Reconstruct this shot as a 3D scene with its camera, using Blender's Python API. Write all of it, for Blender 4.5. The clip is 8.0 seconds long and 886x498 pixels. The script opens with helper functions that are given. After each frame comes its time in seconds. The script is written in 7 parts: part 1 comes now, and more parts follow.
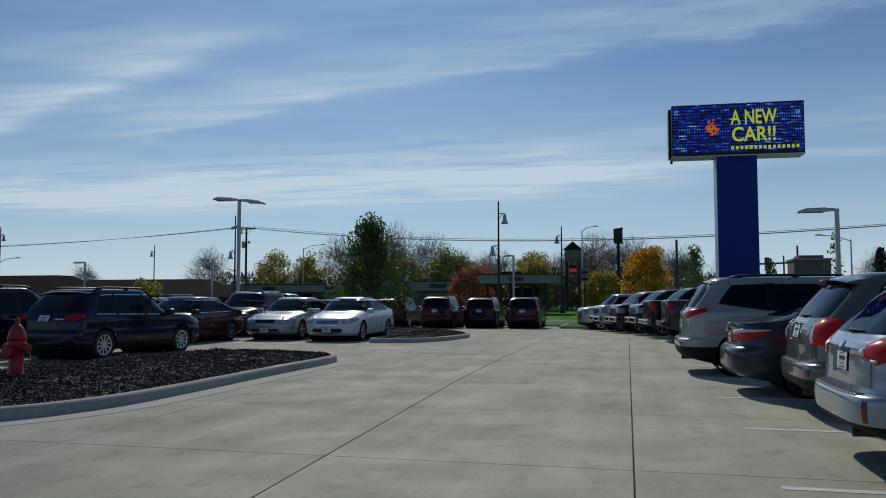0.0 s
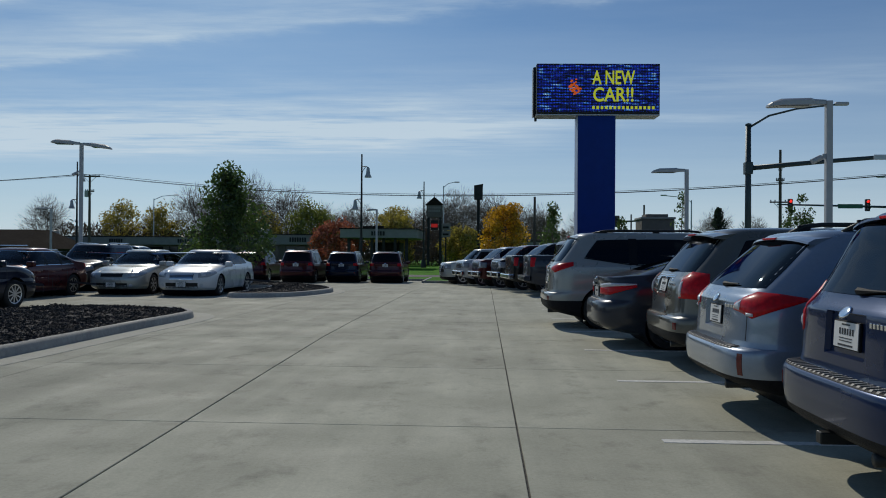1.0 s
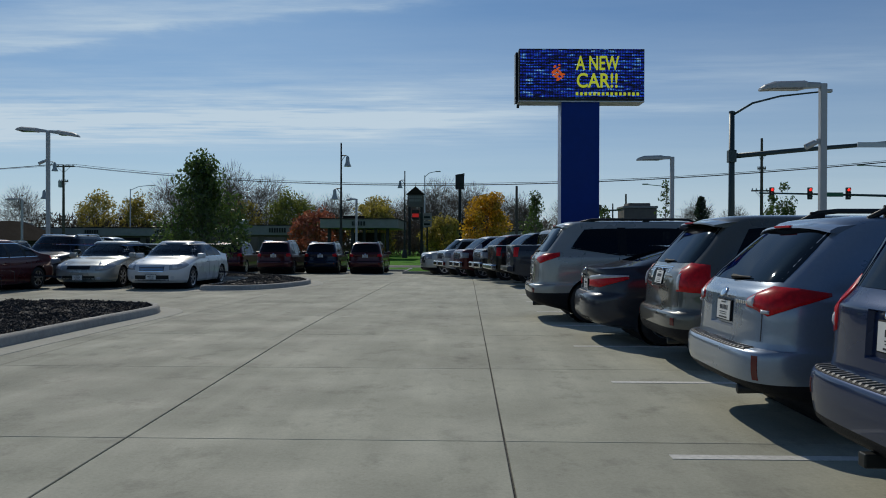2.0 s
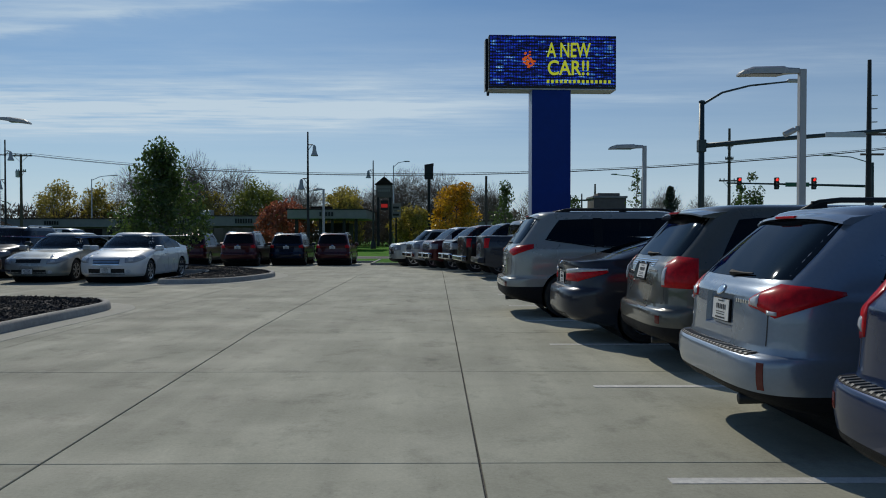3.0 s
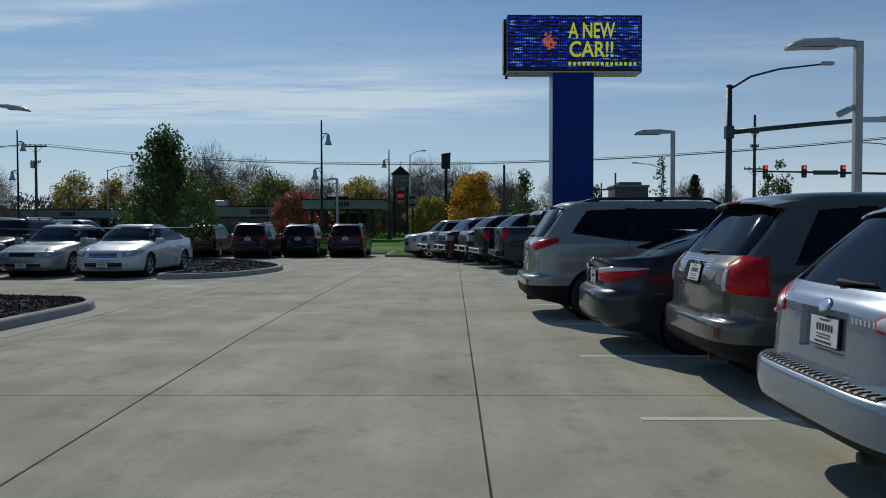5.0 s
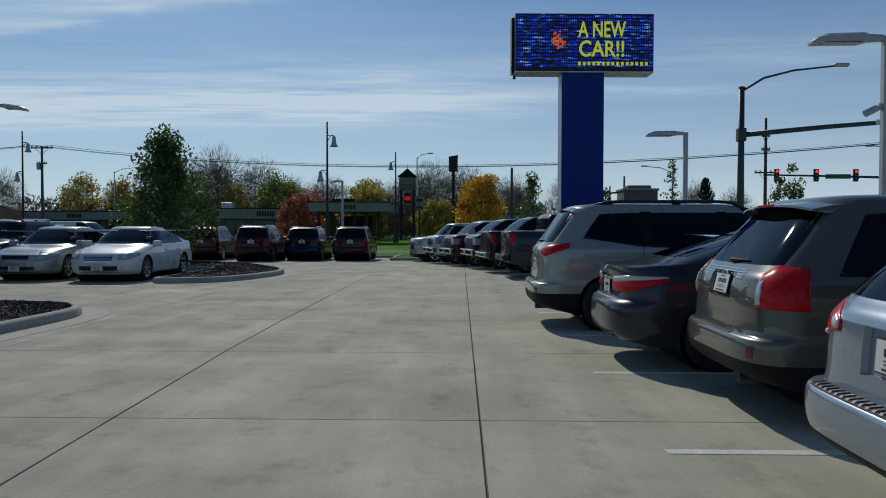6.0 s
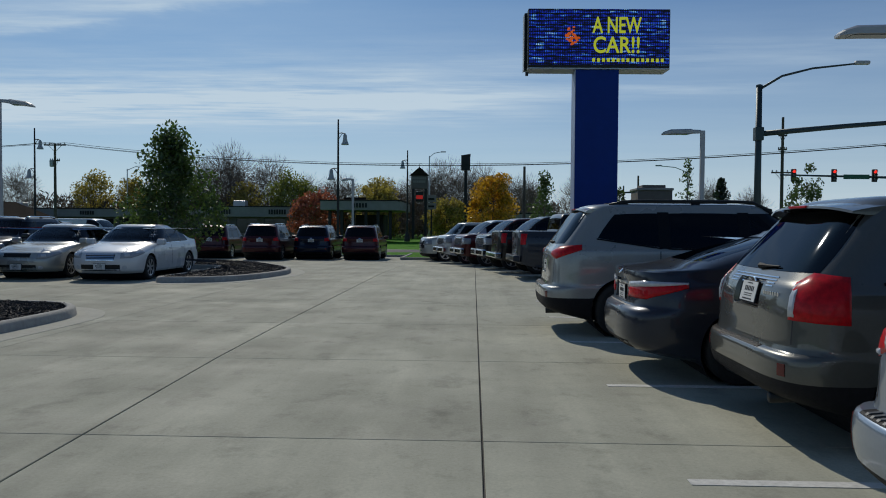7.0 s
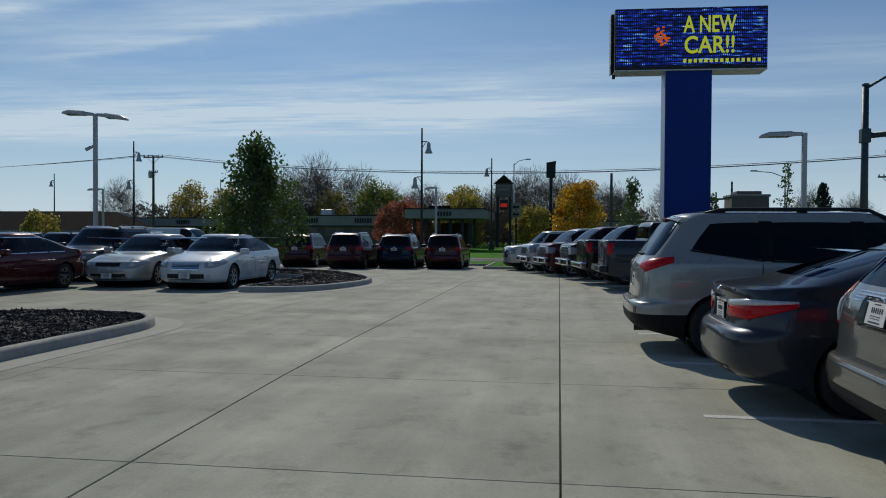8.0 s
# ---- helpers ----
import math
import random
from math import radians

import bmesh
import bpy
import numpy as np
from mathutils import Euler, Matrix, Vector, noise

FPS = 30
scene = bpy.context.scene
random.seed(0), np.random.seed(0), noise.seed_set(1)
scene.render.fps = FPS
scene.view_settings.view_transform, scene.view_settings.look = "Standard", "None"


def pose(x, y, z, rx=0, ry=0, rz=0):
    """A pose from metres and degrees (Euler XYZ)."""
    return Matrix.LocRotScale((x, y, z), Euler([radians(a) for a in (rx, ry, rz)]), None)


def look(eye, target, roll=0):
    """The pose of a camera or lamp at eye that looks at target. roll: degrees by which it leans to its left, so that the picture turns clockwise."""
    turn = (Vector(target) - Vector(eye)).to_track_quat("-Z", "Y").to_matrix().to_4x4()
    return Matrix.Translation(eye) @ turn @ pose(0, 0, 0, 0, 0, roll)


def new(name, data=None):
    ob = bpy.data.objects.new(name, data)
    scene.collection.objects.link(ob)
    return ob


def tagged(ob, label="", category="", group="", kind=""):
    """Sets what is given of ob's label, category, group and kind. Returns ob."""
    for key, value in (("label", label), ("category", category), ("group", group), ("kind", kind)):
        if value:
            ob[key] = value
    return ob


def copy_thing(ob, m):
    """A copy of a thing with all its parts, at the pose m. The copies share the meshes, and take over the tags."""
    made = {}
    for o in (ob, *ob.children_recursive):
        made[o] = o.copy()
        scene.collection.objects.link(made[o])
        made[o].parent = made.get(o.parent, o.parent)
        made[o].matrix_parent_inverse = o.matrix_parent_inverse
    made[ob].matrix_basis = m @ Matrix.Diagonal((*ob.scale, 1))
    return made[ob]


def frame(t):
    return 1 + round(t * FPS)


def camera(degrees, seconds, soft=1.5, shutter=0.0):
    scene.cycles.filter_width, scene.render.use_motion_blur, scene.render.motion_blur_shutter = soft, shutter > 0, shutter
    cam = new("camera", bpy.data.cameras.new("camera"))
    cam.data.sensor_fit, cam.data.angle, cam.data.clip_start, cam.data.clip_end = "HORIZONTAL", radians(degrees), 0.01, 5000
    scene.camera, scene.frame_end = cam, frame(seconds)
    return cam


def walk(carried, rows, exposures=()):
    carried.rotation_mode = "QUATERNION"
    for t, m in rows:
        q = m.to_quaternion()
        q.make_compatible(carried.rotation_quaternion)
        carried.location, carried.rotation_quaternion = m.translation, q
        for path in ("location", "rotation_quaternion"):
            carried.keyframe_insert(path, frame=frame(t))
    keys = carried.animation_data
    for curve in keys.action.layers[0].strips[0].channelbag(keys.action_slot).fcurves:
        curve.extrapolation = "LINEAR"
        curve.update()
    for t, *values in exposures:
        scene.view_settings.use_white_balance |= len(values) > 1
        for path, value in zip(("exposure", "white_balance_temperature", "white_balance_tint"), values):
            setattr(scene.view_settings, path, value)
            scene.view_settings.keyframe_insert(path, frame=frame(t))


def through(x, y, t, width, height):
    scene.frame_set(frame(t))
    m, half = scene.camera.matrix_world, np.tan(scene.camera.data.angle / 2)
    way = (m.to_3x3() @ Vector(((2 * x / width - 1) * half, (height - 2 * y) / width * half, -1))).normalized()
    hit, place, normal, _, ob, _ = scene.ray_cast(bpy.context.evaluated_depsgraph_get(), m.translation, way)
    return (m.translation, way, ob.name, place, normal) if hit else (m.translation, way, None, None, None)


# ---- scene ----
cam = camera(58.9, 8.0, soft=1.0)
PATH = [
    (0, (-0.032, 0.882, 1.369), (-0.488, 2.825, 1.498), -0.0),
    (0.2, (-0.053, 0.969, 1.353), (-0.493, 2.917, 1.463), 0.2),
    (0.5, (-0.127, 1.081, 1.334), (-0.462, 3.051, 1.413), 0.5),
    (0.7, (-0.183, 1.159, 1.346), (-0.417, 3.145, 1.393), 0.5),
    (1, (-0.262, 1.316, 1.343), (-0.368, 3.313, 1.358), 0.4),
    (1.2, (-0.259, 1.497, 1.332), (-0.336, 3.496, 1.344), 0.3),
    (1.5, (-0.265, 1.682, 1.346), (-0.329, 3.681, 1.364), 0.4),
    (1.7, (-0.263, 1.842, 1.354), (-0.34, 3.841, 1.363), 0.2),
    (2.8, (-0.302, 2.587, 1.347), (-0.281, 4.587, 1.308), 0.0),
    (3, (-0.268, 2.756, 1.375), (-0.249, 4.756, 1.34), -0.0),
    (3.5, (-0.253, 3.078, 1.38), (-0.231, 5.077, 1.337), 0.0),
    (4, (-0.287, 3.457, 1.399), (-0.249, 5.455, 1.325), 0.0),
    (4.5, (-0.25, 3.838, 1.396), (-0.257, 5.837, 1.331), -0.2),
    (4.7, (-0.217, 3.959, 1.408), (-0.243, 5.958, 1.347), -0.2),
    (5.8, (-0.179, 4.709, 1.423), (-0.201, 6.708, 1.363), 0.1),
    (6, (-0.148, 4.834, 1.429), (-0.193, 6.833, 1.376), 0.1),
    (6.5, (-0.078, 5.086, 1.436), (-0.153, 7.083, 1.378), 0.1),
    (7, (-0.072, 5.358, 1.448), (-0.149, 7.356, 1.392), 0.4),
    (7.5, (-0.075, 5.632, 1.471), (-0.206, 7.627, 1.413), 0.4),
    (7.8, (-0.033, 5.825, 1.465), (-0.258, 7.812, 1.421), 0.3),
    (8, (-0.021, 5.929, 1.483), (-0.314, 7.908, 1.446), 0.3),
]
walk(cam, [(t, look(eye, target, roll)) for t, eye, target, roll in PATH])

# ---- world, sun, exposure ----
SUN_AZ, SUN_EL = 20.0, 37.0          # degrees left of +y, degrees up
world = bpy.data.worlds.new("sky")
scene.world = world
world.use_nodes = True
wn, wl = world.node_tree.nodes, world.node_tree.links
wn.clear()


def wmath(op, a, b=None, c=None, clamp=False):
    n = wn.new("ShaderNodeMath")
    n.operation, n.use_clamp = op, clamp
    for k, v in enumerate((a, b, c)):
        if v is None:
            continue
        if isinstance(v, (int, float)):
            n.inputs[k].default_value = v
        else:
            wl.new(v, n.inputs[k])
    return n.outputs[0]


sky = wn.new("ShaderNodeTexSky")
sky.sky_type, sky.sun_disc = "NISHITA", False
sky.sun_elevation, sky.sun_rotation = radians(SUN_EL), radians(-SUN_AZ)
sky.air_density, sky.dust_density, sky.ozone_density, sky.altitude = 1.0, 0.6, 2.2, 200
coord = wn.new("ShaderNodeTexCoord")
sep = wn.new("ShaderNodeSeparateXYZ")
wl.new(coord.outputs["Generated"], sep.inputs[0])
up = wmath("MAXIMUM", sep.outputs[2], 0.02)
cx, cy = wmath("DIVIDE", sep.outputs[0], up), wmath("DIVIDE", sep.outputs[1], up)
plane = wn.new("ShaderNodeCombineXYZ")
wl.new(cx, plane.inputs[0]), wl.new(cy, plane.inputs[1])


def wnoise(scale, sx, sy, turn, detail=6, seed=0.0):
    m = wn.new("ShaderNodeMapping")
    m.inputs["Rotation"].default_value = (0, 0, radians(turn))
    m.inputs["Scale"].default_value = (sx, sy, 1)
    m.inputs["Location"].default_value = (seed, seed * 0.7, seed)
    wl.new(plane.outputs[0], m.inputs[0])
    n = wn.new("ShaderNodeTexNoise")
    n.inputs["Scale"].default_value, n.inputs["Detail"].default_value, n.inputs["Roughness"].default_value = scale, detail, 0.62
    wl.new(m.outputs[0], n.inputs[0])
    return n.outputs[0]


def streak(p, q, wide, above, strength, seed):
    """A cirrus band along the line from p to q in the cloud layer, sharp on its far side and feathered on the near one."""
    (ax, ay), (bx, by) = p, q
    length = math.hypot(bx - ax, by - ay)
    tx, ty = (bx - ax) / length, (by - ay) / length
    along = wmath("ADD", wmath("MULTIPLY", wmath("SUBTRACT", cx, ax), tx), wmath("MULTIPLY", wmath("SUBTRACT", cy, ay), ty))
    off = wmath("ADD", wmath("MULTIPLY", wmath("SUBTRACT", cx, ax), -ty), wmath("MULTIPLY", wmath("SUBTRACT", cy, ay), tx))
    wob = wnoise(1.0, 1.6, 1.6, 0, 5, seed)
    off = wmath("ADD", off, wmath("MULTIPLY", wmath("SUBTRACT", wob, 0.5), wide * 1.2))
    far = wmath("DIVIDE", wmath("MAXIMUM", off, 0.0), above)
    near = wmath("DIVIDE", wmath("MAXIMUM", wmath("MULTIPLY", off, -1.0), 0.0), wide)
    d = wmath("ADD", wmath("POWER", far, 2.0), wmath("POWER", near, 1.3))
    band = wmath("POWER", 2.718, wmath("MULTIPLY", d, -1.0))
    s = wmath("DIVIDE", along, length)
    ends = wmath("MULTIPLY", wmath("MULTIPLY_ADD", s, 4.0, 0.5, clamp=True), wmath("MULTIPLY_ADD", s, -3.0, 3.6, clamp=True))
    turn = -math.degrees(math.atan2(ty, tx))
    fibre = wmath("MULTIPLY_ADD", wnoise(1.7, 0.6, 2.3, turn, 7, seed + 3), 2.3, -0.60, clamp=True)
    return wmath("MULTIPLY", wmath("MULTIPLY", band, ends), wmath("MULTIPLY", fibre, strength))


clouds = [
    streak((-2.94, 4.17), (0.9, 2.7), 0.55, 0.12, 0.75, 1.0),
    streak((-3.9, 3.9), (-1.6, 2.75), 0.34, 0.12, 1.0, 5.0),
    streak((-6.5, 6.5), (-0.2, 6.0), 0.9, 1.4, 1.9, 9.0),
    streak((-0.6, 6.0), (2.0, 5.6), 0.25, 0.4, 0.55, 14.0),
    streak((-1.0, 5.0), (3.0, 4.2), 0.35, 0.5, 0.35, 18.0),
]
veil = wmath("MULTIPLY", wmath("MULTIPLY_ADD", wnoise(0.5, 0.5, 1.4, 20, 6, 21.0), 2.4, -0.95, clamp=True), 0.16)
cover = veil
for c in clouds:
    cover = wmath("ADD", cover, c)
cover = wmath("MINIMUM", cover, 0.92)
haze = wmath("POWER", 2.718, wmath("MULTIPLY", wmath("MAXIMUM", sep.outputs[2], 0.0), -7.5))
sunward = wmath("MULTIPLY_ADD", sep.outputs[1], 0.28, 0.68)
tint = wn.new("ShaderNodeMix")
tint.data_type, tint.blend_type = "RGBA", "MULTIPLY"
tint.inputs["Factor"].default_value = 1.0
tint.inputs["B"].default_value = (0.41, 0.81, 1.20, 1)
wl.new(sky.outputs[0], tint.inputs["A"])
mixer = wn.new("ShaderNodeMix")
mixer.data_type = "RGBA"
mixer.inputs["B"].default_value = (10.7, 13.3, 15.5, 1)
wl.new(cover, mixer.inputs["Factor"]), wl.new(tint.outputs["Result"], mixer.inputs["A"])
murk = wn.new("ShaderNodeMix")
murk.data_type = "RGBA"
murk.inputs["B"].default_value = (13.0, 15.2, 16.9, 1)
wl.new(wmath("MULTIPLY", haze, sunward), murk.inputs["Factor"]), wl.new(mixer.outputs["Result"], murk.inputs["A"])
back = wn.new("ShaderNodeBackground")
back.inputs["Strength"].default_value = 0.088
wl.new(murk.outputs["Result"], back.inputs["Color"])
wout = wn.new("ShaderNodeOutputWorld")
wl.new(back.outputs[0], wout.inputs[0])

sun = new("sun", bpy.data.lights.new("sun", "SUN"))
sun.data.energy, sun.data.angle, sun.data.color = 4.1, radians(0.53), (1.0, 0.94, 0.82)
sun_from = Vector((-math.sin(radians(SUN_AZ)) * math.cos(radians(SUN_EL)), math.cos(radians(SUN_AZ)) * math.cos(radians(SUN_EL)), math.sin(radians(SUN_EL))))
sun.matrix_world = look(sun_from * 60, (0, 0, 0))
scene.view_settings.exposure = -0.95

# ---- materials ----


def material(name, colour, rough=0.5, metal=0.0, vary=0.15, scale=3.0, bump=0.0, bump_scale=60.0, coat=0.0, stain=0.0, stain_scale=0.6, alpha_random=0.0, spec=0.5):
    """A surface with grain, larger stains, fine relief and optional clear coat."""
    m = bpy.data.materials.new(name)
    m.use_nodes = True
    n, l = m.node_tree.nodes, m.node_tree.links
    b = n["Principled BSDF"]
    b.inputs["Metallic"].default_value = metal
    b.inputs["Coat Weight"].default_value = coat
    b.inputs["Specular IOR Level"].default_value = spec
    b.inputs["Coat Roughness"].default_value = 0.04
    co = n.new("ShaderNodeTexCoord")
    noise_a = n.new("ShaderNodeTexNoise")
    noise_a.inputs["Scale"].default_value, noise_a.inputs["Detail"].default_value = scale, 6
    l.new(co.outputs["Object"], noise_a.inputs[0])
    noise_b = n.new("ShaderNodeTexNoise")
    noise_b.inputs["Scale"].default_value, noise_b.inputs["Detail"].default_value = stain_scale, 5
    l.new(co.outputs["Object"], noise_b.inputs[0])

    def fac(out, amount):
        r = n.new("ShaderNodeMapRange")
        r.inputs["From Min"].default_value, r.inputs["From Max"].default_value = 0.3, 0.7
        r.inputs["To Min"].default_value, r.inputs["To Max"].default_value = 1 - amount, 1 + amount
        l.new(out, r.inputs[0])
        return r.outputs[0]

    p = n.new("ShaderNodeMath")
    p.operation = "MULTIPLY"
    l.new(fac(noise_a.outputs[0], vary), p.inputs[0]), l.new(fac(noise_b.outputs[0], stain), p.inputs[1])
    value = p.outputs[0]
    if alpha_random:
        info = n.new("ShaderNodeObjectInfo")
        geo = n.new("ShaderNodeNewGeometry")
        add = n.new("ShaderNodeMath")
        add.operation = "ADD"
        l.new(info.outputs["Random"], add.inputs[0]), l.new(geo.outputs["Random Per Island"], add.inputs[1])
        r = n.new("ShaderNodeMapRange")
        r.inputs["From Max"].default_value = 2.0
        r.inputs["To Min"].default_value, r.inputs["To Max"].default_value = 1 - alpha_random, 1 + alpha_random
        l.new(add.outputs[0], r.inputs[0])
        q = n.new("ShaderNodeMath")
        q.operation = "MULTIPLY"
        l.new(value, q.inputs[0]), l.new(r.outputs[0], q.inputs[1])
        value = q.outputs[0]
    v = n.new("ShaderNodeVectorMath")
    v.operation = "SCALE"
    v.inputs[0].default_value = colour
    l.new(value, v.inputs["Scale"])
    l.new(v.outputs[0], b.inputs["Base Color"])
    rr = n.new("ShaderNodeMapRange")
    rr.inputs["From Min"].default_value, rr.inputs["From Max"].default_value = 0.3, 0.7
    rr.inputs["To Min"].default_value, rr.inputs["To Max"].default_value = max(0.02, rough * 0.85), min(1.0, rough * 1.15)
    l.new(noise_b.outputs[0], rr.inputs[0])
    l.new(rr.outputs[0], b.inputs["Roughness"])
    if bump:
        noise_c = n.new("ShaderNodeTexNoise")
        noise_c.inputs["Scale"].default_value, noise_c.inputs["Detail"].default_value = bump_scale, 3
        l.new(co.outputs["Object"], noise_c.inputs[0])
        bp = n.new("ShaderNodeBump")
        bp.inputs["Strength"].default_value, bp.inputs["Distance"].default_value = bump, 0.02
        l.new(noise_c.outputs[0], bp.inputs["Height"])
        l.new(bp.outputs[0], b.inputs["Normal"])
    return m


def paint(name, colour, metal=0.35, rough=0.30):
    dark = max(colour) < 0.1
    return material(name, colour, rough, metal, 0.03, 40, coat=0.6 if dark else 1.0, stain=0.04, stain_scale=1.5, spec=0.08 if dark else 0.2)


def glass(name, tint):
    """Thin tinted glass: clear tint seen through, with a mirror gloss by Fresnel."""
    m = bpy.data.materials.new(name)
    m.use_nodes = True
    n, l = m.node_tree.nodes, m.node_tree.links
    n.clear()
    t, g = n.new("ShaderNodeBsdfTransparent"), n.new("ShaderNodeBsdfGlossy")
    t.inputs[0].default_value = (*tint, 1)
    g.inputs["Roughness"].default_value = 0.03
    g.inputs["Color"].default_value = (0.58, 0.62, 0.68, 1)
    f = n.new("ShaderNodeFresnel")
    f.inputs[0].default_value = 1.46
    mix, out = n.new("ShaderNodeMixShader"), n.new("ShaderNodeOutputMaterial")
    l.new(f.outputs[0], mix.inputs[0]), l.new(t.outputs[0], mix.inputs[1]), l.new(g.outputs[0], mix.inputs[2])
    l.new(mix.outputs[0], out.inputs[0])
    return m


def lamp_lens(name, colour, rough=0.08):
    m = material(name, colour, max(rough, 0.2), 0.0, 0.12, 30, coat=0.35)
    return m


def glow(name, colour, strength):
    m = bpy.data.materials.new(name)
    m.use_nodes = True
    b = m.node_tree.nodes["Principled BSDF"]
    b.inputs["Base Color"].default_value = (0.01, 0.01, 0.01, 1)
    b.inputs["Emission Color"].default_value = (*colour, 1)
    b.inputs["Emission Strength"].default_value = strength
    return m


def concrete():
    """Broom-finished concrete with blotches, faint wheel tracks along the lane, and dark specks, laid out over the whole lot."""
    m = bpy.data.materials.new("concrete")
    m.use_nodes = True
    n, l = m.node_tree.nodes, m.node_tree.links
    b = n["Principled BSDF"]
    b.inputs["Specular IOR Level"].default_value = 0.25
    geo, info = n.new("ShaderNodeNewGeometry"), n.new("ShaderNodeObjectInfo")

    def tex(scale, sx, sy, lo, hi, a, z, detail=5, rough=0.55):
        mp = n.new("ShaderNodeMapping")
        mp.inputs["Scale"].default_value = (sx, sy, 1)
        l.new(geo.outputs["Position"], mp.inputs[0])
        t = n.new("ShaderNodeTexNoise")
        t.inputs["Scale"].default_value, t.inputs["Detail"].default_value, t.inputs["Roughness"].default_value = scale, detail, rough
        l.new(mp.outputs[0], t.inputs[0])
        r = n.new("ShaderNodeMapRange")
        for k, v in zip(("From Min", "From Max", "To Min", "To Max"), (lo, hi, a, z)):
            r.inputs[k].default_value = v
        l.new(t.outputs[0], r.inputs[0])
        return r.outputs[0], t.outputs[0]

    value = None
    slab = n.new("ShaderNodeMapRange")
    slab.inputs["To Min"].default_value, slab.inputs["To Max"].default_value = 0.95, 1.05
    l.new(info.outputs["Random"], slab.inputs[0])
    fine, fine_raw = tex(38, 1, 1, 0.3, 0.7, 0.88, 1.12, 6, 0.75)
    outs = [slab.outputs[0], fine, tex(0.5, 1, 1, 0.3, 0.7, 0.80, 1.14)[0], tex(1.3, 1.6, 0.22, 0.35, 0.68, 0.87, 1.07, 7)[0], tex(2.2, 1, 0.7, 0.26, 0.46, 0.62, 1.0, 8, 0.68)[0], tex(75, 1, 1, 0.24, 0.32, 0.55, 1.0, 2)[0]]
    # the concrete grows paler from left to right, up to the lane's middle
    sep = n.new("ShaderNodeSeparateXYZ")
    l.new(geo.outputs["Position"], sep.inputs[0])
    lane = n.new("ShaderNodeMapRange")
    lane.interpolation_type = "SMOOTHSTEP"
    for k, v in zip(("From Min", "From Max", "To Min", "To Max"), (-5.5, -0.8, 0.90, 1.12)):
        lane.inputs[k].default_value = v
    l.new(sep.outputs[0], lane.inputs[0])
    outs += [lane.outputs[0], tex(3.5, 1, 1, 0.50, 0.72, 1.0, 0.86, 9, 0.75)[0], tex(0.9, 3.2, 0.16, 0.52, 0.70, 1.0, 1.10, 6)[0]]
    for o in outs:
        if value is None:
            value = o
            continue
        p = n.new("ShaderNodeMath")
        p.operation = "MULTIPLY"
        l.new(value, p.inputs[0]), l.new(o, p.inputs[1])
        value = p.outputs[0]
    v = n.new("ShaderNodeVectorMath")
    v.operation = "SCALE"
    v.inputs[0].default_value = (0.392, 0.389, 0.308)
    l.new(value, v.inputs["Scale"])
    l.new(v.outputs[0], b.inputs["Base Color"])
    rr = tex(1.1, 1, 1, 0.3, 0.7, 0.72, 0.95)[0]
    l.new(rr, b.inputs["Roughness"])
    bp = n.new("ShaderNodeBump")
    bp.inputs["Strength"].default_value, bp.inputs["Distance"].default_value = 0.35, 0.006
    l.new(tex(55, 0.35, 3.0, 0, 1, 0, 1, 3)[1], bp.inputs["Height"])
    l.new(bp.outputs[0], b.inputs["Normal"])
    return m


CONCRETE = concrete()
KERB = material("kerb_concrete", (0.34, 0.33, 0.30), 0.85, 0, 0.12, 14, 0.4, 90, stain=0.15, stain_scale=1.2)
GUTTER = material("gutter_concrete", (0.43, 0.42, 0.355), 0.9, 0, 0.08, 12, 0.2, 90, stain=0.14, stain_scale=0.9, spec=0.2)
JOINT = material("joint_sealant", (0.035, 0.033, 0.03), 0.8, 0, 0.2, 12)
LINE = material("line_paint", (0.66, 0.65, 0.60), 0.7, 0, 0.14, 25, 0.2, 80, stain=0.12, stain_scale=3)
MULCH = material("mulch", (0.036, 0.034, 0.034), 0.85, 0, 0.3, 14, 0.6, 60, stain=0.2, stain_scale=2, alpha_random=0.55)
GRASS = material("grass", (0.075, 0.20, 0.022), 1.0, 0, 0.3, 5, 0.0, 50, stain=0.2, stain_scale=0.3, alpha_random=0.3, spec=0.03)
ASPHALT = material("asphalt", (0.055, 0.055, 0.055), 0.85, 0, 0.15, 20, 0.3, 100, stain=0.15, stain_scale=0.3)
PLASTIC = material("black_plastic", (0.014, 0.014, 0.016), 0.6, 0, 0.15, 30, 0.25, 200, spec=0.15)
BLACKGLOSS = material("gloss_black_trim", (0.006, 0.006, 0.007), 0.25, 0, 0.1, 30, spec=0.2)
TREAD = material("worn_tread_plastic", (0.10, 0.105, 0.11), 0.5, 0, 0.15, 30, spec=0.3)
RUBBER = material("tyre_rubber", (0.016, 0.016, 0.016), 0.75, 0, 0.2, 30, 0.2, 80)
CHROME = material("chrome", (0.72, 0.73, 0.75), 0.12, 1.0, 0.04, 20)
ALLOY = material("alloy_rim", (0.55, 0.56, 0.58), 0.28, 1.0, 0.06, 20)
DARKALLOY = material("grey_alloy", (0.16, 0.16, 0.17), 0.3, 1.0, 0.06, 20)
RED_LENS = material("red_lamp_lens", (0.52, 0.006, 0.012), 0.30, 0, 0.25, 26, coat=0.25, spec=0.12)
DARK_RED = lamp_lens("dark_red_reflector", (0.14, 0.006, 0.006))
CLEAR_LENS = lamp_lens("clear_lamp_lens", (0.55, 0.57, 0.60), 0.06)
HEAD_LENS = lamp_lens("headlamp_lens", (0.20, 0.22, 0.25), 0.06)
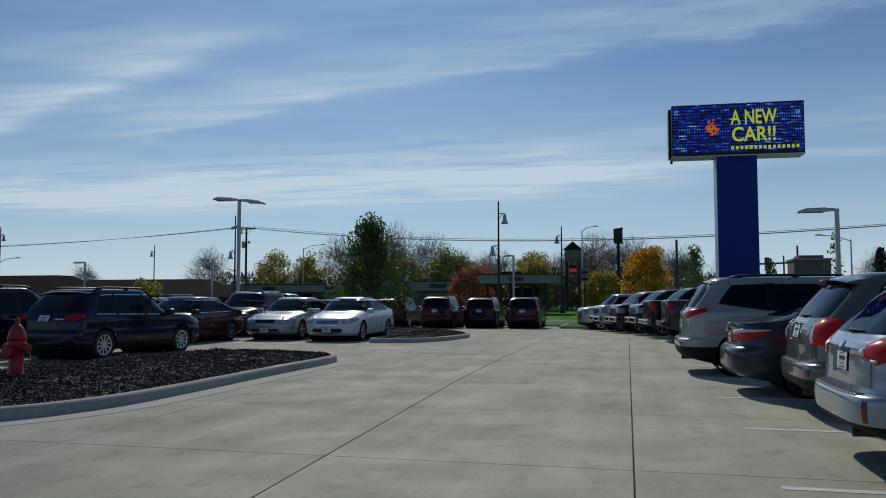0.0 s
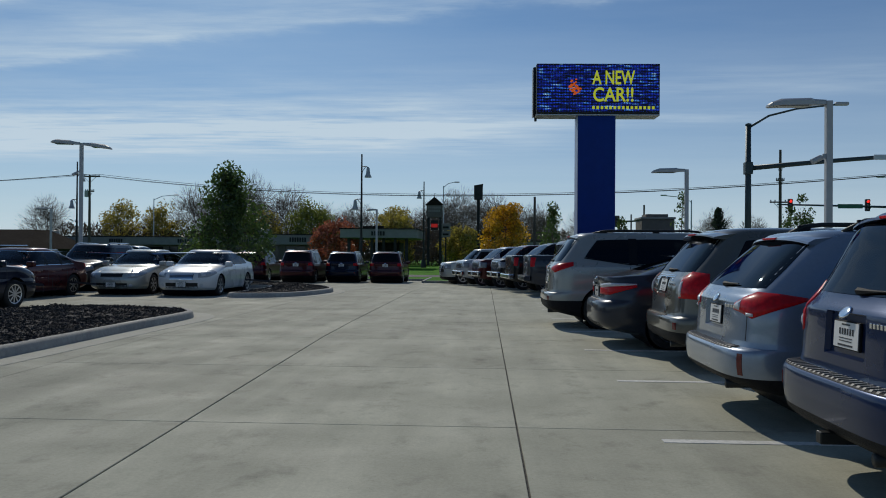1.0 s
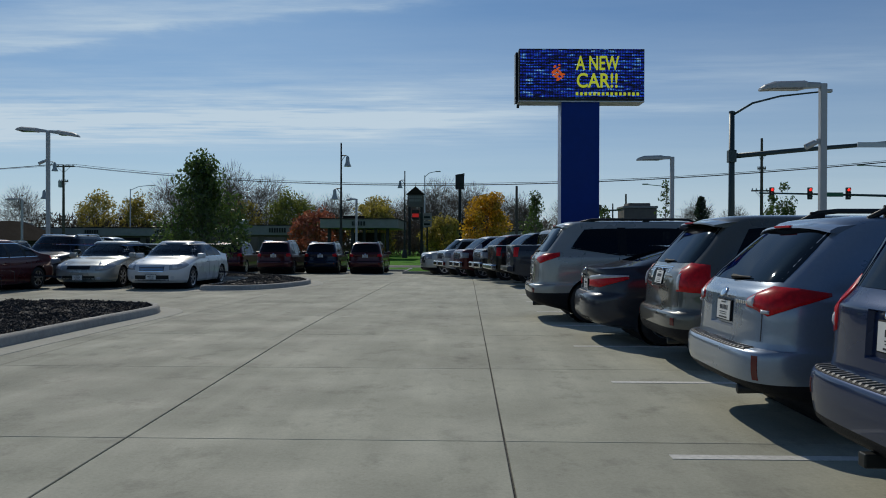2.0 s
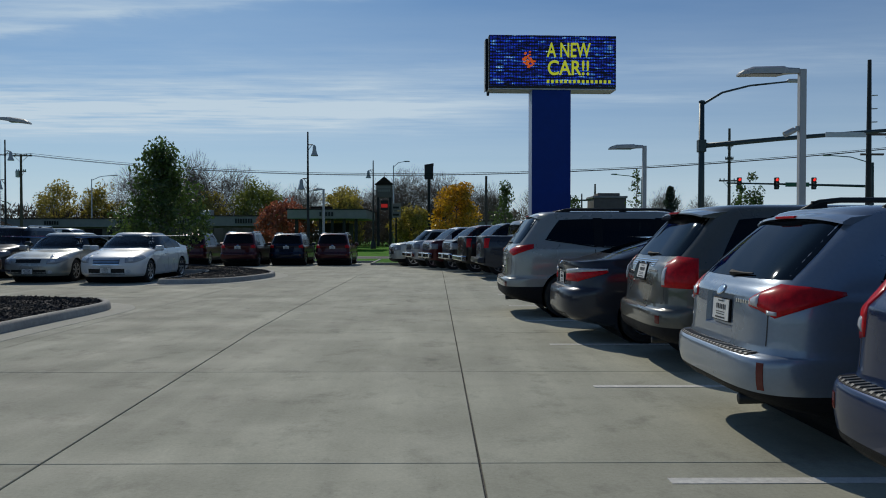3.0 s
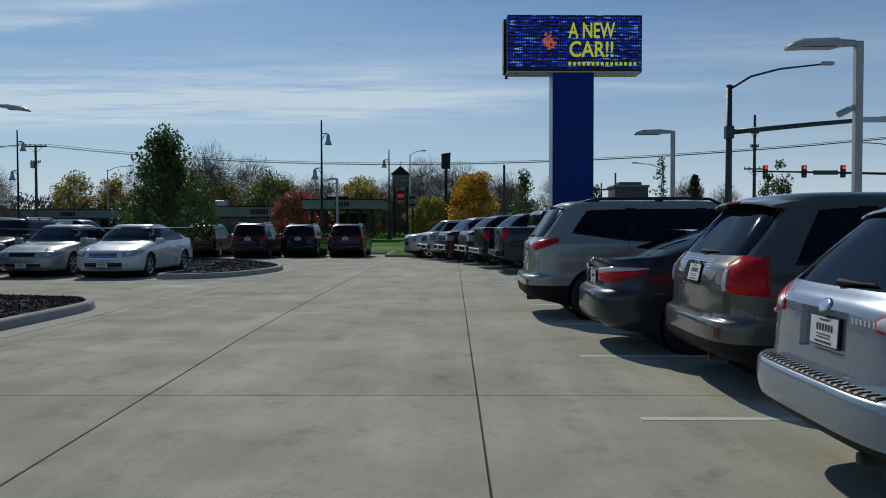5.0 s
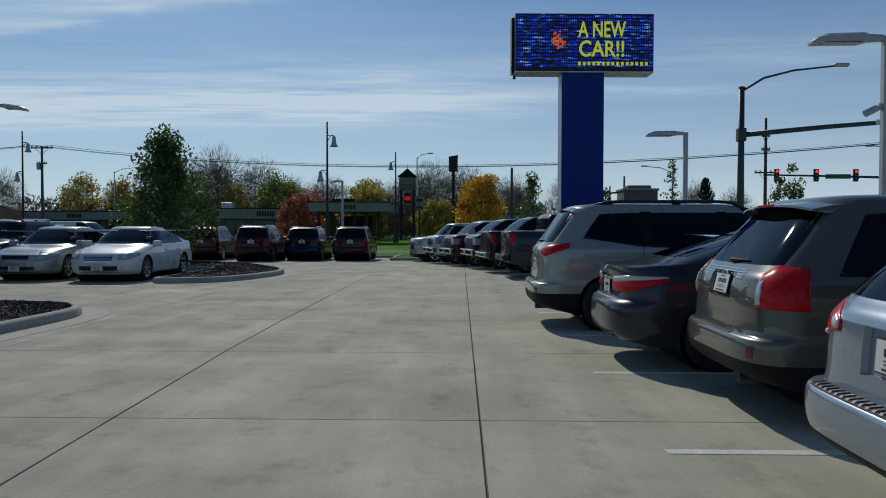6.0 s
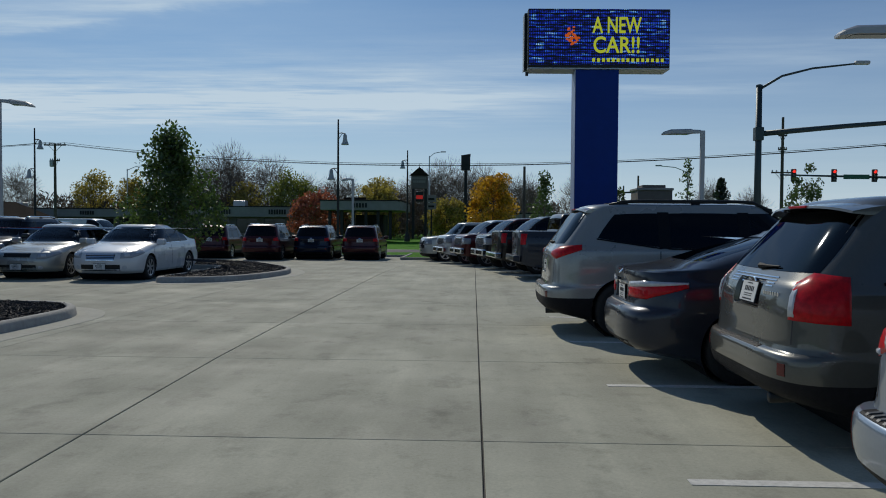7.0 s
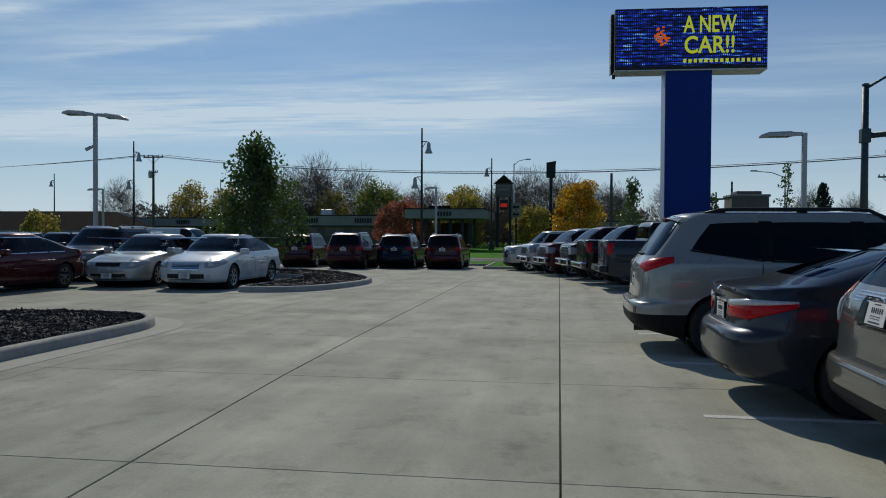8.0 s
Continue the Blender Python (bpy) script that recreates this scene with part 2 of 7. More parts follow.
SEDAN_LENS = lamp_lens("clear_headlamp_lens", (0.34, 0.37, 0.41), 0.06)
DARK_LENS = lamp_lens("smoked_lamp_lens", (0.06, 0.065, 0.07), 0.06)
PLATE = material("plate_white", (0.70, 0.70, 0.68), 0.45, 0, 0.06, 20)
INK = material("black_print", (0.02, 0.02, 0.025), 0.6, 0, 0.1, 20)
CABIN = material("cabin_trim", (0.045, 0.044, 0.042), 0.8, 0, 0.2, 12)
GLASS = glass("tinted_glass", (0.10, 0.115, 0.11))
PRIVACY = glass("privacy_glass", (0.025, 0.027, 0.03))
SCREEN = glass("windscreen_glass", (0.30, 0.36, 0.34))
STEEL = material("galvanised_steel", (0.50, 0.51, 0.52), 0.45, 0.7, 0.08, 8, stain=0.1)
LAMPGREY = material("lamp_post_paint", (0.42, 0.43, 0.44), 0.5, 0.2, 0.05, 6, stain=0.06)
BLACKMETAL = material("black_metal", (0.02, 0.022, 0.022), 0.5, 0.4, 0.15, 10)
GREENMETAL = material("dark_green_steel", (0.035, 0.06, 0.07), 0.5, 0.3, 0.1, 6)
WOODPOLE = material("weathered_pole", (0.10, 0.08, 0.065), 0.9, 0, 0.3, 8, 0.4, 30)
BLUE = material("blue_panel", (0.004, 0.032, 0.22), 0.42, 0, 0.05, 4, stain=0.05, stain_scale=0.8, spec=0.15)
BARK = material("bark", (0.10, 0.085, 0.07), 0.95, 0, 0.3, 12, 0.6, 40)

# ---- small builders ----


def part(name, bm, mat, parent=None, label="", smooth=False):
    me = bpy.data.meshes.new(name)
    bm.normal_update()
    bm.to_mesh(me)
    bm.free()
    me.materials.append(mat)
    if smooth:
        me.polygons.foreach_set("use_smooth", [True] * len(me.polygons))
    ob = new(name, me)
    if parent is not None:
        ob.parent = parent
    if label:
        ob["label"] = label
    return ob


def shared(name, me, parent, m=None):
    ob = new(name, me)
    ob.parent = parent
    if m is not None:
        ob.matrix_basis = m
    return ob


def thing(name, label, category, m=None, group="", kind=""):
    ob = new(name)
    ob.empty_display_size = 0.2
    if m is not None:
        ob.matrix_basis = m
    return tagged(ob, label, category, group, kind)


def add_box(bm, x0, x1, y0, y1, z0, z1, bevel=0.0, m=None):
    r = bmesh.ops.create_cube(bm, size=1.0)
    vs = r["verts"]
    bmesh.ops.scale(bm, vec=(x1 - x0, y1 - y0, z1 - z0), verts=vs)
    bmesh.ops.translate(bm, vec=((x0 + x1) / 2, (y0 + y1) / 2, (z0 + z1) / 2), verts=vs)
    if bevel:
        es = list({e for v in vs for e in v.link_edges})
        out = bmesh.ops.bevel(bm, geom=es, offset=bevel, segments=2, affect="EDGES", profile=0.5)
        vs = list({v for f in out["faces"] for v in f.verts} | {v for v in vs if v.is_valid})
    if m is not None:
        bmesh.ops.transform(bm, matrix=m, verts=vs)
    return bm


def box(x0, x1, y0, y1, z0, z1, bevel=0.0, m=None):
    return add_box(bmesh.new(), x0, x1, y0, y1, z0, z1, bevel, m)


def add_tube(bm, points, radii, sides=10, caps=True):
    """A round tube through the points, with a radius at each."""
    rings = []
    pts = [Vector(p) for p in points]
    for k, p in enumerate(pts):
        d = (pts[min(k + 1, len(pts) - 1)] - pts[max(k - 1, 0)]).normalized()
        a = d.orthogonal().normalized() if abs(d.z) < 0.9 else Vector((1, 0, 0))
        a = (a - d * a.dot(d)).normalized()
        b = d.cross(a)
        r = radii[k] if isinstance(radii, (list, tuple)) else radii
        rings.append([bm.verts.new(p + (a * math.cos(2 * math.pi * s / sides) + b * math.sin(2 * math.pi * s / sides)) * r) for s in range(sides)])
    for r0, r1 in zip(rings, rings[1:]):
        for s in range(sides):
            bm.faces.new((r0[s], r0[(s + 1) % sides], r1[(s + 1) % sides], r1[s]))
    if caps:
        bm.faces.new(rings[0][::-1]), bm.faces.new(rings[-1])
    return bm


def tube(points, radii, sides=10):
    return add_tube(bmesh.new(), points, radii, sides)


def lathe(profile, sides=24, axis="z"):
    """A turned shape from (radius, height) pairs."""
    bm = bmesh.new()
    rings = []
    for r, h in profile:
        ring = []
        for s in range(sides):
            a = 2 * math.pi * s / sides
            c, d = r * math.cos(a), r * math.sin(a)
            ring.append(bm.verts.new((c, d, h) if axis == "z" else (c, h, d)))
        rings.append(ring)
    for r0, r1 in zip(rings, rings[1:]):
        for s in range(sides):
            bm.faces.new((r0[s], r0[(s + 1) % sides], r1[(s + 1) % sides], r1[s]))
    bm.faces.new(rings[0][::-1]), bm.faces.new(rings[-1])
    bmesh.ops.recalc_face_normals(bm, faces=bm.faces[:])
    return bm


def spline(keys, xs):
    """Monotone cubic through (x, value) keys."""
    x, y = np.array(keys, float).T
    h, d = np.diff(x), np.diff(y) / np.diff(x)
    g = np.zeros(len(x))
    g[0], g[-1] = d[0], d[-1]
    for k in range(1, len(x) - 1):
        if d[k - 1] * d[k] > 0:
            w1, w2 = 2 * h[k] + h[k - 1], h[k] + 2 * h[k - 1]
            g[k] = (w1 + w2) / (w1 / d[k - 1] + w2 / d[k])
    xs = np.clip(xs, x[0], x[-1])
    k = np.clip(np.searchsorted(x, xs) - 1, 0, len(h) - 1)
    t = (xs - x[k]) / h[k]
    return (2 * t**3 - 3 * t**2 + 1) * y[k] + (t**3 - 2 * t**2 + t) * h[k] * g[k] + (3 * t**2 - 2 * t**3) * y[k + 1] + (t**3 - t**2) * h[k] * g[k + 1]


# ---- cars ----
from mathutils.bvhtree import BVHTree


def wheel_meshes(radius, width, spokes, rim_mat, key):
    """A tyre and a spoked rim about the y axis, the outer face towards -y."""
    r, w = radius, width / 2
    tyre = lathe([(r * 0.66, -w * 0.85), (r * 0.80, -w), (r * 0.95, -w * 0.92), (r, -w * 0.6), (r, w * 0.6), (r * 0.95, w * 0.92), (r * 0.66, w)], 28, "y")
    me_t = bpy.data.meshes.new("tyre")
    tyre.to_mesh(me_t), tyre.free()
    me_t.materials.append(RUBBER)
    me_t.polygons.foreach_set("use_smooth", [True] * len(me_t.polygons))
    bm = bmesh.new()
    ri = r * 0.68
    outer, inner, back = [], [], []
    for s in range(28):
        a = 2 * math.pi * s / 28
        for lst, rad, yy in ((outer, ri, -w * 0.93), (inner, ri * 0.90, -w * 0.86), (back, ri * 0.86, w * 0.2)):
            lst.append(bm.verts.new((rad * math.cos(a), yy, rad * math.sin(a))))
    for s in range(28):
        t = (s + 1) % 28
        bm.faces.new((outer[s], outer[t], inner[t], inner[s])), bm.faces.new((inner[s], inner[t], back[t], back[s]))
    for k in range(spokes):
        a = 2 * math.pi * k / spokes + 0.2
        m = Matrix.Rotation(-a, 4, "Y")
        t = ri * (0.62 / spokes + 0.03)
        add_box(bm, ri * 0.10, ri * 0.93, -w * 0.86, -w * 0.55, -t, t, 0.006, m)
    hub = bmesh.ops.create_cone(bm, cap_ends=True, segments=16, radius1=ri * 0.24, radius2=ri * 0.20, depth=w * 0.3)
    bmesh.ops.rotate(bm, verts=hub["verts"], cent=(0, 0, 0), matrix=Matrix.Rotation(radians(90), 3, "X"))
    bmesh.ops.translate(bm, verts=hub["verts"], vec=(0, -w * 0.78, 0))
    me_r = bpy.data.meshes.new("rim")
    bm.to_mesh(me_r), bm.free()
    me_r.materials.append(rim_mat)
    disc = bmesh.new()
    c = bmesh.ops.create_cone(disc, cap_ends=True, segments=24, radius1=ri * 0.87, radius2=ri * 0.87, depth=0.03)
    bmesh.ops.rotate(disc, verts=c["verts"], cent=(0, 0, 0), matrix=Matrix.Rotation(radians(90), 3, "X"))
    bmesh.ops.translate(disc, verts=c["verts"], vec=(0, w * 0.05, 0))
    me_d = bpy.data.meshes.new("brake_shield")
    disc.to_mesh(me_d), disc.free()
    me_d.materials.append(BLACKMETAL)
    return me_t, me_r, me_d


WHEELS = {}


def wheel_set(radius, spokes, rim_mat):
    key = (radius, spokes, rim_mat.name)
    if key not in WHEELS:
        WHEELS[key] = wheel_meshes(radius, 0.225, spokes, rim_mat, key)
    return WHEELS[key]


def section_shell(f, L, W, H, axles, R, clear):
    """A car's skin as level sections stacked upwards: end profiles, half widths and corner shapes by height, with the wheel arches cut out.

    Returns points, faces, the part that each face belongs to, and the faces left open under the panes."""
    arch, edge = R + 0.05, H - 0.06
    keys = {round(z, 4) for name in ("rear", "nose", "half") for z, _ in f[name]} | {f["lower"], edge}
    for a, b, lo, hi, d in f.get("dents", ()):
        keys |= {lo - 0.014, lo, hi, hi + 0.014}
    zs = [min(keys)]
    for z in sorted(keys):
        if z > edge or z - zs[-1] < 0.004:
            continue
        n, start = int((z - zs[-1]) / 0.045), zs[-1]
        zs += [start + (z - start) * k / (n + 1) for k in range(1, n + 1)] + [z]
    lift = [(z, 0.0) for z in zs] + [(edge + 0.022, 0.022), (edge + 0.039, 0.060), (edge + 0.051, 0.125), (edge + 0.058, 0.23), (H, 0.36)]
    us = [0, 0.1, 0.2, 0.3, 0.4, 0.5, 0.58, 0.66, 0.73, 0.79, 0.84, 0.885, 0.92, 0.95, 0.97]
    for a, b, lo, hi, d in f.get("dents", ()):
        us += [a / (W / 2), a / (W / 2) + 0.016]
    us = sorted(set(us))
    n_r, n_f, side_n = f.get("n_rear", 4.2), f.get("n_nose", 3.0), 46

    def quarter(x0, a, w, n, sign):
        out = [(x0 + sign * a * (1 - (1 - u**n) ** (1 / n)), u * w) for u in us]
        o = 1 - (1 - us[-1] ** n) ** (1 / n)
        for k in range(1, 8):
            q = o + (1 - o) * k / 7
            out.append((x0 + sign * a * q, w * (1 - (1 - q) ** n) ** (1 / n)))
        return out

    verts, cols = [], 0
    for z, inset in lift:
        zz = np.array([min(z, edge)])
        xr, xf, w = (float(spline(f[k], zz)[0]) for k in ("rear", "nose", "half"))
        ar, af = (float(np.interp(z, *np.array(f[k]).T)) for k in ("a_rear", "a_nose"))
        xr, xf, w = xr + inset * 1.5, xf - inset * 1.5, w * W / 2 - inset
        ar, af = min(ar, (xf - xr) * 0.4), min(af, (xf - xr) * 0.4)
        back, front = quarter(xr, ar, w, n_r, 1), quarter(xf, af, w, n_f, -1)
        side = [(xr + ar + (xf - af - xr - ar) * k / side_n, w) for k in range(1, side_n)]
        half = back + side + front[::-1]
        for a, b, lo, hi, d in f.get("dents", ()):
            if lo <= z <= hi:
                half = [(x + d, y) if (y <= a + 0.001 and x < xr + 0.2) else (x, y) for x, y in half]
        nh = len(half)
        ring = [(x, y, z) for x, y in half] + [(x, -y, z) for x, y in half[-2:0:-1]]
        cols = len(ring)
        verts += ring
    verts = [Vector(v) for v in verts]
    inner = set()
    for i, v in enumerate(verts):
        if abs(v.y) > W * 0.3 and any((v.x - ax) ** 2 + (v.z - R) ** 2 < arch**2 for ax in axles):
            inner.add(i)
    faces, owner, opened = [], [], []

    def within(p, q, poly):
        hit = False
        for (ax, ay), (bx, by) in zip(poly, poly[1:] + poly[:1]):
            if (ay > q) != (by > q) and p < (bx - ax) * (q - ay) / (by - ay) + ax:
                hit = not hit
        return hit

    def shrunk(poly):
        mx, my = sum(p[0] for p in poly) / 4, sum(p[1] for p in poly) / 4
        return [(mx + (p[0] - mx) * 0.90, my + (p[1] - my) * 0.80) for p in poly]

    holes = [(way, shrunk(poly)) for nm, mat, way, poly in f["panes"]]
    for k in range(len(lift) - 1):
        for c in range(cols):
            d = (c + 1) % cols
            q = (k * cols + c, (k + 1) * cols + c, (k + 1) * cols + d, k * cols + d)
            if all(i in inner for i in q):
                continue
            m = (verts[q[0]] + verts[q[1]] + verts[q[2]] + verts[q[3]]) / 4
            cc = c if c < nh - 1 else cols - 1 - c
            o = "body"
            if m.z < f["lower"]:
                o = "lower_trim"
            elif m.z < f["bump"] and m.x < axles[0] - arch + 0.05:
                o = "rear_bumper"
            hole = False
            for way, poly in holes:
                if way == "rear" and m.x < L * 0.4 and cc < len(us) + 4 or way == "front" and m.x > L * 0.5 and cc > nh - len(us) - 6:
                    hole = hole or within(m.y, m.z, poly)
                elif way == "side" and len(us) + 1 < cc < nh - len(us) - 2:
                    hole = hole or within(m.x, m.z, poly)
            faces.append(q)
            owner.append(o)
            opened.append(hole)
    for i in inner:
        v = verts[i]
        ax = min(axles, key=lambda a: abs(a - v.x))
        d = Vector((v.x - ax, 0, v.z - R))
        if d.length > 0.01:
            d = d.normalized() * arch
            v.x, v.z = ax + d.x, R + d.z
    for base, up in ((0, False), ((len(lift) - 1) * cols, True)):
        def mir(c):
            return c if c in (0, nh - 1) else cols - c
        for c in range(nh - 1):
            q = tuple(dict.fromkeys((base + c, base + mir(c), base + mir(c + 1), base + c + 1)))
            faces.append(q if up else q[::-1])
            owner.append("body" if up else "lower_trim")
            opened.append(False)
    return verts, faces, owner, opened


def suv_form(L, W, H, bump, base, roof, ws, hood, nose, clear, sides, belt, rear_mat, side_mats, clad=None, dent=None, waist=0.97, top_w=0.75, quarter_cut=0.0, glass_w=(0.415, 0.335), shelf=0.045):
    gx, gz = base
    e = H - 0.06
    zt = e - 0.075
    f = {"rear": [(clear, 0.50), (clear + 0.07, 0.22), (clear + 0.12, 0.075), (clear + 0.16, 0.03), (bump - 0.17, 0.006), (bump - 0.11, 0), (bump - 0.035, 0.004), (bump - 0.006, 0.018), (bump + 0.004, 0.036), (bump + 0.012, 0.036 + shelf), (bump + 0.06, 0.046 + shelf),
                  ((bump + gz) / 2 + 0.05, 0.060 + shelf), (gz - 0.08, gx - 0.06), (gz - 0.015, gx - 0.012), (gz + 0.02, gx + 0.012), (gz + (e - gz) * 0.5, gx + (roof - gx) * 0.46), (e - 0.06, roof - 0.06), (e, roof + 0.02)],
         "nose": [(clear, L - 0.15), (clear + 0.12, L - 0.025), (nose - 0.30, L), (nose - 0.14, L - 0.025), (nose - 0.02, L - 0.07), (nose + 0.04, L - 0.16), (hood - 0.09, L - 0.42), (hood - 0.03, ws[1] + 0.22), (hood, ws[1]),
                  (hood + (e - hood) * 0.5, ws[0] + (ws[1] - ws[0]) * 0.46), (e, ws[0])],
         "half": [(clear, 0.90), (clear + 0.08, 0.965), (bump - 0.15, 1.0), (bump - 0.02, 0.998), (bump + 0.05, 0.988), (0.86, 0.985), (belt[0] - 0.06, waist), (belt[0], waist - 0.025), (belt[0] + (e - belt[0]) * 0.55, waist - 0.025 - (waist - 0.025 - top_w) * 0.5), (e, top_w)],
         "a_rear": [(clear, 0.50), (bump, 0.50), (gz, 0.50), (H, 0.60)], "a_nose": [(clear, 0.75), (hood, 0.85), (H, 0.5)],
         "lower": clad if clad else clear + 0.17, "bump": bump + 0.008}
    if dent:
        f["dents"] = [dent]
    yb, yt = W * glass_w[0], W * glass_w[1]
    f["panes"] = [("rear_window", rear_mat, "rear", [(-yb, gz + 0.03), (yb, gz + 0.03), (yt, e - 0.02), (-yt, e - 0.02)]),
                  ("windscreen", SCREEN, "front", [(-W * 0.40, hood + 0.03), (W * 0.40, hood + 0.03), (W * 0.32, e - 0.01), (-W * 0.32, e - 0.01)])]
    slope = (ws[1] - ws[0]) / (e - hood)
    for k, (a, b) in enumerate(sides):
        z0 = belt[0] + (belt[1] - belt[0]) * a / L + 0.03
        z1 = belt[0] + (belt[1] - belt[0]) * b / L + 0.03
        a1 = a + (max(0.0, (zt - z0) * 0.55) if k == 0 else 0.0)
        b1 = b - (max(0.0, (zt - z1) * slope * 0.62) if k == len(sides) - 1 else 0.0)
        if k == 0:
            z0 += quarter_cut
        if b1 > a1 + 0.08:
            f["panes"].append(("side_window", side_mats[min(k, len(side_mats) - 1)], "side", [(a, z0), (b, z1), (b1, zt), (a1, zt - (0.02 if k == 0 else 0))]))
    return f


def sedan_form(L, W, H, deck, hood, nose, belt, side_mats, sides):
    e = H - 0.06
    f = {"rear": [(0.19, 0.55), (0.25, 0.22), (0.30, 0.08), (0.34, 0.03), (0.41, 0.004), (0.50, 0), (0.60, 0.006), (0.67, 0.03), (0.695, 0.075), (0.71, 0.095), (deck - 0.14, 0.115), (deck - 0.05, 0.105), (deck - 0.015, 0.115), (deck, 0.17), (deck + 0.012, 0.32), (deck + 0.028, 0.48), (deck + 0.05, 0.58),
                  (deck + (e - deck) * 0.5, 0.98), (e - 0.06, 1.40), (e, 1.62)],
         "nose": [(0.19, L - 0.16), (0.30, L - 0.02), (nose - 0.22, L), (nose - 0.10, L - 0.03), (nose, L - 0.10), (nose + 0.05, L - 0.26), (hood - 0.08, L - 0.62), (hood - 0.02, 3.85), (hood, 3.70), (hood + (e - hood) * 0.5, 3.24), (e, 2.80)],
         "half": [(0.19, 0.90), (0.27, 0.965), (0.45, 1.0), (0.62, 1.0), (0.78, 0.99), (belt[0] - 0.06, 0.965), (belt[0], 0.94), (deck + 0.05, 0.90), (belt[0] + (e - belt[0]) * 0.6, 0.82), (e, 0.68)],
         "a_rear": [(0.19, 0.60), (0.7, 0.55), (deck, 0.45), (H, 0.6)], "a_nose": [(0.19, 0.85), (hood, 0.95), (H, 0.5)], "lower": 0.20, "bump": 0.70,
         "dents": [(0.27, 0, 0.74, deck - 0.12, 0.03)], "n_rear": 3.4}
    f["panes"] = [("rear_window", GLASS, "rear", [(-W * 0.37, deck + 0.085), (W * 0.37, deck + 0.085), (W * 0.28, e - 0.03), (-W * 0.28, e - 0.03)]),
                  ("windscreen", SCREEN, "front", [(-W * 0.40, hood + 0.03), (W * 0.40, hood + 0.03), (W * 0.30, e - 0.01), (-W * 0.30, e - 0.01)])]
    zt = e - 0.06
    for k, (a, b) in enumerate(sides):
        z0, z1 = (belt[0] + (belt[1] - belt[0]) * q / L + 0.045 for q in (a, b))
        a1 = a + (0.42 if k == 0 else 0)
        b1 = b - ((zt - z1) * 1.15 if k == len(sides) - 1 else 0)
        f["panes"].append(("side_window", side_mats[min(k, len(side_mats) - 1)], "side", [(a, z0), (b, z1), (b1, zt), (a1, zt)]))
    return f


ROWS_G = (0.07, 0.36, 0.66, 0.91)      # heights of the glass rows between belt and roof edge


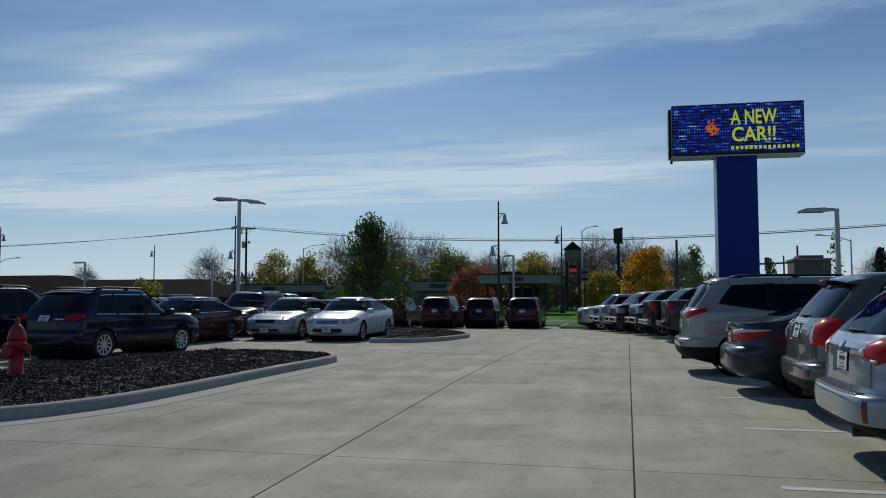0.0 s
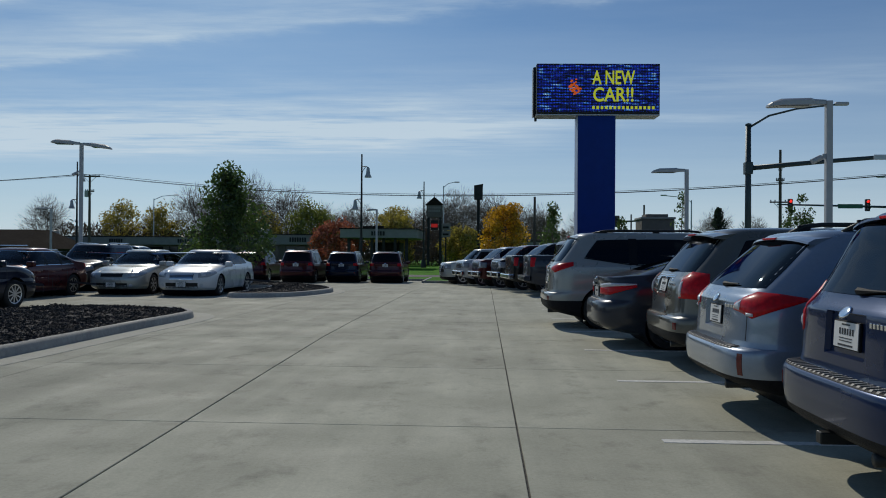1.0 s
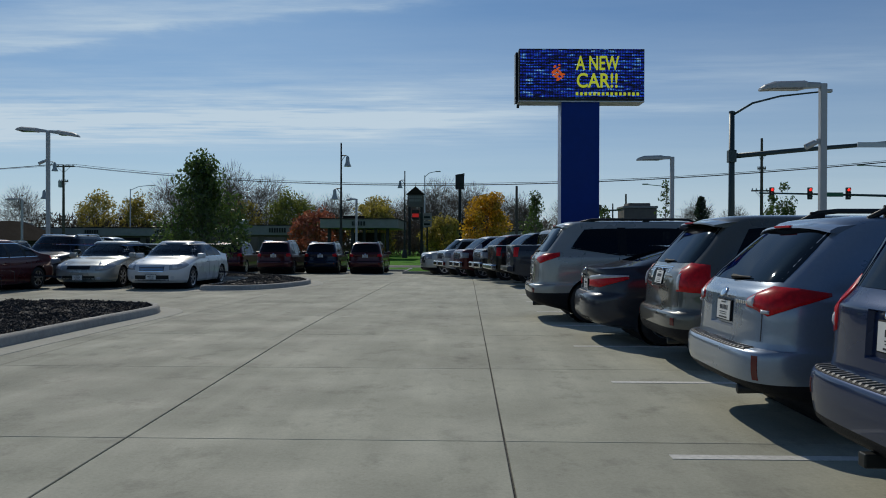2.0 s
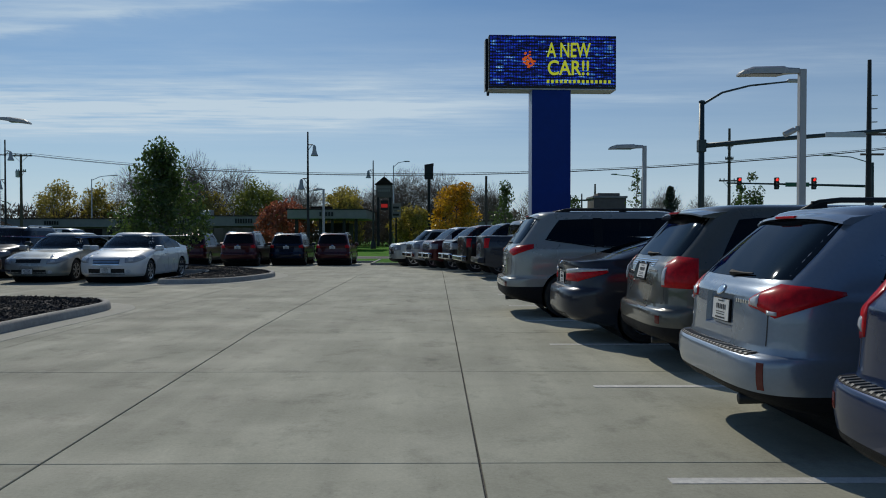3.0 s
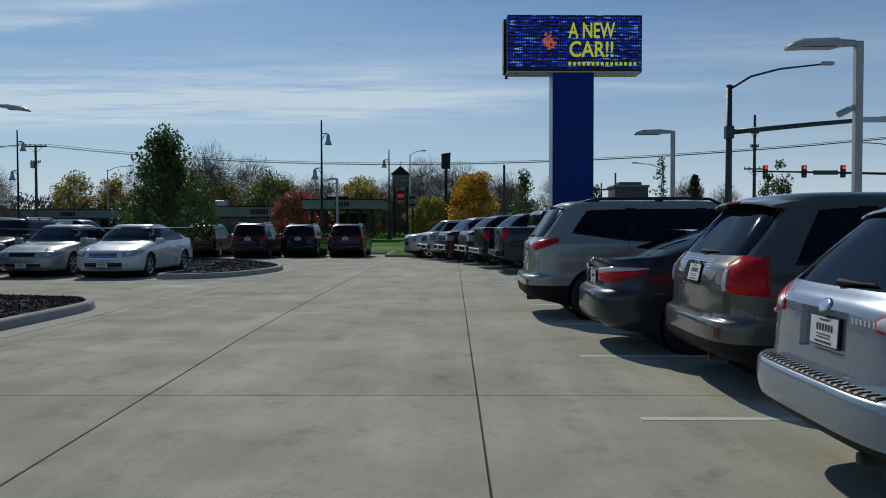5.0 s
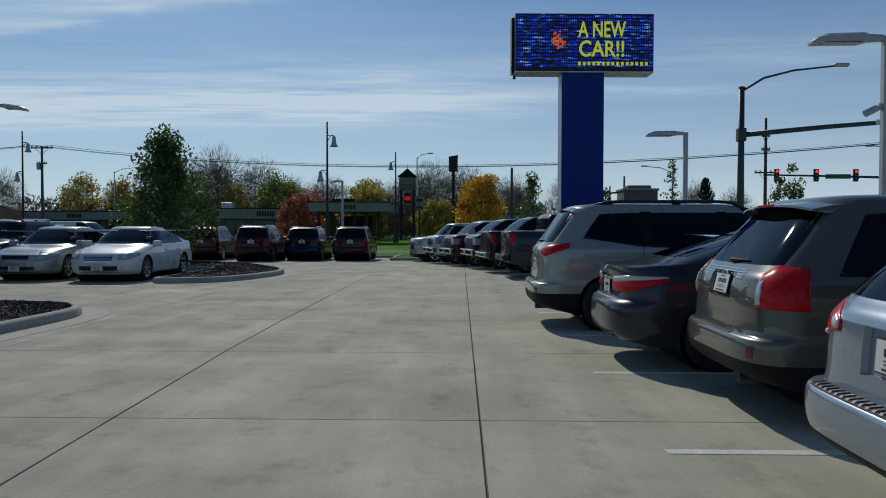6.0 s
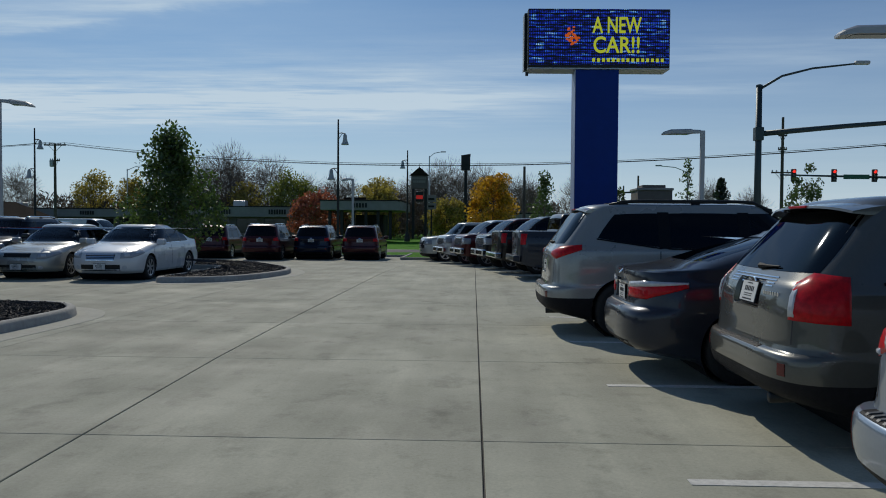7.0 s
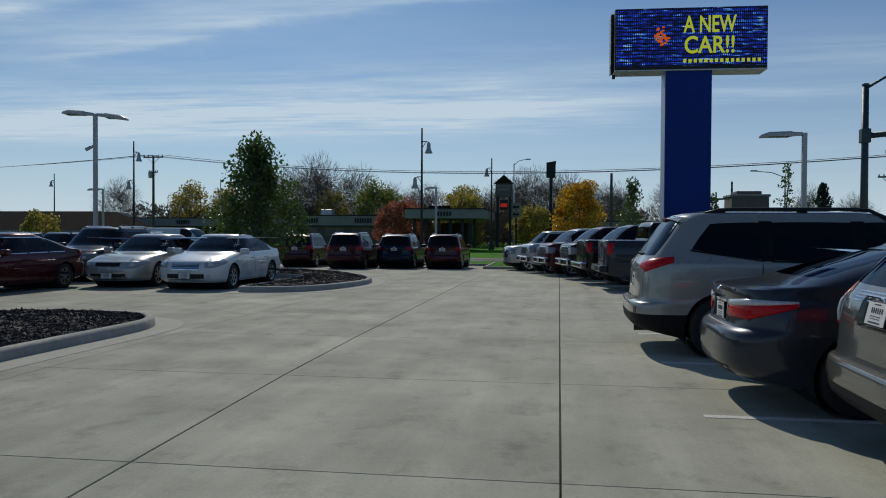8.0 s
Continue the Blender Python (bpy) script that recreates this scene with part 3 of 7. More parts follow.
def lofted_shell(L, W, H, keys, belt, axles, R, windscreen, rear_glass, sides, clear, lower_rows, tumble, end_round, bow):
    """A truck's or van's skin as upright sections along its length."""
    arch = R + 0.055
    xs = {0.0, L}
    xs |= {k for k, _ in keys} | set(windscreen) | (set(rear_glass) if rear_glass else set())
    for a, b in sides:
        xs |= {a, b}
    for ax in axles:
        xs |= {ax + arch * math.cos(math.pi * k / 12) for k in range(13)} | {ax - arch - 0.012, ax + arch + 0.012}
    xs |= {0.005, 0.012, 0.022, 0.034, 0.045, 0.075, 0.11, 0.16, 0.28, L - 0.008, L - 0.022, L - 0.045, L - 0.08, L - 0.16, L - 0.28}
    xs = sorted(x for x in xs if 0 <= x <= L)
    fine = [xs[0]]
    for x in xs[1:]:
        if x - fine[-1] < 0.006:
            continue
        n = int((x - fine[-1]) / 0.17)
        start = fine[-1]
        fine += [start + (x - start) * k / (n + 1) for k in range(1, n + 1)] + [x]
    xs = np.array(fine)
    zt = spline(keys, xs)
    verts, cols = [], 0
    b0, b1 = belt
    for x, t in zip(xs, zt):
        d = min(x, L - x)
        f = (1 - 0.06 * max(0, 1 - d / 0.9) ** 2) * (min(1.0, max(0.004, d / bow)) ** 0.36 * (1 - end_round) + end_round)
        w = W / 2 * f
        zb = clear + 0.11 * max(0, 1 - d / 0.5) + 0.03 * max(0, 1 - d / 0.08) ** 2
        for ax in axles:
            if abs(x - ax) < arch:
                zb = max(zb, R + math.sqrt(max(0, arch**2 - (x - ax) ** 2)))
        zl = min(b0 + (b1 - b0) * x / L, t - 0.045)
        zb = min(zb, zl - 0.06)
        g = max(0.0, min(1.0, (t - zl - 0.05) / (H - (b0 + b1) / 2)))
        wr = w * (0.93 - tumble * g)
        ze = t - 0.02 - 0.065 * g
        half = [(0.80 * w, zb), (0.965 * w, zb + 0.01), (0.988 * w, zb + (zl - zb) * 0.22), (w, zb + (zl - zb) * 0.5),
                (0.997 * w, zb + (zl - zb) * 0.74), (0.982 * w, zb + (zl - zb) * 0.90), (0.962 * w, zl)]
        for q in ROWS_G:
            bulge = 0.02 * w * 4 * q * (1 - q) * g
            half.append((0.955 * w + (wr - 0.955 * w) * q + bulge, zl + (ze - zl) * q))
        half += [(wr, ze), (wr * 0.955, ze + (t - ze) * 0.55), (wr * 0.88, ze + (t - ze) * 0.80), (wr * 0.60, t - 0.004), (wr * 0.3, t + 0.004), (0, t + 0.008)]
        ring = [(x, y, z) for y, z in half] + [(x, -y, z) for y, z in half[-2::-1]]
        cols = len(ring)
        verts += ring
    nh = (cols + 1) // 2                     # points in a half ring
    g0 = 6                                   # belt row
    faces, owner = [], []

    def who(x, j):
        jj = j if j < nh - 1 else cols - 2 - j          # row from the bottom, either side
        if jj >= g0 + len(ROWS_G) + 2 or jj >= g0 + len(ROWS_G) + 3:
            if windscreen[0] < x < windscreen[1]:
                return "windscreen"
            if rear_glass and rear_glass[0] < x < rear_glass[1]:
                return "rear_window"
        if g0 + 1 <= jj < g0 + len(ROWS_G):
            for k, (a, b) in enumerate(sides):
                if a < x < b:
                    return ("side_window", k, j < nh - 1)
        if g0 <= jj <= g0 + len(ROWS_G) and sides and sides[0][0] - 0.04 < x < sides[-1][1] + 0.04:
            if jj == g0 or jj == g0 + len(ROWS_G) or (sides[0][0] < x < sides[-1][1]):
                return ("window_trim", 0, j < nh - 1)
        if jj < lower_rows:
            return "lower_trim"
        return "body"

    for i in range(len(xs) - 1):
        xm = (xs[i] + xs[i + 1]) / 2
        for j in range(cols - 1):
            a = i * cols + j
            faces.append((a, a + 1, a + cols + 1, a + cols))
            owner.append(who(xm, j))
        faces.append((i * cols + cols - 1, i * cols, i * cols + cols, i * cols + 2 * cols - 1))
        owner.append("lower_trim")
    for base, flip in ((0, False), ((len(xs) - 1) * cols, True)):
        verts += verts[base:base + cols]
        base = len(verts) - cols
        for j in range(nh - 1):
            q = (base + j, base + j + 1, base + cols - 2 - j, base + cols - 1 - j)
            q = tuple(dict.fromkeys(q))
            faces.append(q[::-1] if not flip else q)
            owner.append("lower_trim" if j < lower_rows else "body")
    return verts, faces, owner


def car(name, label, category, place, L, W, H, keys, belt, axles, R, coat, windscreen, rear_glass, sides, details,
        clear=0.20, lower=PLASTIC, lower_rows=1, rim=ALLOY, spokes=5, tumble=0.16, rails=None, rear_mat=PRIVACY,
        side_mats=(PRIVACY, PRIVACY, GLASS), group="", trim=PLASTIC, end_round=0.22, bow=0.28, form=None):
    """One car: a shell whose window fields are separate panes, wheels in real arches, and fitted details."""
    top = thing(name, label, category, place, group)
    b0, b1 = belt
    if form:
        verts, faces, owner, opened = section_shell(form, L, W, H, axles, R, clear)
    else:
        verts, faces, owner = lofted_shell(L, W, H, keys, belt, axles, R, windscreen, rear_glass, sides, clear, lower_rows, tumble, end_round, bow)
        opened = [False] * len(faces)
    tree = BVHTree.FromPolygons([Vector(v) for v in verts], faces)
    groups = {}
    for f, o, gone in zip(faces, owner, opened):
        if not gone:
            groups.setdefault(o, []).append(f)
    mats = {"body": coat, "lower_trim": lower, "windscreen": SCREEN, "rear_window": rear_mat, "window_trim": trim, "rear_bumper": coat}
    for o, fs in groups.items():
        used = sorted({v for f in fs for v in f})
        index = {v: k for k, v in enumerate(used)}
        me = bpy.data.meshes.new(o if isinstance(o, str) else o[0])
        me.from_pydata([verts[v] for v in used], [], [[index[v] for v in f] for f in fs])
        me.polygons.foreach_set("use_smooth", [True] * len(fs))
        if form:
            me.set_sharp_from_angle(angle=radians(38))
        if isinstance(o, tuple):
            me.materials.append(trim if o[0] == "window_trim" else side_mats[min(o[1], len(side_mats) - 1)])
            shared(o[0], me, top)
        else:
            me.materials.append(mats[o])
            shared(o, me, top)
    # wheels
    tyre, rimm, shield = wheel_set(R, spokes, rim)
    for ax in axles:
        for s in (-1, 1):
            m = Matrix.Translation((ax, s * (W / 2 - 0.125), R)) @ (Matrix.Rotation(math.pi, 4, "Z") if s > 0 else Matrix())
            wh = shared("wheel", tyre, top, m)
            shared("rim", rimm, wh), shared("brake_shield", shield, wh)
    for ax in axles if form else ():
        for s in (-1, 1):
            arc = [(ax + (R + 0.055) * math.cos(t), R + (R + 0.055) * math.sin(t)) for t in [math.pi * (k / 14 * 1.2 - 0.1) for k in range(15)]]
            bm = bmesh.new()
            out = [bm.verts.new((x, s * (W / 2 - 0.03), z)) for x, z in arc]
            mid = [bm.verts.new((x, s * (W / 2 - 0.36), z)) for x, z in arc]
            for k in range(14):
                bm.faces.new((out[k], out[k + 1], mid[k + 1], mid[k]))
            bm.faces.new(mid)
            part("wheel_well", bm, PLASTIC, top)
    # cabin
    zf = b0 * 0.55
    for x in [(a + b) / 2 - 0.15 for a, b in sides[-2:]]:
        for s in (-1, 1):
            seat = part("seat", box(x - 0.08, x + 0.10, s * 0.36 - 0.24, s * 0.36 + 0.24, zf, b0 + 0.13, 0.05), CABIN, top)
            part("headrest", box(x - 0.05, x + 0.05, s * 0.36 - 0.13, s * 0.36 + 0.13, b0 + 0.125, b0 + 0.27, 0.04), CABIN, seat)
    part("dashboard", box(windscreen[0] + 0.35, windscreen[1] - 0.1, -W * 0.40, W * 0.40, zf, (b0 + b1) / 2 - 0.06, 0.05), CABIN, top)
    part("cabin_floor", box(sides[0][0] - 0.2, windscreen[1] - 0.12, -W * 0.40, W * 0.40, clear + 0.18, clear + 0.24), CABIN, top)

    def fit(nm, mat, four, way, n=6, m=4, off=0.006, deep=0.03, lab="", parent=top, corner=0.0):
        """A piece that lies on the shell: four target points (in order round it), cast along the way."""
        way = Vector(way).normalized()
        a, b, c, d = (Vector(p) for p in four)
        bm = bmesh.new()
        grid = []
        for i in range(n + 1):
            row = []
            for j in range(m + 1):
                u, v = i / n, j / m
                if corner:
                    uu, vv = 2 * u - 1, 2 * v - 1
                    k = corner
                    u = (uu * (1 - k + k * math.sqrt(1 - vv * vv / 2)) + 1) / 2
                    v = (vv * (1 - k + k * math.sqrt(1 - uu * uu / 2)) + 1) / 2
                p = a.lerp(b, u).lerp(d.lerp(c, u), v)
                hit = tree.ray_cast(p - way * 1.5, way)[0]
                q = (hit if hit is not None else p) - way * off
                row.append(q)
            grid.append(row)
        vs = [[bm.verts.new(q) for q in row] for row in grid]
        for i in range(n):
            for j in range(m):
                bm.faces.new((vs[i][j], vs[i + 1][j], vs[i + 1][j + 1], vs[i][j + 1]))
        loop = [vs[i][0] for i in range(n + 1)] + [vs[n][j] for j in range(1, m + 1)] + [vs[i][m] for i in range(n - 1, -1, -1)] + [vs[0][j] for j in range(m - 1, 0, -1)]
        low = [bm.verts.new(v.co + way * deep) for v in loop]
        for k in range(len(loop)):
            kk = (k + 1) % len(loop)
            bm.faces.new((loop[k], loop[kk], low[kk], low[k]))
        bmesh.ops.recalc_face_normals(bm, faces=bm.faces[:])
        ob = part(nm, bm, mat, parent, lab, smooth=True)
        ob.data.set_sharp_from_angle(angle=radians(30))
        return ob

    def wrap(nm, mat, s, keys, n=18, m=5, off=0.012, deep=0.03, lab="", nose=False, parent=top):
        """A lamp that wraps round a corner of the shell. keys: ("end", y, low, high) on the end face, ("side", x, low, high) on the flank."""
        ex = L if nose else 0.0
        c = Vector((ex + (-0.55 if nose else 0.55), s * (W / 2 - 0.5), 0))

        def angle(k):
            p = Vector((ex + (-0.12 if nose else 0.12), s * k[1], 0)) if k[0] == "end" else Vector((k[1], s * W / 2, 0))
            d = p - c
            return math.atan2(d.y * s, -d.x if not nose else d.x)

        an = [angle(k) for k in keys]
        bm = bmesh.new()
        vs = []
        for i in range(n + 1):
            th = an[0] + (an[-1] - an[0]) * i / n
            z0, z1 = float(np.interp(th, an, [k[2] for k in keys])), float(np.interp(th, an, [k[3] for k in keys]))
            d = Vector((-math.cos(th) if not nose else math.cos(th), s * math.sin(th), 0))
            row = []
            for j in range(m + 1):
                z = z0 + (z1 - z0) * j / m
                o = Vector((c.x, c.y, z)) + d * 2
                h = tree.ray_cast(o, -d)[0]
                h = h if h is not None else Vector((c.x, c.y, z)) + d * 0.45
                edge = 0.5 if (i in (0, n) or j in (0, m)) else 1.0
                row.append(bm.verts.new(h + d * off * edge))
            vs.append(row)
        for i in range(n):
            for j in range(m):
                bm.faces.new((vs[i][j], vs[i + 1][j], vs[i + 1][j + 1], vs[i][j + 1]))
        loop = [vs[i][0] for i in range(n + 1)] + [vs[n][j] for j in range(1, m + 1)] + [vs[i][m] for i in range(n - 1, -1, -1)] + [vs[0][j] for j in range(m - 1, 0, -1)]
        low = [bm.verts.new(v.co + (Vector((c.x, c.y, v.co.z)) - v.co).normalized() * deep) for v in loop]
        for k in range(len(loop)):
            kk = (k + 1) % len(loop)
            bm.faces.new((loop[k], loop[kk], low[kk], low[k]))
        bmesh.ops.recalc_face_normals(bm, faces=bm.faces[:])
        return part(nm, bm, mat, parent, lab, smooth=True)

    fit.wrap = wrap

    def on(x, y, z, way):
        way = Vector(way).normalized()
        h = tree.ray_cast(Vector((x, y, z)) - way * 1.5, way)[0]
        return h if h is not None else Vector((x, y, z))

    for nm, mat, way, poly in form["panes"] if form else ():
        if way == "side":
            for s in (-1, 1):
                fit(nm, mat, [(x, s * W, z) for x, z in poly], (0, -s, 0), 12, 8, 0.004, 0.012, corner=0.10)
        else:
            d = 1 if way == "rear" else -1
            fit(nm, mat, [(0 if d > 0 else L, y, z) for y, z in poly], (d, 0, 0), 20, 10, 0.004, 0.012, corner=0.12)
    for nm, mat, way, poly in form["panes"] if form and details.get("belt_mat") else ():
        if way == "side":
            (xa, za), (xb, zb), (xc, zc), (xd, zd) = poly
            for s in (-1, 1):
                fit("belt_trim", details["belt_mat"], [(xa, s * W, za - 0.018), (xb, s * W, zb - 0.018), (xb, s * W, zb), (xa, s * W, za)], (0, -s, 0), 10, 1, 0.009, 0.014)
                if details["belt_mat"] == CHROME:
                    fit("upper_trim", CHROME, [(xd, s * W, zd - 0.004), (xc, s * W, zc - 0.004), (xc, s * W, zc + 0.016), (xd, s * W, zd + 0.016)], (0, -s, 0), 10, 1, 0.009, 0.014)
    doors = [poly for nm, mat, way, poly in form["panes"] if way == "side"] if form else []
    for p, q in zip(doors, doors[1:]):
        for s in (-1, 1):
            fit("pillar", BLACKGLOSS, [(p[1][0] - 0.035, s * W, p[1][1] - 0.01), (q[0][0] + 0.035, s * W, q[0][1] - 0.01), (q[3][0] + 0.035, s * W, q[3][1] + 0.01), (p[2][0] - 0.035, s * W, p[2][1] + 0.01)], (0, -s, 0), 2, 8, 0.006, 0.012)
    if rails:
        mat_r, x0, x1, rise = rails
        for s in (-1, 1):
            pts = []
            for k in range(13):
                x = x0 + (x1 - x0) * k / 12
                yy = s * W / 2 * 0.66
                h = tree.ray_cast(Vector((x, yy, 3)), Vector((0, 0, -1)))[0]
                e = min(1, min(k, 12 - k) / 1.2)
                pts.append((x, yy, h.z + rise * e - 0.01))
            rail = part("roof_rail", tube(pts, 0.022, 8), mat_r, top, smooth=True)
            for k in (1, 6, 11):
                part("rail_foot", box(pts[k][0] - 0.06, pts[k][0] + 0.06, pts[k][1] - 0.02, pts[k][1] + 0.02, pts[k][2] - rise - 0.02, pts[k][2] + 0.01, 0.008), PLASTIC, rail)
    # door handles and mirrors
    for s in (-1, 1):
        for x in details.get("handles", ()):
            h = on(x, s * W, (b0 + b1) / 2 - 0.12, (0, -s, 0))
            part("door_handle", box(h.x - 0.11, h.x + 0.11, h.y - 0.022, h.y + 0.022, h.z - 0.018, h.z + 0.018, 0.01), details.get("handle_mat", coat), top)
        x = details.get("mirror")
        if x:
            y0 = W / 2 * 0.93
            zz = belt[0] + (belt[1] - belt[0]) * x / L + 0.07
            part("door_mirror", box(x - 0.09, x + 0.09, s * (y0 + 0.11) - 0.115, s * (y0 + 0.11) + 0.115, zz - 0.075, zz + 0.085, 0.045), details.get("mirror_mat", coat), top)
        for x in details.get("seams", ()):
            bz = belt[0] + (belt[1] - belt[0]) * x / L
            fit("door_seam", INK, [(x - 0.006, s * W, clear + 0.16), (x + 0.006, s * W, clear + 0.16), (x + 0.006, s * W, bz - 0.02), (x - 0.006, s * W, bz - 0.02)], (0, -s, 0), 1, 10, 0.0015, 0.004)
    return top, fit, on


def plate(top, x, y, z, facing, tilt=0.0, frame_mat=PLASTIC):
    """A dealer plate with bars for its print, standing on the face that looks along facing (-1: rear, +1: front)."""
    m = Matrix.Translation((x, y, z)) @ Matrix.Rotation(radians(tilt), 4, "Y")
    f = facing
    holder = part("plate_frame", box(-0.008, 0.008, -0.160, 0.160, -0.082, 0.082, 0.004, m), frame_mat, top)
    x0, x1 = sorted((f * 0.007, f * 0.012))
    part("plate", box(x0, x1, -0.150, 0.150, -0.074, 0.074, 0, m), PLATE, holder, "white dealer plate")
    x0, x1 = sorted((f * 0.0125, f * 0.0145))
    bm = bmesh.new()
    for yy, w, zz, h in ((0, 0.10, 0.060, 0.008), (0, 0.19, 0.020, 0.036), (0, 0.16, -0.018, 0.005), (0, 0.15, -0.034, 0.005), (0, 0.18, -0.058, 0.010)):
        if h > 0.03:
            for k in range(6):
                a = yy - w / 2 + w * k / 6
                add_box(bm, x0, x1, a, a + w / 6 * 0.5, zz - h / 2, zz + h / 2, 0, m)
        else:
            add_box(bm, x0, x1, yy - w / 2, yy + w / 2, zz - h / 2, zz + h / 2, 0, m)
    part("plate_print", bm, INK, holder)


def spoiler(top, coat, x, z, wide, reach=0.10, thick=0.045):
    """A roof spoiler that carries the roof on over the rear window, with the high brake light in its lip."""
    bm = bmesh.new()
    n = 12
    rows = []
    for k in range(n + 1):
        u = 2 * k / n - 1
        y, back = u * wide / 2, 0.07 * abs(u) ** 2.5
        drop = 0.045 * abs(u) ** 3
        prof = ((x + 0.22, z + 0.034), (x, z + 0.008), (x - reach + back, z - 0.018), (x - reach + back - 0.006, z - 0.034), (x - reach * 0.5 + back, z - thick), (x + 0.10, z - thick))
        rows.append([bm.verts.new((a, y, b - drop)) for a, b in prof])
    for r0, r1 in zip(rows, rows[1:]):
        for i in range(6):
            j = (i + 1) % 6
            bm.faces.new((r0[i], r0[j], r1[j], r1[i]))
    bm.faces.new(rows[0]), bm.faces.new(rows[-1])
    bmesh.ops.recalc_face_normals(bm, faces=bm.faces[:])
    sp = part("spoiler", bm, coat, top, "", True)
    sp.data.set_sharp_from_angle(angle=radians(40))
    part("brake_light", box(x - reach - 0.012, x - reach + 0.02, -0.15, 0.15, z - 0.032, z - 0.014, 0.004), RED_LENS, sp, "red high brake light")


def bumper_step(top, on, wide, z, ribbed):
    """The black tread on the bumper's ledge, between its lip and the tailgate, with ribs where it has them."""
    def ledge(y):
        return on(0, y, z - 0.012, (1, 0, 0)).x, on(0, y, z + 0.022, (1, 0, 0)).x

    def strip(bm, y0, y1, n, lo, hi, inset):
        rows = []
        for k in range(n + 1):
            y = y0 + (y1 - y0) * k / n
            a, b = ledge(y)
            a, b = a + inset, b - 0.004
            rows.append([bm.verts.new(p) for p in ((a, y, z - 0.02 + lo), (a, y, z - 0.002 + hi), (a + 0.012, y, z + 0.008 + hi), (b, y, z + 0.014 + hi), (b, y, z - 0.02 + lo))])
        for r0, r1 in zip(rows, rows[1:]):
            for i in range(5):
                bm.faces.new((r0[i], r0[(i + 1) % 5], r1[(i + 1) % 5], r1[i]))
        bm.faces.new(rows[0]), bm.faces.new(rows[-1])
        bmesh.ops.recalc_face_normals(bm, faces=bm.faces[:])
        return bm

    tread = part("bumper_step", strip(bmesh.new(), -wide, wide, 16, 0, 0, 0.006), PLASTIC, top, "black plastic bumper tread")
    for k in range(int(wide / 0.03) if ribbed else 0):
        y = -wide + 0.03 + k * 0.06
        part("rib", strip(bmesh.new(), y - 0.013, y + 0.013, 1, 0.01, 0.006, 0.010), TREAD, tread)


def badge(top, on, x, y, z, r=0.045, way=(1, 0, 0)):
    h = on(x, y, z, way)
    bm = lathe([(r * 0.8, -0.004), (r, 0.0), (r * 0.95, 0.006), (r * 0.7, 0.009)], 20)
    d = -Vector(way).normalized()
    lean = math.atan2(on(x, y, z + 0.03, way).x - h.x, 0.03)
    turn = Matrix.Rotation(lean, 4, "Y") @ Matrix(((0, 0, d.x, 0), (1, 0, 0, 0), (0, 1, 0, 0), (0, 0, 0, 1)))
    bmesh.ops.transform(bm, matrix=Matrix.Translation(h + d * 0.003) @ turn @ Matrix.Diagonal((1.35, 1.0, 1, 1)), verts=bm.verts[:])
    bmesh.ops.recalc_face_normals(bm, faces=bm.faces[:])
    part("badge", bm, CHROME, top, "plain chrome oval badge", True)


def letter_bars(top, on, y, z, count, tall=0.03, step=0.034):
    for k in range(count):
        h = on(0, y - k * step, z, (1, 0, 0))
        part("letter_bar", box(h.x - 0.006, h.x + 0.004, h.y - step * 0.32, h.y + step * 0.32, h.z - tall / 2, h.z + tall / 2, 0.002), CHROME, top)


def wiper(top, on, x, y0, y1, z):
    pts = []
    for k in range(7):
        h = on(x, y0 + (y1 - y0) * k / 6, z + 0.012 * k / 6, (1, 0, -0.25))
        pts.append(h + Vector((-0.012, 0, 0.008)))
    part("rear_wiper", tube(pts, [0.024, 0.02, 0.013, 0.01, 0.008, 0.007, 0.006], 6), PLASTIC, top)


def tail_lamp(fit, s, W, yi, z0, z1, xo, z0o, z1o, mat=RED_LENS, name="tail_light", xi=0.12, skew=0.85, lab="", off=0.02, corner=0.25):
    return fit(name, mat, [(xi, s * yi, z0), (xo, s * W * 0.5, z0o), (xo, s * W * 0.5, z1o), (xi, s * yi, z1)], (1, -s * skew, 0), 10, 6, off, 0.04, lab, corner=corner)


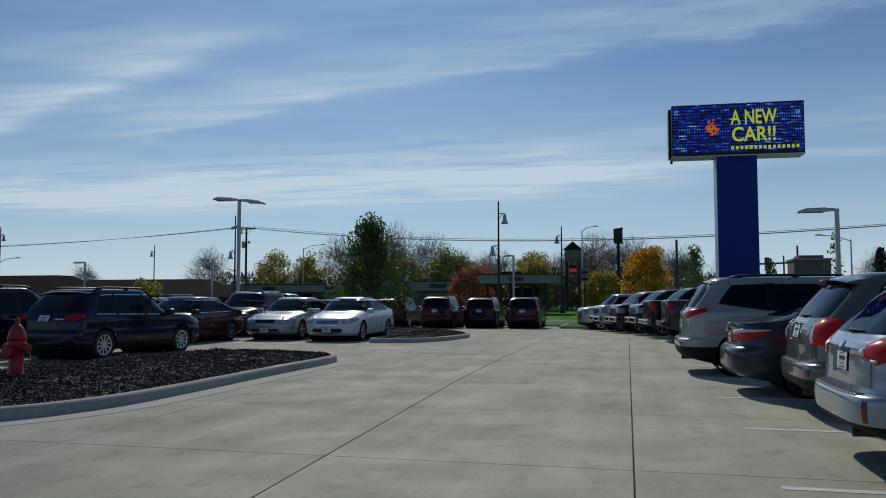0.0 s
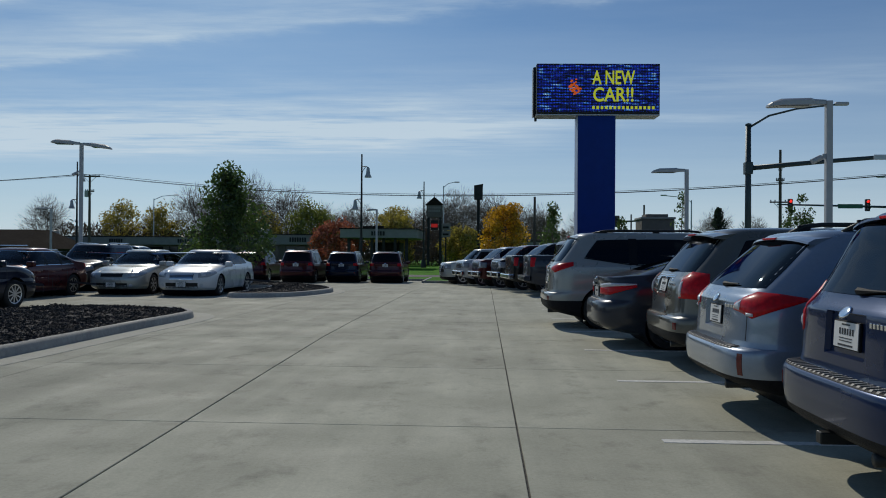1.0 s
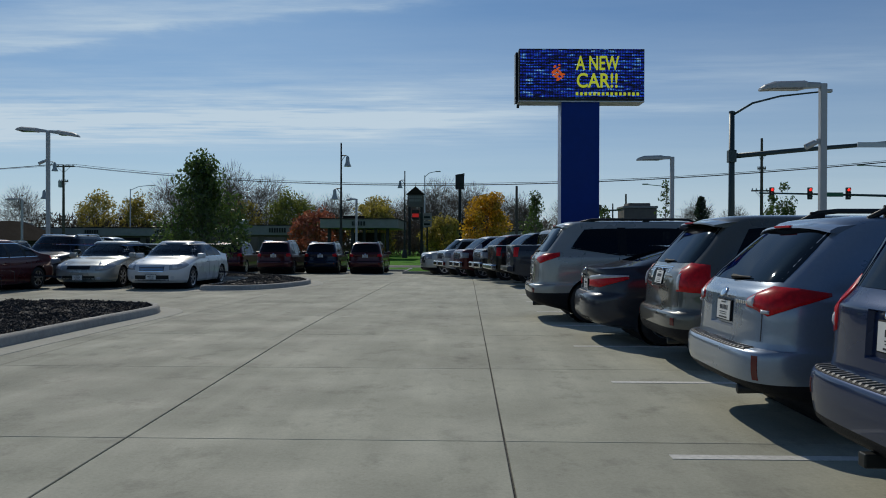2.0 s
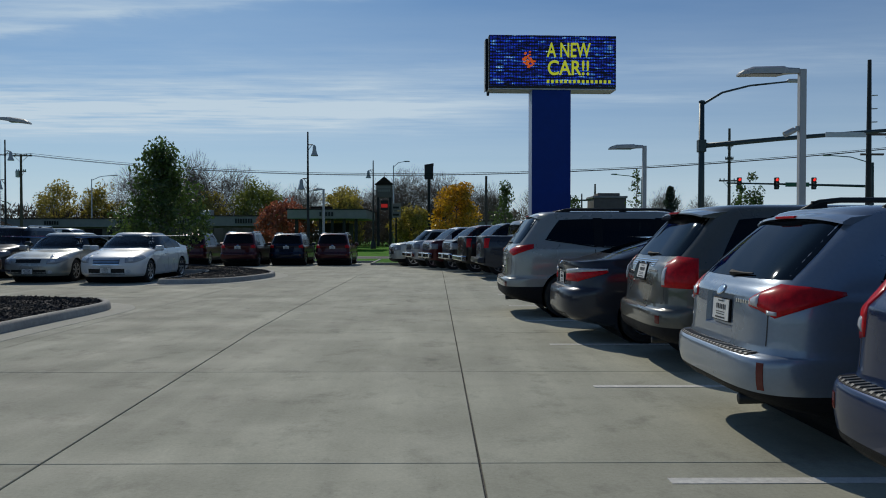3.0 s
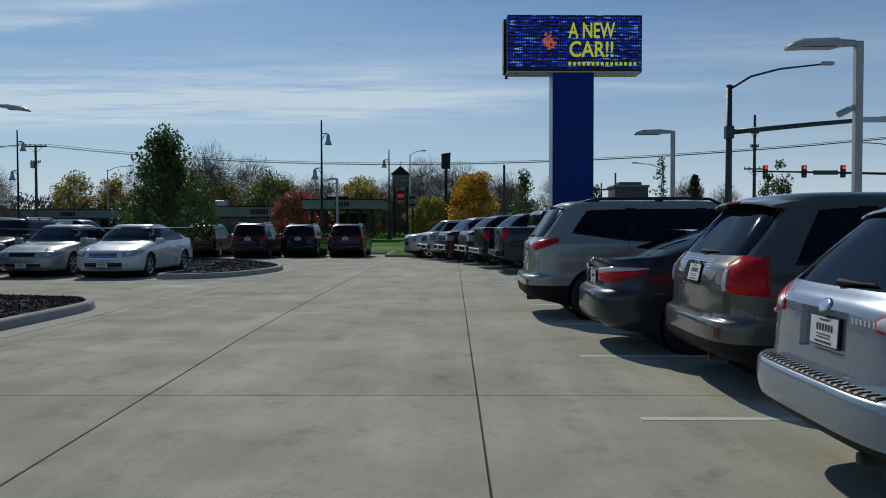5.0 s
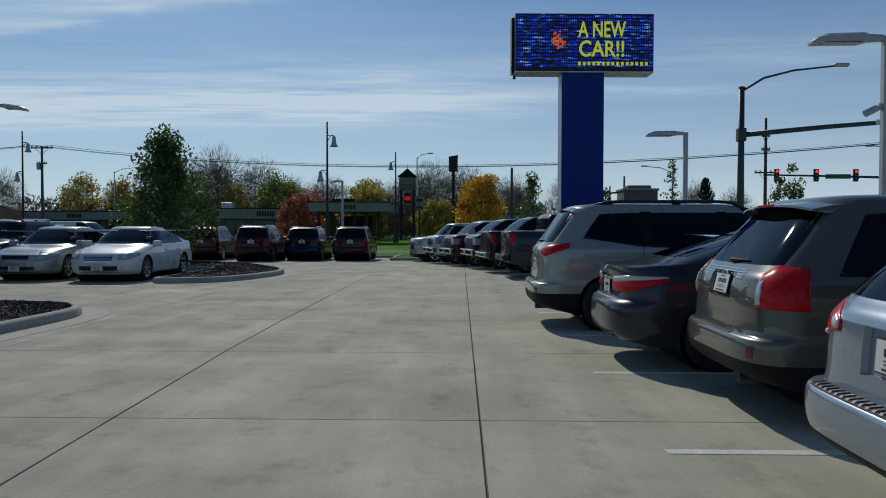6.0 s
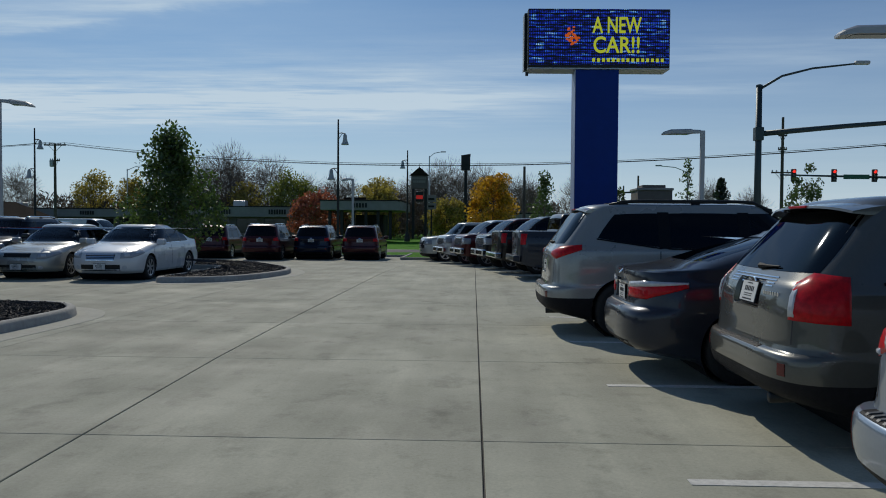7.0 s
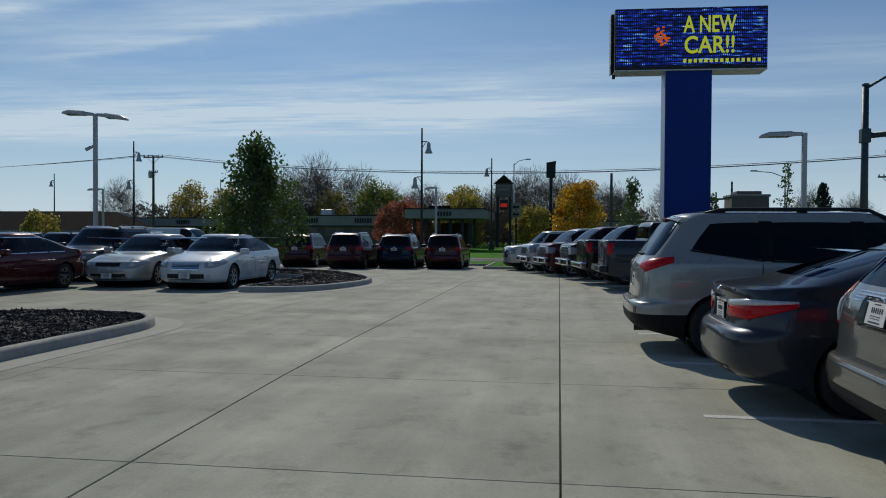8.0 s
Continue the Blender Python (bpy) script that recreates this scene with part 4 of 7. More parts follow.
def suv(name, label, place, coat, L=4.70, W=1.84, H=1.68, bump=0.66, base=(0.20, 1.08), roof=0.56, ws=(2.75, 3.55), hood=1.06, nose=0.82,
        belt=(1.04, 1.00), R=0.345, axles=(0.98, 3.72), rails=None, group="", sides=None, lamp=None, lamp_inner=None, front=None, plate_z=0.95, reflector=(0.36, 0.40, 0.14, 0.06),
        detail=1, lower=PLASTIC, spokes=5, rim=ALLOY, trim=PLASTIC, clear=0.22, side_mats=(PRIVACY, PRIVACY, GLASS),
        rear_bits=True, hitch=False, chrome_bar=False, category="car", handle_mat=None, ledge=None, spoil=0.12, belt_mat=None, **more):
    gx, gz = base
    sides = sides or [(0.62, 1.22), (1.30, 2.20), (2.28, 3.20)]
    details = {"handles": (sides[1][0] + 0.1, sides[2][0] + 0.1) if detail else (), "mirror": ws[1] - 0.42, "seams": (sides[1][0] - 0.1, sides[2][0] - 0.04, ws[1] - 0.12) if detail else ()}
    if handle_mat:
        details["handle_mat"] = handle_mat
    details["belt_mat"] = (belt_mat or BLACKGLOSS) if detail else None
    form = suv_form(L, W, H, bump, base, roof, ws, hood, nose, clear, sides, belt, PRIVACY, side_mats, **more)
    top, fit, on = car(name, label, category, place, L, W, H, None, belt, axles, R, coat, ws, None, sides, details, clear, lower, rim=rim, spokes=spokes,
                       rails=rails, group=group, trim=trim, side_mats=side_mats, form=form)
    lamp_keys = lamp or [("end", 0.58, 0.90, 1.04), ("end", W * 0.45, 0.88, 1.08), ("side", 0.34, 0.94, 1.08)]
    for s in (-1, 1):
        tl = fit.wrap("tail_light", RED_LENS, s, lamp_keys)
        for nm, mat, kk in lamp_inner or ():
            fit.wrap(nm, mat, s, kk, 8, 3, 0.021, 0.02, parent=tl)
    if rear_bits:
        h, h2 = on(0, 0, plate_z - 0.03, (1, 0, 0)), on(0, 0, plate_z + 0.03, (1, 0, 0))
        plate(top, (h.x + h2.x) / 2 - 0.010, 0, plate_z, -1, math.degrees(math.atan2(h2.x - h.x, 0.06)))
        badge(top, on, 0, 0, gz - 0.07)
        wiper(top, on, gx, 0.0, -0.34, gz + 0.05)
        y = W * 0.21
        y = W * ledge if ledge else y
        bumper_step(top, on, y, bump, bool(ledge))
        for s in (-1, 1):
            yy = s * W * 0.385
            fit("tailgate_seam", INK, [(0, yy - 0.005, bump + 0.06), (0, yy + 0.005, bump + 0.06), (0, yy + 0.005, gz - 0.02), (0, yy - 0.005, gz - 0.02)], (1, 0, 0), 1, 8, 0.001, 0.004)
            ra, rb, rl, rh = reflector
            fit("rear_reflector", DARK_RED, [(0.1, s * W * ra, bump - rl), (0.1, s * W * rb, bump - rl), (0.1, s * W * rb, bump - rh), (0.1, s * W * ra, bump - rh)], (1, -s * 0.5, 0), 3, 3, 0.005, 0.02)
        part("tail_pipe", tube([(0.07, -W * 0.27, clear + 0.09), (0.5, -W * 0.27, clear + 0.10)], 0.036, 12), BLACKMETAL, top, "", True)
    if hitch:
        part("tow_hitch", box(-0.01, 0.55, -0.035, 0.035, 0.28, 0.35, 0.008), BLACKMETAL, top, "square black tow hitch")
    if chrome_bar:
        for k in range(4):
            z = gz - 0.075 + 0.02 * k
            fit("chrome_strip", CHROME, [(0, -0.42, z), (0, 0.42, z), (0, 0.42, z + 0.008), (0, -0.42, z + 0.008)], (1, 0, 0), 8, 1, 0.006, 0.012)
    if rear_bits and detail:
        letter_bars(top, on, -W * 0.17, gz - 0.12, 7, 0.028, 0.036)
    spoiler(top, coat, roof + 0.05, H - 0.055, W * (more.get("top_w", 0.75) - 0.03), spoil)
    nose_bits(top, fit, on, L, W, hood, nose, front)
    return top, fit, on


def nose_bits(top, fit, on, L, W, hood, nose, front=None):
    f = {"grille": (0.36, nose - 0.20, nose - 0.04), "mat": DARK_LENS, "bars": 4, "frame": CHROME, "lamp": (0.52, nose - 0.16, nose + 0.01, 0.52, nose - 0.06, nose + 0.06), "plate": nose - 0.36}
    f |= front or {}
    y, z0, z1 = f["grille"]
    fit("grille", BLACKMETAL, [(L, -y, z0), (L, y, z0), (L, y * 1.05, z1), (L, -y * 1.05, z1)], (-1, 0, 0), 10, 4, 0.006, 0.03)
    for k in range(f["bars"]):
        z = z0 + (z1 - z0) * (k + 0.5) / f["bars"]
        fit("grille_bar", f["frame"], [(L, -y, z - 0.010), (L, y, z - 0.010), (L, y, z + 0.010), (L, -y, z + 0.010)], (-1, 0, 0), 8, 1, 0.016, 0.015)
    for z in (z0, z1):
        fit("grille_surround", f["frame"], [(L, -y * 1.03, z - 0.012), (L, y * 1.03, z - 0.012), (L, y * 1.03, z + 0.012), (L, -y * 1.03, z + 0.012)], (-1, 0, 0), 8, 1, 0.018, 0.02)
    yi, a, b, back, ao, bo = f["lamp"]
    for s in (-1, 1):
        hl = fit.wrap("headlight", f.get("lens", HEAD_LENS), s, [("end", yi, a, b), ("end", W * 0.43, a + 0.01, max(b, bo) + 0.01), ("side", L - back, ao, bo)], 14, 4, 0.010, 0.03, nose=True)
        fit.wrap("headlight_reflector", CLEAR_LENS, s, [("end", yi + 0.09, a + 0.04, b - 0.05), ("end", W * 0.41, a + 0.05, b - 0.045)], 8, 3, 0.016, 0.02, nose=True, parent=hl)
        fit("fog_light", CLEAR_LENS, [(L, s * (W * 0.34) - 0.06, nose - 0.43), (L, s * (W * 0.34) + 0.06, nose - 0.43), (L, s * (W * 0.34) + 0.06, nose - 0.33), (L, s * (W * 0.34) - 0.06, nose - 0.33)], (-1, -s * 0.3, 0), 4, 4, 0.006, 0.03, corner=0.9)
    fit("lower_grille", BLACKMETAL, [(L, -W * 0.27, nose - 0.47), (L, W * 0.27, nose - 0.47), (L, W * 0.27, nose - 0.31), (L, -W * 0.27, nose - 0.31)], (-1, 0, 0), 8, 3, 0.005, 0.03)
    z = f["plate"]
    h = on(L, 0, z, (-1, 0, 0))
    plate(top, h.x + 0.016, 0, z, 1)


def sedan(name, label, place, coat, L=4.85, W=1.83, H=1.46, belt=(0.96, 0.90), hood=0.94, nose=0.70, deck=1.03, R=0.33, axles=(1.05, 3.85), front=None, lamp=None, detail=1, group="",
          rim=ALLOY, spokes=7, trim=PLASTIC, chrome_tail=False, plate_z=0.80, side_mats=(GLASS, GLASS)):
    sides = [(1.02, 1.62), (1.68, 2.36), (2.42, 3.36)]
    details = {"handles": (1.55, 2.5) if detail else (), "mirror": 3.28, "seams": (1.42, 2.39, 3.62) if detail else ()}
    details["belt_mat"] = CHROME if detail else None
    form = sedan_form(L, W, H, deck, hood, nose, belt, side_mats, sides)
    top, fit, on = car(name, label, "car", place, L, W, H, None, belt, axles, R, coat, (2.87, 3.68), None, sides, details, 0.19, PLASTIC, rim=rim, spokes=spokes,
                       side_mats=side_mats, group=group, trim=trim, form=form)
    lamp_keys = lamp or [("end", 0.44, 0.78, 0.94), ("end", W * 0.44, 0.80, 0.98), ("side", 0.40, 0.90, 0.99)]
    yi, z1 = lamp_keys[0][1], lamp_keys[0][3]
    for s in (-1, 1):
        tl = fit.wrap("tail_light", RED_LENS, s, lamp_keys)
        if chrome_tail:
            fit.wrap("tail_chrome", CLEAR_LENS, s, [(k, v, b - 0.01, b + 0.045 * (1 - 0.8 * (k == "side"))) for k, v, a, b in lamp_keys], 18, 2, 0.018, 0.03, "pale clear upper lamp strip", parent=tl)
    h = on(0, 0, plate_z, (1, 0, 0))
    plate(top, h.x - 0.016, 0, plate_z, -1)
    if chrome_tail:
        fit("tail_bar", CHROME, [(0, -yi, z1 - 0.03), (0, yi, z1 - 0.03), (0, yi, z1 + 0.025), (0, -yi, z1 + 0.025)], (1, 0, 0), 8, 2, 0.012, 0.02)
    badge(top, on, 0, 0, deck - 0.04, 0.035)
    fit("boot_seam", INK, [(0, -0.62, 0.695), (0, 0.62, 0.695), (0, 0.62, 0.703), (0, -0.62, 0.703)], (1, 0, 0), 8, 1, 0.001, 0.004)
    fit("lower_valance", PLASTIC, [(0, -0.6, 0.30), (0, 0.6, 0.30), (0, 0.6, 0.37), (0, -0.6, 0.37)], (1, 0, 0), 8, 2, 0.004, 0.02)
    nose_bits(top, fit, on, L, W, hood, nose, {"lamp": (0.50, nose - 0.15, nose + 0.02, 0.64, nose - 0.02, nose + 0.11), "lens": SEDAN_LENS} | (front or {}))
    return top, fit, on


def pickup(name, label, place, coat, L=5.85, W=2.0, H=1.93, rail=1.36, hood=1.32, nose=1.20, R=0.40, axles=(1.25, 4.85), front=None, cap=False, group="", tail=RED_LENS, chrome=True, lamp_z=(0.98, 1.28), spokes=6):
    keys = [(0, 0.60), (0.02, rail - 0.05), (0.06, rail), (1.0, rail), (1.88, rail), (1.93, rail + 0.02), (1.99, H - 0.14), (2.10, H - 0.02), (2.8, H), (3.5, H - 0.02), (3.72, H - 0.09), (4.05, (H + hood) / 2), (4.42, hood), (4.55, hood - 0.01), (L - 0.35, hood - 0.05), (L - 0.08, nose), (L - 0.03, nose - 0.15), (L, 0.62)]
    if cap:
        keys = [(0, 0.60), (0.02, rail - 0.05), (0.06, rail), (0.10, rail + 0.02), (0.30, H - 0.12), (0.45, H - 0.03)] + keys[7:]
    top, fit, on = car(name, label, "pickup truck", place, L, W, H, keys, (1.24, 1.20), axles, R, coat, (3.74, 4.38), (0.12, 0.29) if cap else (1.94, 1.985), [(2.08, 2.85), (2.93, 3.98)], {"handles": (2.2, 3.05), "mirror": 3.75, "seams": (2.02, 2.89, 4.2), "mirror_mat": PLASTIC},
                       0.34, PLASTIC, 1, ALLOY, spokes, 0.15, None, PRIVACY, (PRIVACY, GLASS), group, PLASTIC, 0.45, 0.12)
    for s in (-1, 1):
        tail_lamp(fit, s, W, W * 0.42, lamp_z[0], lamp_z[1], 0.16, lamp_z[0], lamp_z[1], tail, corner=0.1)
    bump_mat = CHROME if chrome else coat
    part("rear_bumper", box(-0.14, 0.06, -W * 0.47, W * 0.47, 0.50, 0.68, 0.04), bump_mat, top)
    fit("tailgate_panel", INK, [(0, -W * 0.40, 0.76), (0, W * 0.40, 0.76), (0, W * 0.40, 0.768), (0, -W * 0.40, 0.768)], (1, 0, 0), 6, 1, 0.001, 0.003)
    fit("tailgate_handle", PLASTIC, [(0, -0.12, 1.18), (0, 0.12, 1.18), (0, 0.12, 1.25), (0, -0.12, 1.25)], (1, 0, 0), 2, 2, 0.008, 0.02)
    f = {"grille": (0.48, 0.86, 1.14), "bars": 3, "frame": CHROME, "lamp": (0.58, 0.88, 1.10, 0.30, 0.90, 1.12), "plate": 0.55}
    f |= front or {}
    nose_bits(top, fit, on, L, W, hood, 1.02, f)
    part("front_bumper", box(L - 0.05, L + 0.12, -W * 0.48, W * 0.48, 0.50, 0.74, 0.05), f.get("bumper", CHROME), top)
    plate(top, L + 0.14, 0, 0.62, 1)
    return top, fit, on

# ---- ground ----


def fall(y):
    """The height of the lot, which drains away gently towards its far end."""
    return -0.015 * max(0.0, y - 29.651)



def sheet(name, label, cat, x0, x1, y0, y1, z, mat, thick=0.02):
    ob = part(name, box(x0, x1, y0, y1, z - thick, z), mat)
    return tagged(ob, label, cat, kind="structure")


sheet("ground", "mown green grass verge reaching the distance", "ground", -900, 900, -500, 1800, -0.42, GRASS, 0.05)
sheet("road", "grey asphalt street beyond the grass verge", "road", -500, 500, 57, 69, -0.40, ASPHALT, 0.015)
sheet("lot_base", "dark joint bed under the concrete slabs", "ground", -62, 40, -30, 29.6, -0.02, JOINT, 0.03)
far_bed = part("lot_base", box(-62, 40, 0, 21.5, -0.05, -0.02), JOINT)
far_bed.matrix_basis = Matrix.Translation((0, 29.651, 0)) @ Matrix.Rotation(math.atan(-0.015), 4, "X")
tagged(far_bed, "dark joint bed under the sloping concrete slabs", "ground", kind="structure")

JX, JY0, SX, SY, GAP, FINE = 0.0, 7.466, 2.705, 3.169, 0.015, 0.007


def island_outline(kind):
    if kind == "near":
        pts = [(-7.6, 7.9), (-6.9, 8.5), (-6.45, 9.6), (-6.32, 11.0), (-6.30, 14.5), (-6.24, 16.6), (-6.35, 17.5), (-6.8, 18.2), (-7.6, 18.5), (-9.4, 18.3), (-10.3, 17.6), (-10.6, 16.5), (-10.6, 9.5), (-10.2, 8.3), (-9.3, 7.8)]
    else:
        pts = [(-8.1, 24.9), (-7.3, 24.75), (-6.5, 25.2), (-5.95, 26.3), (-5.65, 27.8), (-5.62, 28.8), (-5.9, 30.2), (-6.6, 31.6), (-7.6, 33.2), (-9.0, 34.4), (-10.6, 34.4), (-11.2, 33.4), (-11.2, 31.6), (-10.4, 30.9), (-9.0, 30.9), (-8.3, 30.2), (-8.1, 27.0)]
    return pts


def smooth_loop(pts, n=6):
    out, k = [], len(pts)
    for i in range(k):
        p0, p1, p2, p3 = (Vector(pts[(i + d) % k]) for d in (-1, 0, 1, 2))
        for s in range(n):
            t = s / n
            out.append(0.5 * ((2 * p1) + (p2 - p0) * t + (2 * p0 - 5 * p1 + 4 * p2 - p3) * t * t + (3 * p1 - p0 - 3 * p2 + p3) * t**3))
    return out


def offset_loop(loop, d):
    """The loop moved inwards by d; it runs anticlockwise or clockwise alike."""
    area = sum(a.x * b.y - b.x * a.y for a, b in zip(loop, loop[1:] + loop[:1]))
    sg = 1 if area > 0 else -1
    out = []
    for i, p in enumerate(loop):
        t = (loop[(i + 1) % len(loop)] - loop[i - 1]).normalized()
        out.append(p + Vector((-t.y, t.x)) * d * sg)
    return out


def inside(x, y, loop):
    hit = False
    for a, b in zip(loop, loop[1:] + loop[:1]):
        if (a.y > y) != (b.y > y) and x < (b.x - a.x) * (y - a.y) / (b.y - a.y) + a.x:
            hit = not hit
    return hit


def island(kind, label, rise):
    loop = smooth_loop(island_outline(kind))
    bm = bmesh.new()
    rings = []
    for d, z in ((-0.005, -0.01), (0.015, 0.11), (0.045, 0.145), (0.13, 0.15), (0.155, 0.135), (0.16, 0.03)):
        rings.append([bm.verts.new((p.x, p.y, z)) for p in offset_loop(loop, d)])
    n = len(loop)
    for r0, r1 in zip(rings, rings[1:]):
        for i in range(n):
            bm.faces.new((r0[i], r0[(i + 1) % n], r1[(i + 1) % n], r1[i]))
    bmesh.ops.recalc_face_normals(bm, faces=bm.faces[:])
    k = part("kerb", bm, KERB, smooth=True)
    tagged(k, label, "kerb", kind="structure")
    # gutter pan round the kerb
    bm = bmesh.new()
    rings = [[bm.verts.new((p.x, p.y, z)) for p in offset_loop(loop, d)] for d, z in ((-0.002, 0.005), (-0.42, 0.005), (-0.425, -0.01))]
    for r0, r1 in zip(rings, rings[1:]):
        for i in range(n):
            bm.faces.new((r0[i], r0[(i + 1) % n], r1[(i + 1) % n], r1[i]))
    bmesh.ops.recalc_face_normals(bm, faces=bm.faces[:])
    tagged(part("gutter", bm, GUTTER), "pale concrete gutter strip along the island kerb", "gutter", kind="structure")
    inner = offset_loop(loop, 0.16)
    bm = bmesh.new()
    xs, ys = [p.x for p in inner], [p.y for p in inner]
    step = 0.10
    nx, ny = int((max(xs) - min(xs)) / step), int((max(ys) - min(ys)) / step)

    def height(x, y):
        d = min((p.x - x) ** 2 + (p.y - y) ** 2 for p in inner[::2]) ** 0.5
        return 0.09 + rise * min(1, d / 1.6) ** 0.7 + 0.045 * (noise.noise((x * 3, y * 3, 0)) + 0.6 * noise.noise((x * 9, y * 9, 4)))

    verts = {}
    for i in range(nx + 2):
        for j in range(ny + 2):
            x, y = min(xs) + i * step, min(ys) + j * step
            if inside(x, y, inner):
                verts[i, j] = bm.verts.new((x, y, height(x, y)))
    for i, j in verts:
        four = [(i, j), (i + 1, j), (i + 1, j + 1), (i, j + 1)]
        if all(q in verts for q in four):
            bm.faces.new([verts[q] for q in four])
    bed_pts = [v.co.copy() for v in verts.values()]
    # soil apron from the bed's rim to the kerb
    low = [bm.verts.new((p.x, p.y, 0.07)) for p in inner]
    bm.faces.new(low)
    bed = part("mulch_bed", bm, MULCH)
    tagged(bed, "dark wood mulch heaped inside the concrete kerb", "mulch bed", kind="structure")
    # chips
    rng = random.Random(5 if kind == "near" else 6)
    vs, fs = [], []
    count = 34000 if kind == "near" else 12000
    for _ in range(count):
        p = rng.choice(bed_pts)
        c = p + Vector((rng.uniform(-0.06, 0.06), rng.uniform(-0.06, 0.06), rng.uniform(0.0, 0.025)))
        a = Vector((rng.gauss(0, 1), rng.gauss(0, 1), rng.gauss(0, 0.45))).normalized()
        b = a.orthogonal().normalized()
        b = (Matrix.Rotation(rng.uniform(0, 6.3), 3, a) @ b)
        la, lb = rng.uniform(0.012, 0.036), rng.uniform(0.005, 0.012)
        h = a.cross(b) * 0.006
        k0 = len(vs)
        vs += [c - a * la - b * lb, c + a * la - b * lb * 0.6, c + a * la * 0.9 + b * lb, c - a * la * 0.8 + b * lb, c + h * 2]
        fs += [(k0, k0 + 1, k0 + 4), (k0 + 1, k0 + 2, k0 + 4), (k0 + 2, k0 + 3, k0 + 4), (k0 + 3, k0, k0 + 4)]
    me = bpy.data.meshes.new("mulch_chips")
    me.from_pydata(vs, [], fs)
    me.materials.append(MULCH)
    ch = new("mulch_chips", me)
    tagged(ch, "loose dark brown and black bark chips", "mulch", kind="stuff")
    return loop


NEAR = island("near", "rounded grey concrete kerb of the planting island", 0.16)
FAR = island("far", "curved grey concrete kerb of the far planting island", 0.12)

# verge kerb at the end of the lot
bm = bmesh.new()
add_box(bm, -3.75, -0.6, 44.75, 44.90, -0.32, -0.09, 0.02)
tagged(part("kerb", bm, KERB), "straight grey concrete kerb along the grass verge", "kerb", kind="structure")
tagged(part("kerb", box(-3.75, -3.60, 44.92, 51.0, -0.40, -0.09, 0.02), KERB), "straight grey concrete kerb along the grass verge", "kerb", kind="structure")
tagged(part("kerb", box(-62, 40, 51.02, 51.17, -0.45, -0.20, 0.02), KERB), "long grey concrete kerb behind the parked cars", "kerb", kind="structure")
sheet("verge", "bright green mown grass behind the kerb", "grass", -3.58, -0.6, 44.91, 51.0, -0.12, GRASS, 0.25)
sheet("verge", "bright green mown grass strip beside the street", "grass", -62, 40, 51.18, 57, -0.24, GRASS, 0.15)

# white stall lines
for k in range(-3, 9):
    y = 7.106 + 2.745 * k if k != 0 else 7.106
    ob = part("stall_line", box(1.04 if k == 0 else 1.17, 6.6, y - 0.05, y + 0.05, 0.0005, 0.004), LINE)
    tagged(ob, "thin worn white painted stall line on concrete", "stall line", group="stall lines of the row", kind="structure")

# ---- cars of the near row ----
SILVER_BLUE = paint("pale_blue_silver_paint", (0.25, 0.30, 0.37), 0.5)
NAVY = paint("navy_paint", (0.005, 0.010, 0.030))
STEEL_BLUE = paint("steel_blue_paint", (0.010, 0.024, 0.075))
GREY_GREEN = paint("mineral_grey_paint", (0.105, 0.105, 0.092))
GRAPHITE = paint("graphite_paint", (0.036, 0.040, 0.052))
CHAMPAGNE = paint("silver_paint", (0.31, 0.31, 0.29))
WHITE = paint("pearl_white_paint", (0.66, 0.67, 0.68), 0.1)
SAGE = paint("pale_silver_green_paint", (0.42, 0.43, 0.40))
MAROON = paint("maroon_paint", (0.055, 0.008, 0.013))
RED = paint("dark_red_paint", (0.070, 0.010, 0.013))
BLACK = paint("black_paint", (0.008, 0.008, 0.010), 0.2)
SILVER = paint("bright_silver_paint", (0.48, 0.49, 0.50))

suv("car", "dark blue sport utility car with roof box rails", pose(1.66, 5.92, 0), STEEL_BLUE, L=4.56, W=1.80, H=1.66, bump=0.66, base=(0.20, 1.10), roof=0.48, plate_z=0.90, belt=(1.06, 1.0), dent=(0.24, 0, 0.79, 1.02, 0.03), ledge=0.43, clad=0.42, shelf=0.075,
    lamp=[("end", 0.66, 0.88, 1.14), ("end", 0.80, 0.86, 1.20), ("side", 0.24, 0.96, 1.18)], lamp_inner=[("reversing_light", CLEAR_LENS, [("end", 0.70, 0.90, 0.98), ("end", 0.80, 0.90, 0.98)])], rails=(BLACKMETAL, 0.75, 2.7, 0.06), hitch=True)
suv("car", "pale silver-blue estate car with black roof rails", pose(1.64, 8.33, 0), SILVER_BLUE, L=4.79, W=1.82, H=1.58, bump=0.62, base=(0.19, 1.06), roof=0.66, ws=(2.85, 3.70), plate_z=0.85, belt=(1.02, 0.95), dent=(0.25, 0, 0.75, 0.965, 0.03), ledge=0.36, clad=0.40, shelf=0.060, quarter_cut=0.06,
    lamp=[("end", 0.50, 0.915, 0.965), ("end", 0.64, 0.90, 1.03), ("end", 0.82, 0.86, 1.07), ("side", 0.34, 0.94, 1.06), ("side", 0.58, 1.01, 1.03)], lamp_inner=[("reversing_light", CLEAR_LENS, [("end", 0.52, 0.925, 0.965), ("end", 0.62, 0.915, 1.01)]), ("side_marker", CLEAR_LENS, [("end", 0.72, 0.875, 0.905), ("end", 0.84, 0.875, 0.90)])], reflector=(0.41, 0.44, 0.20, 0.03), rails=(BLACKMETAL, 0.95, 3.0, 0.10), sides=[(0.80, 1.40), (1.48, 2.36), (2.44, 3.38)])
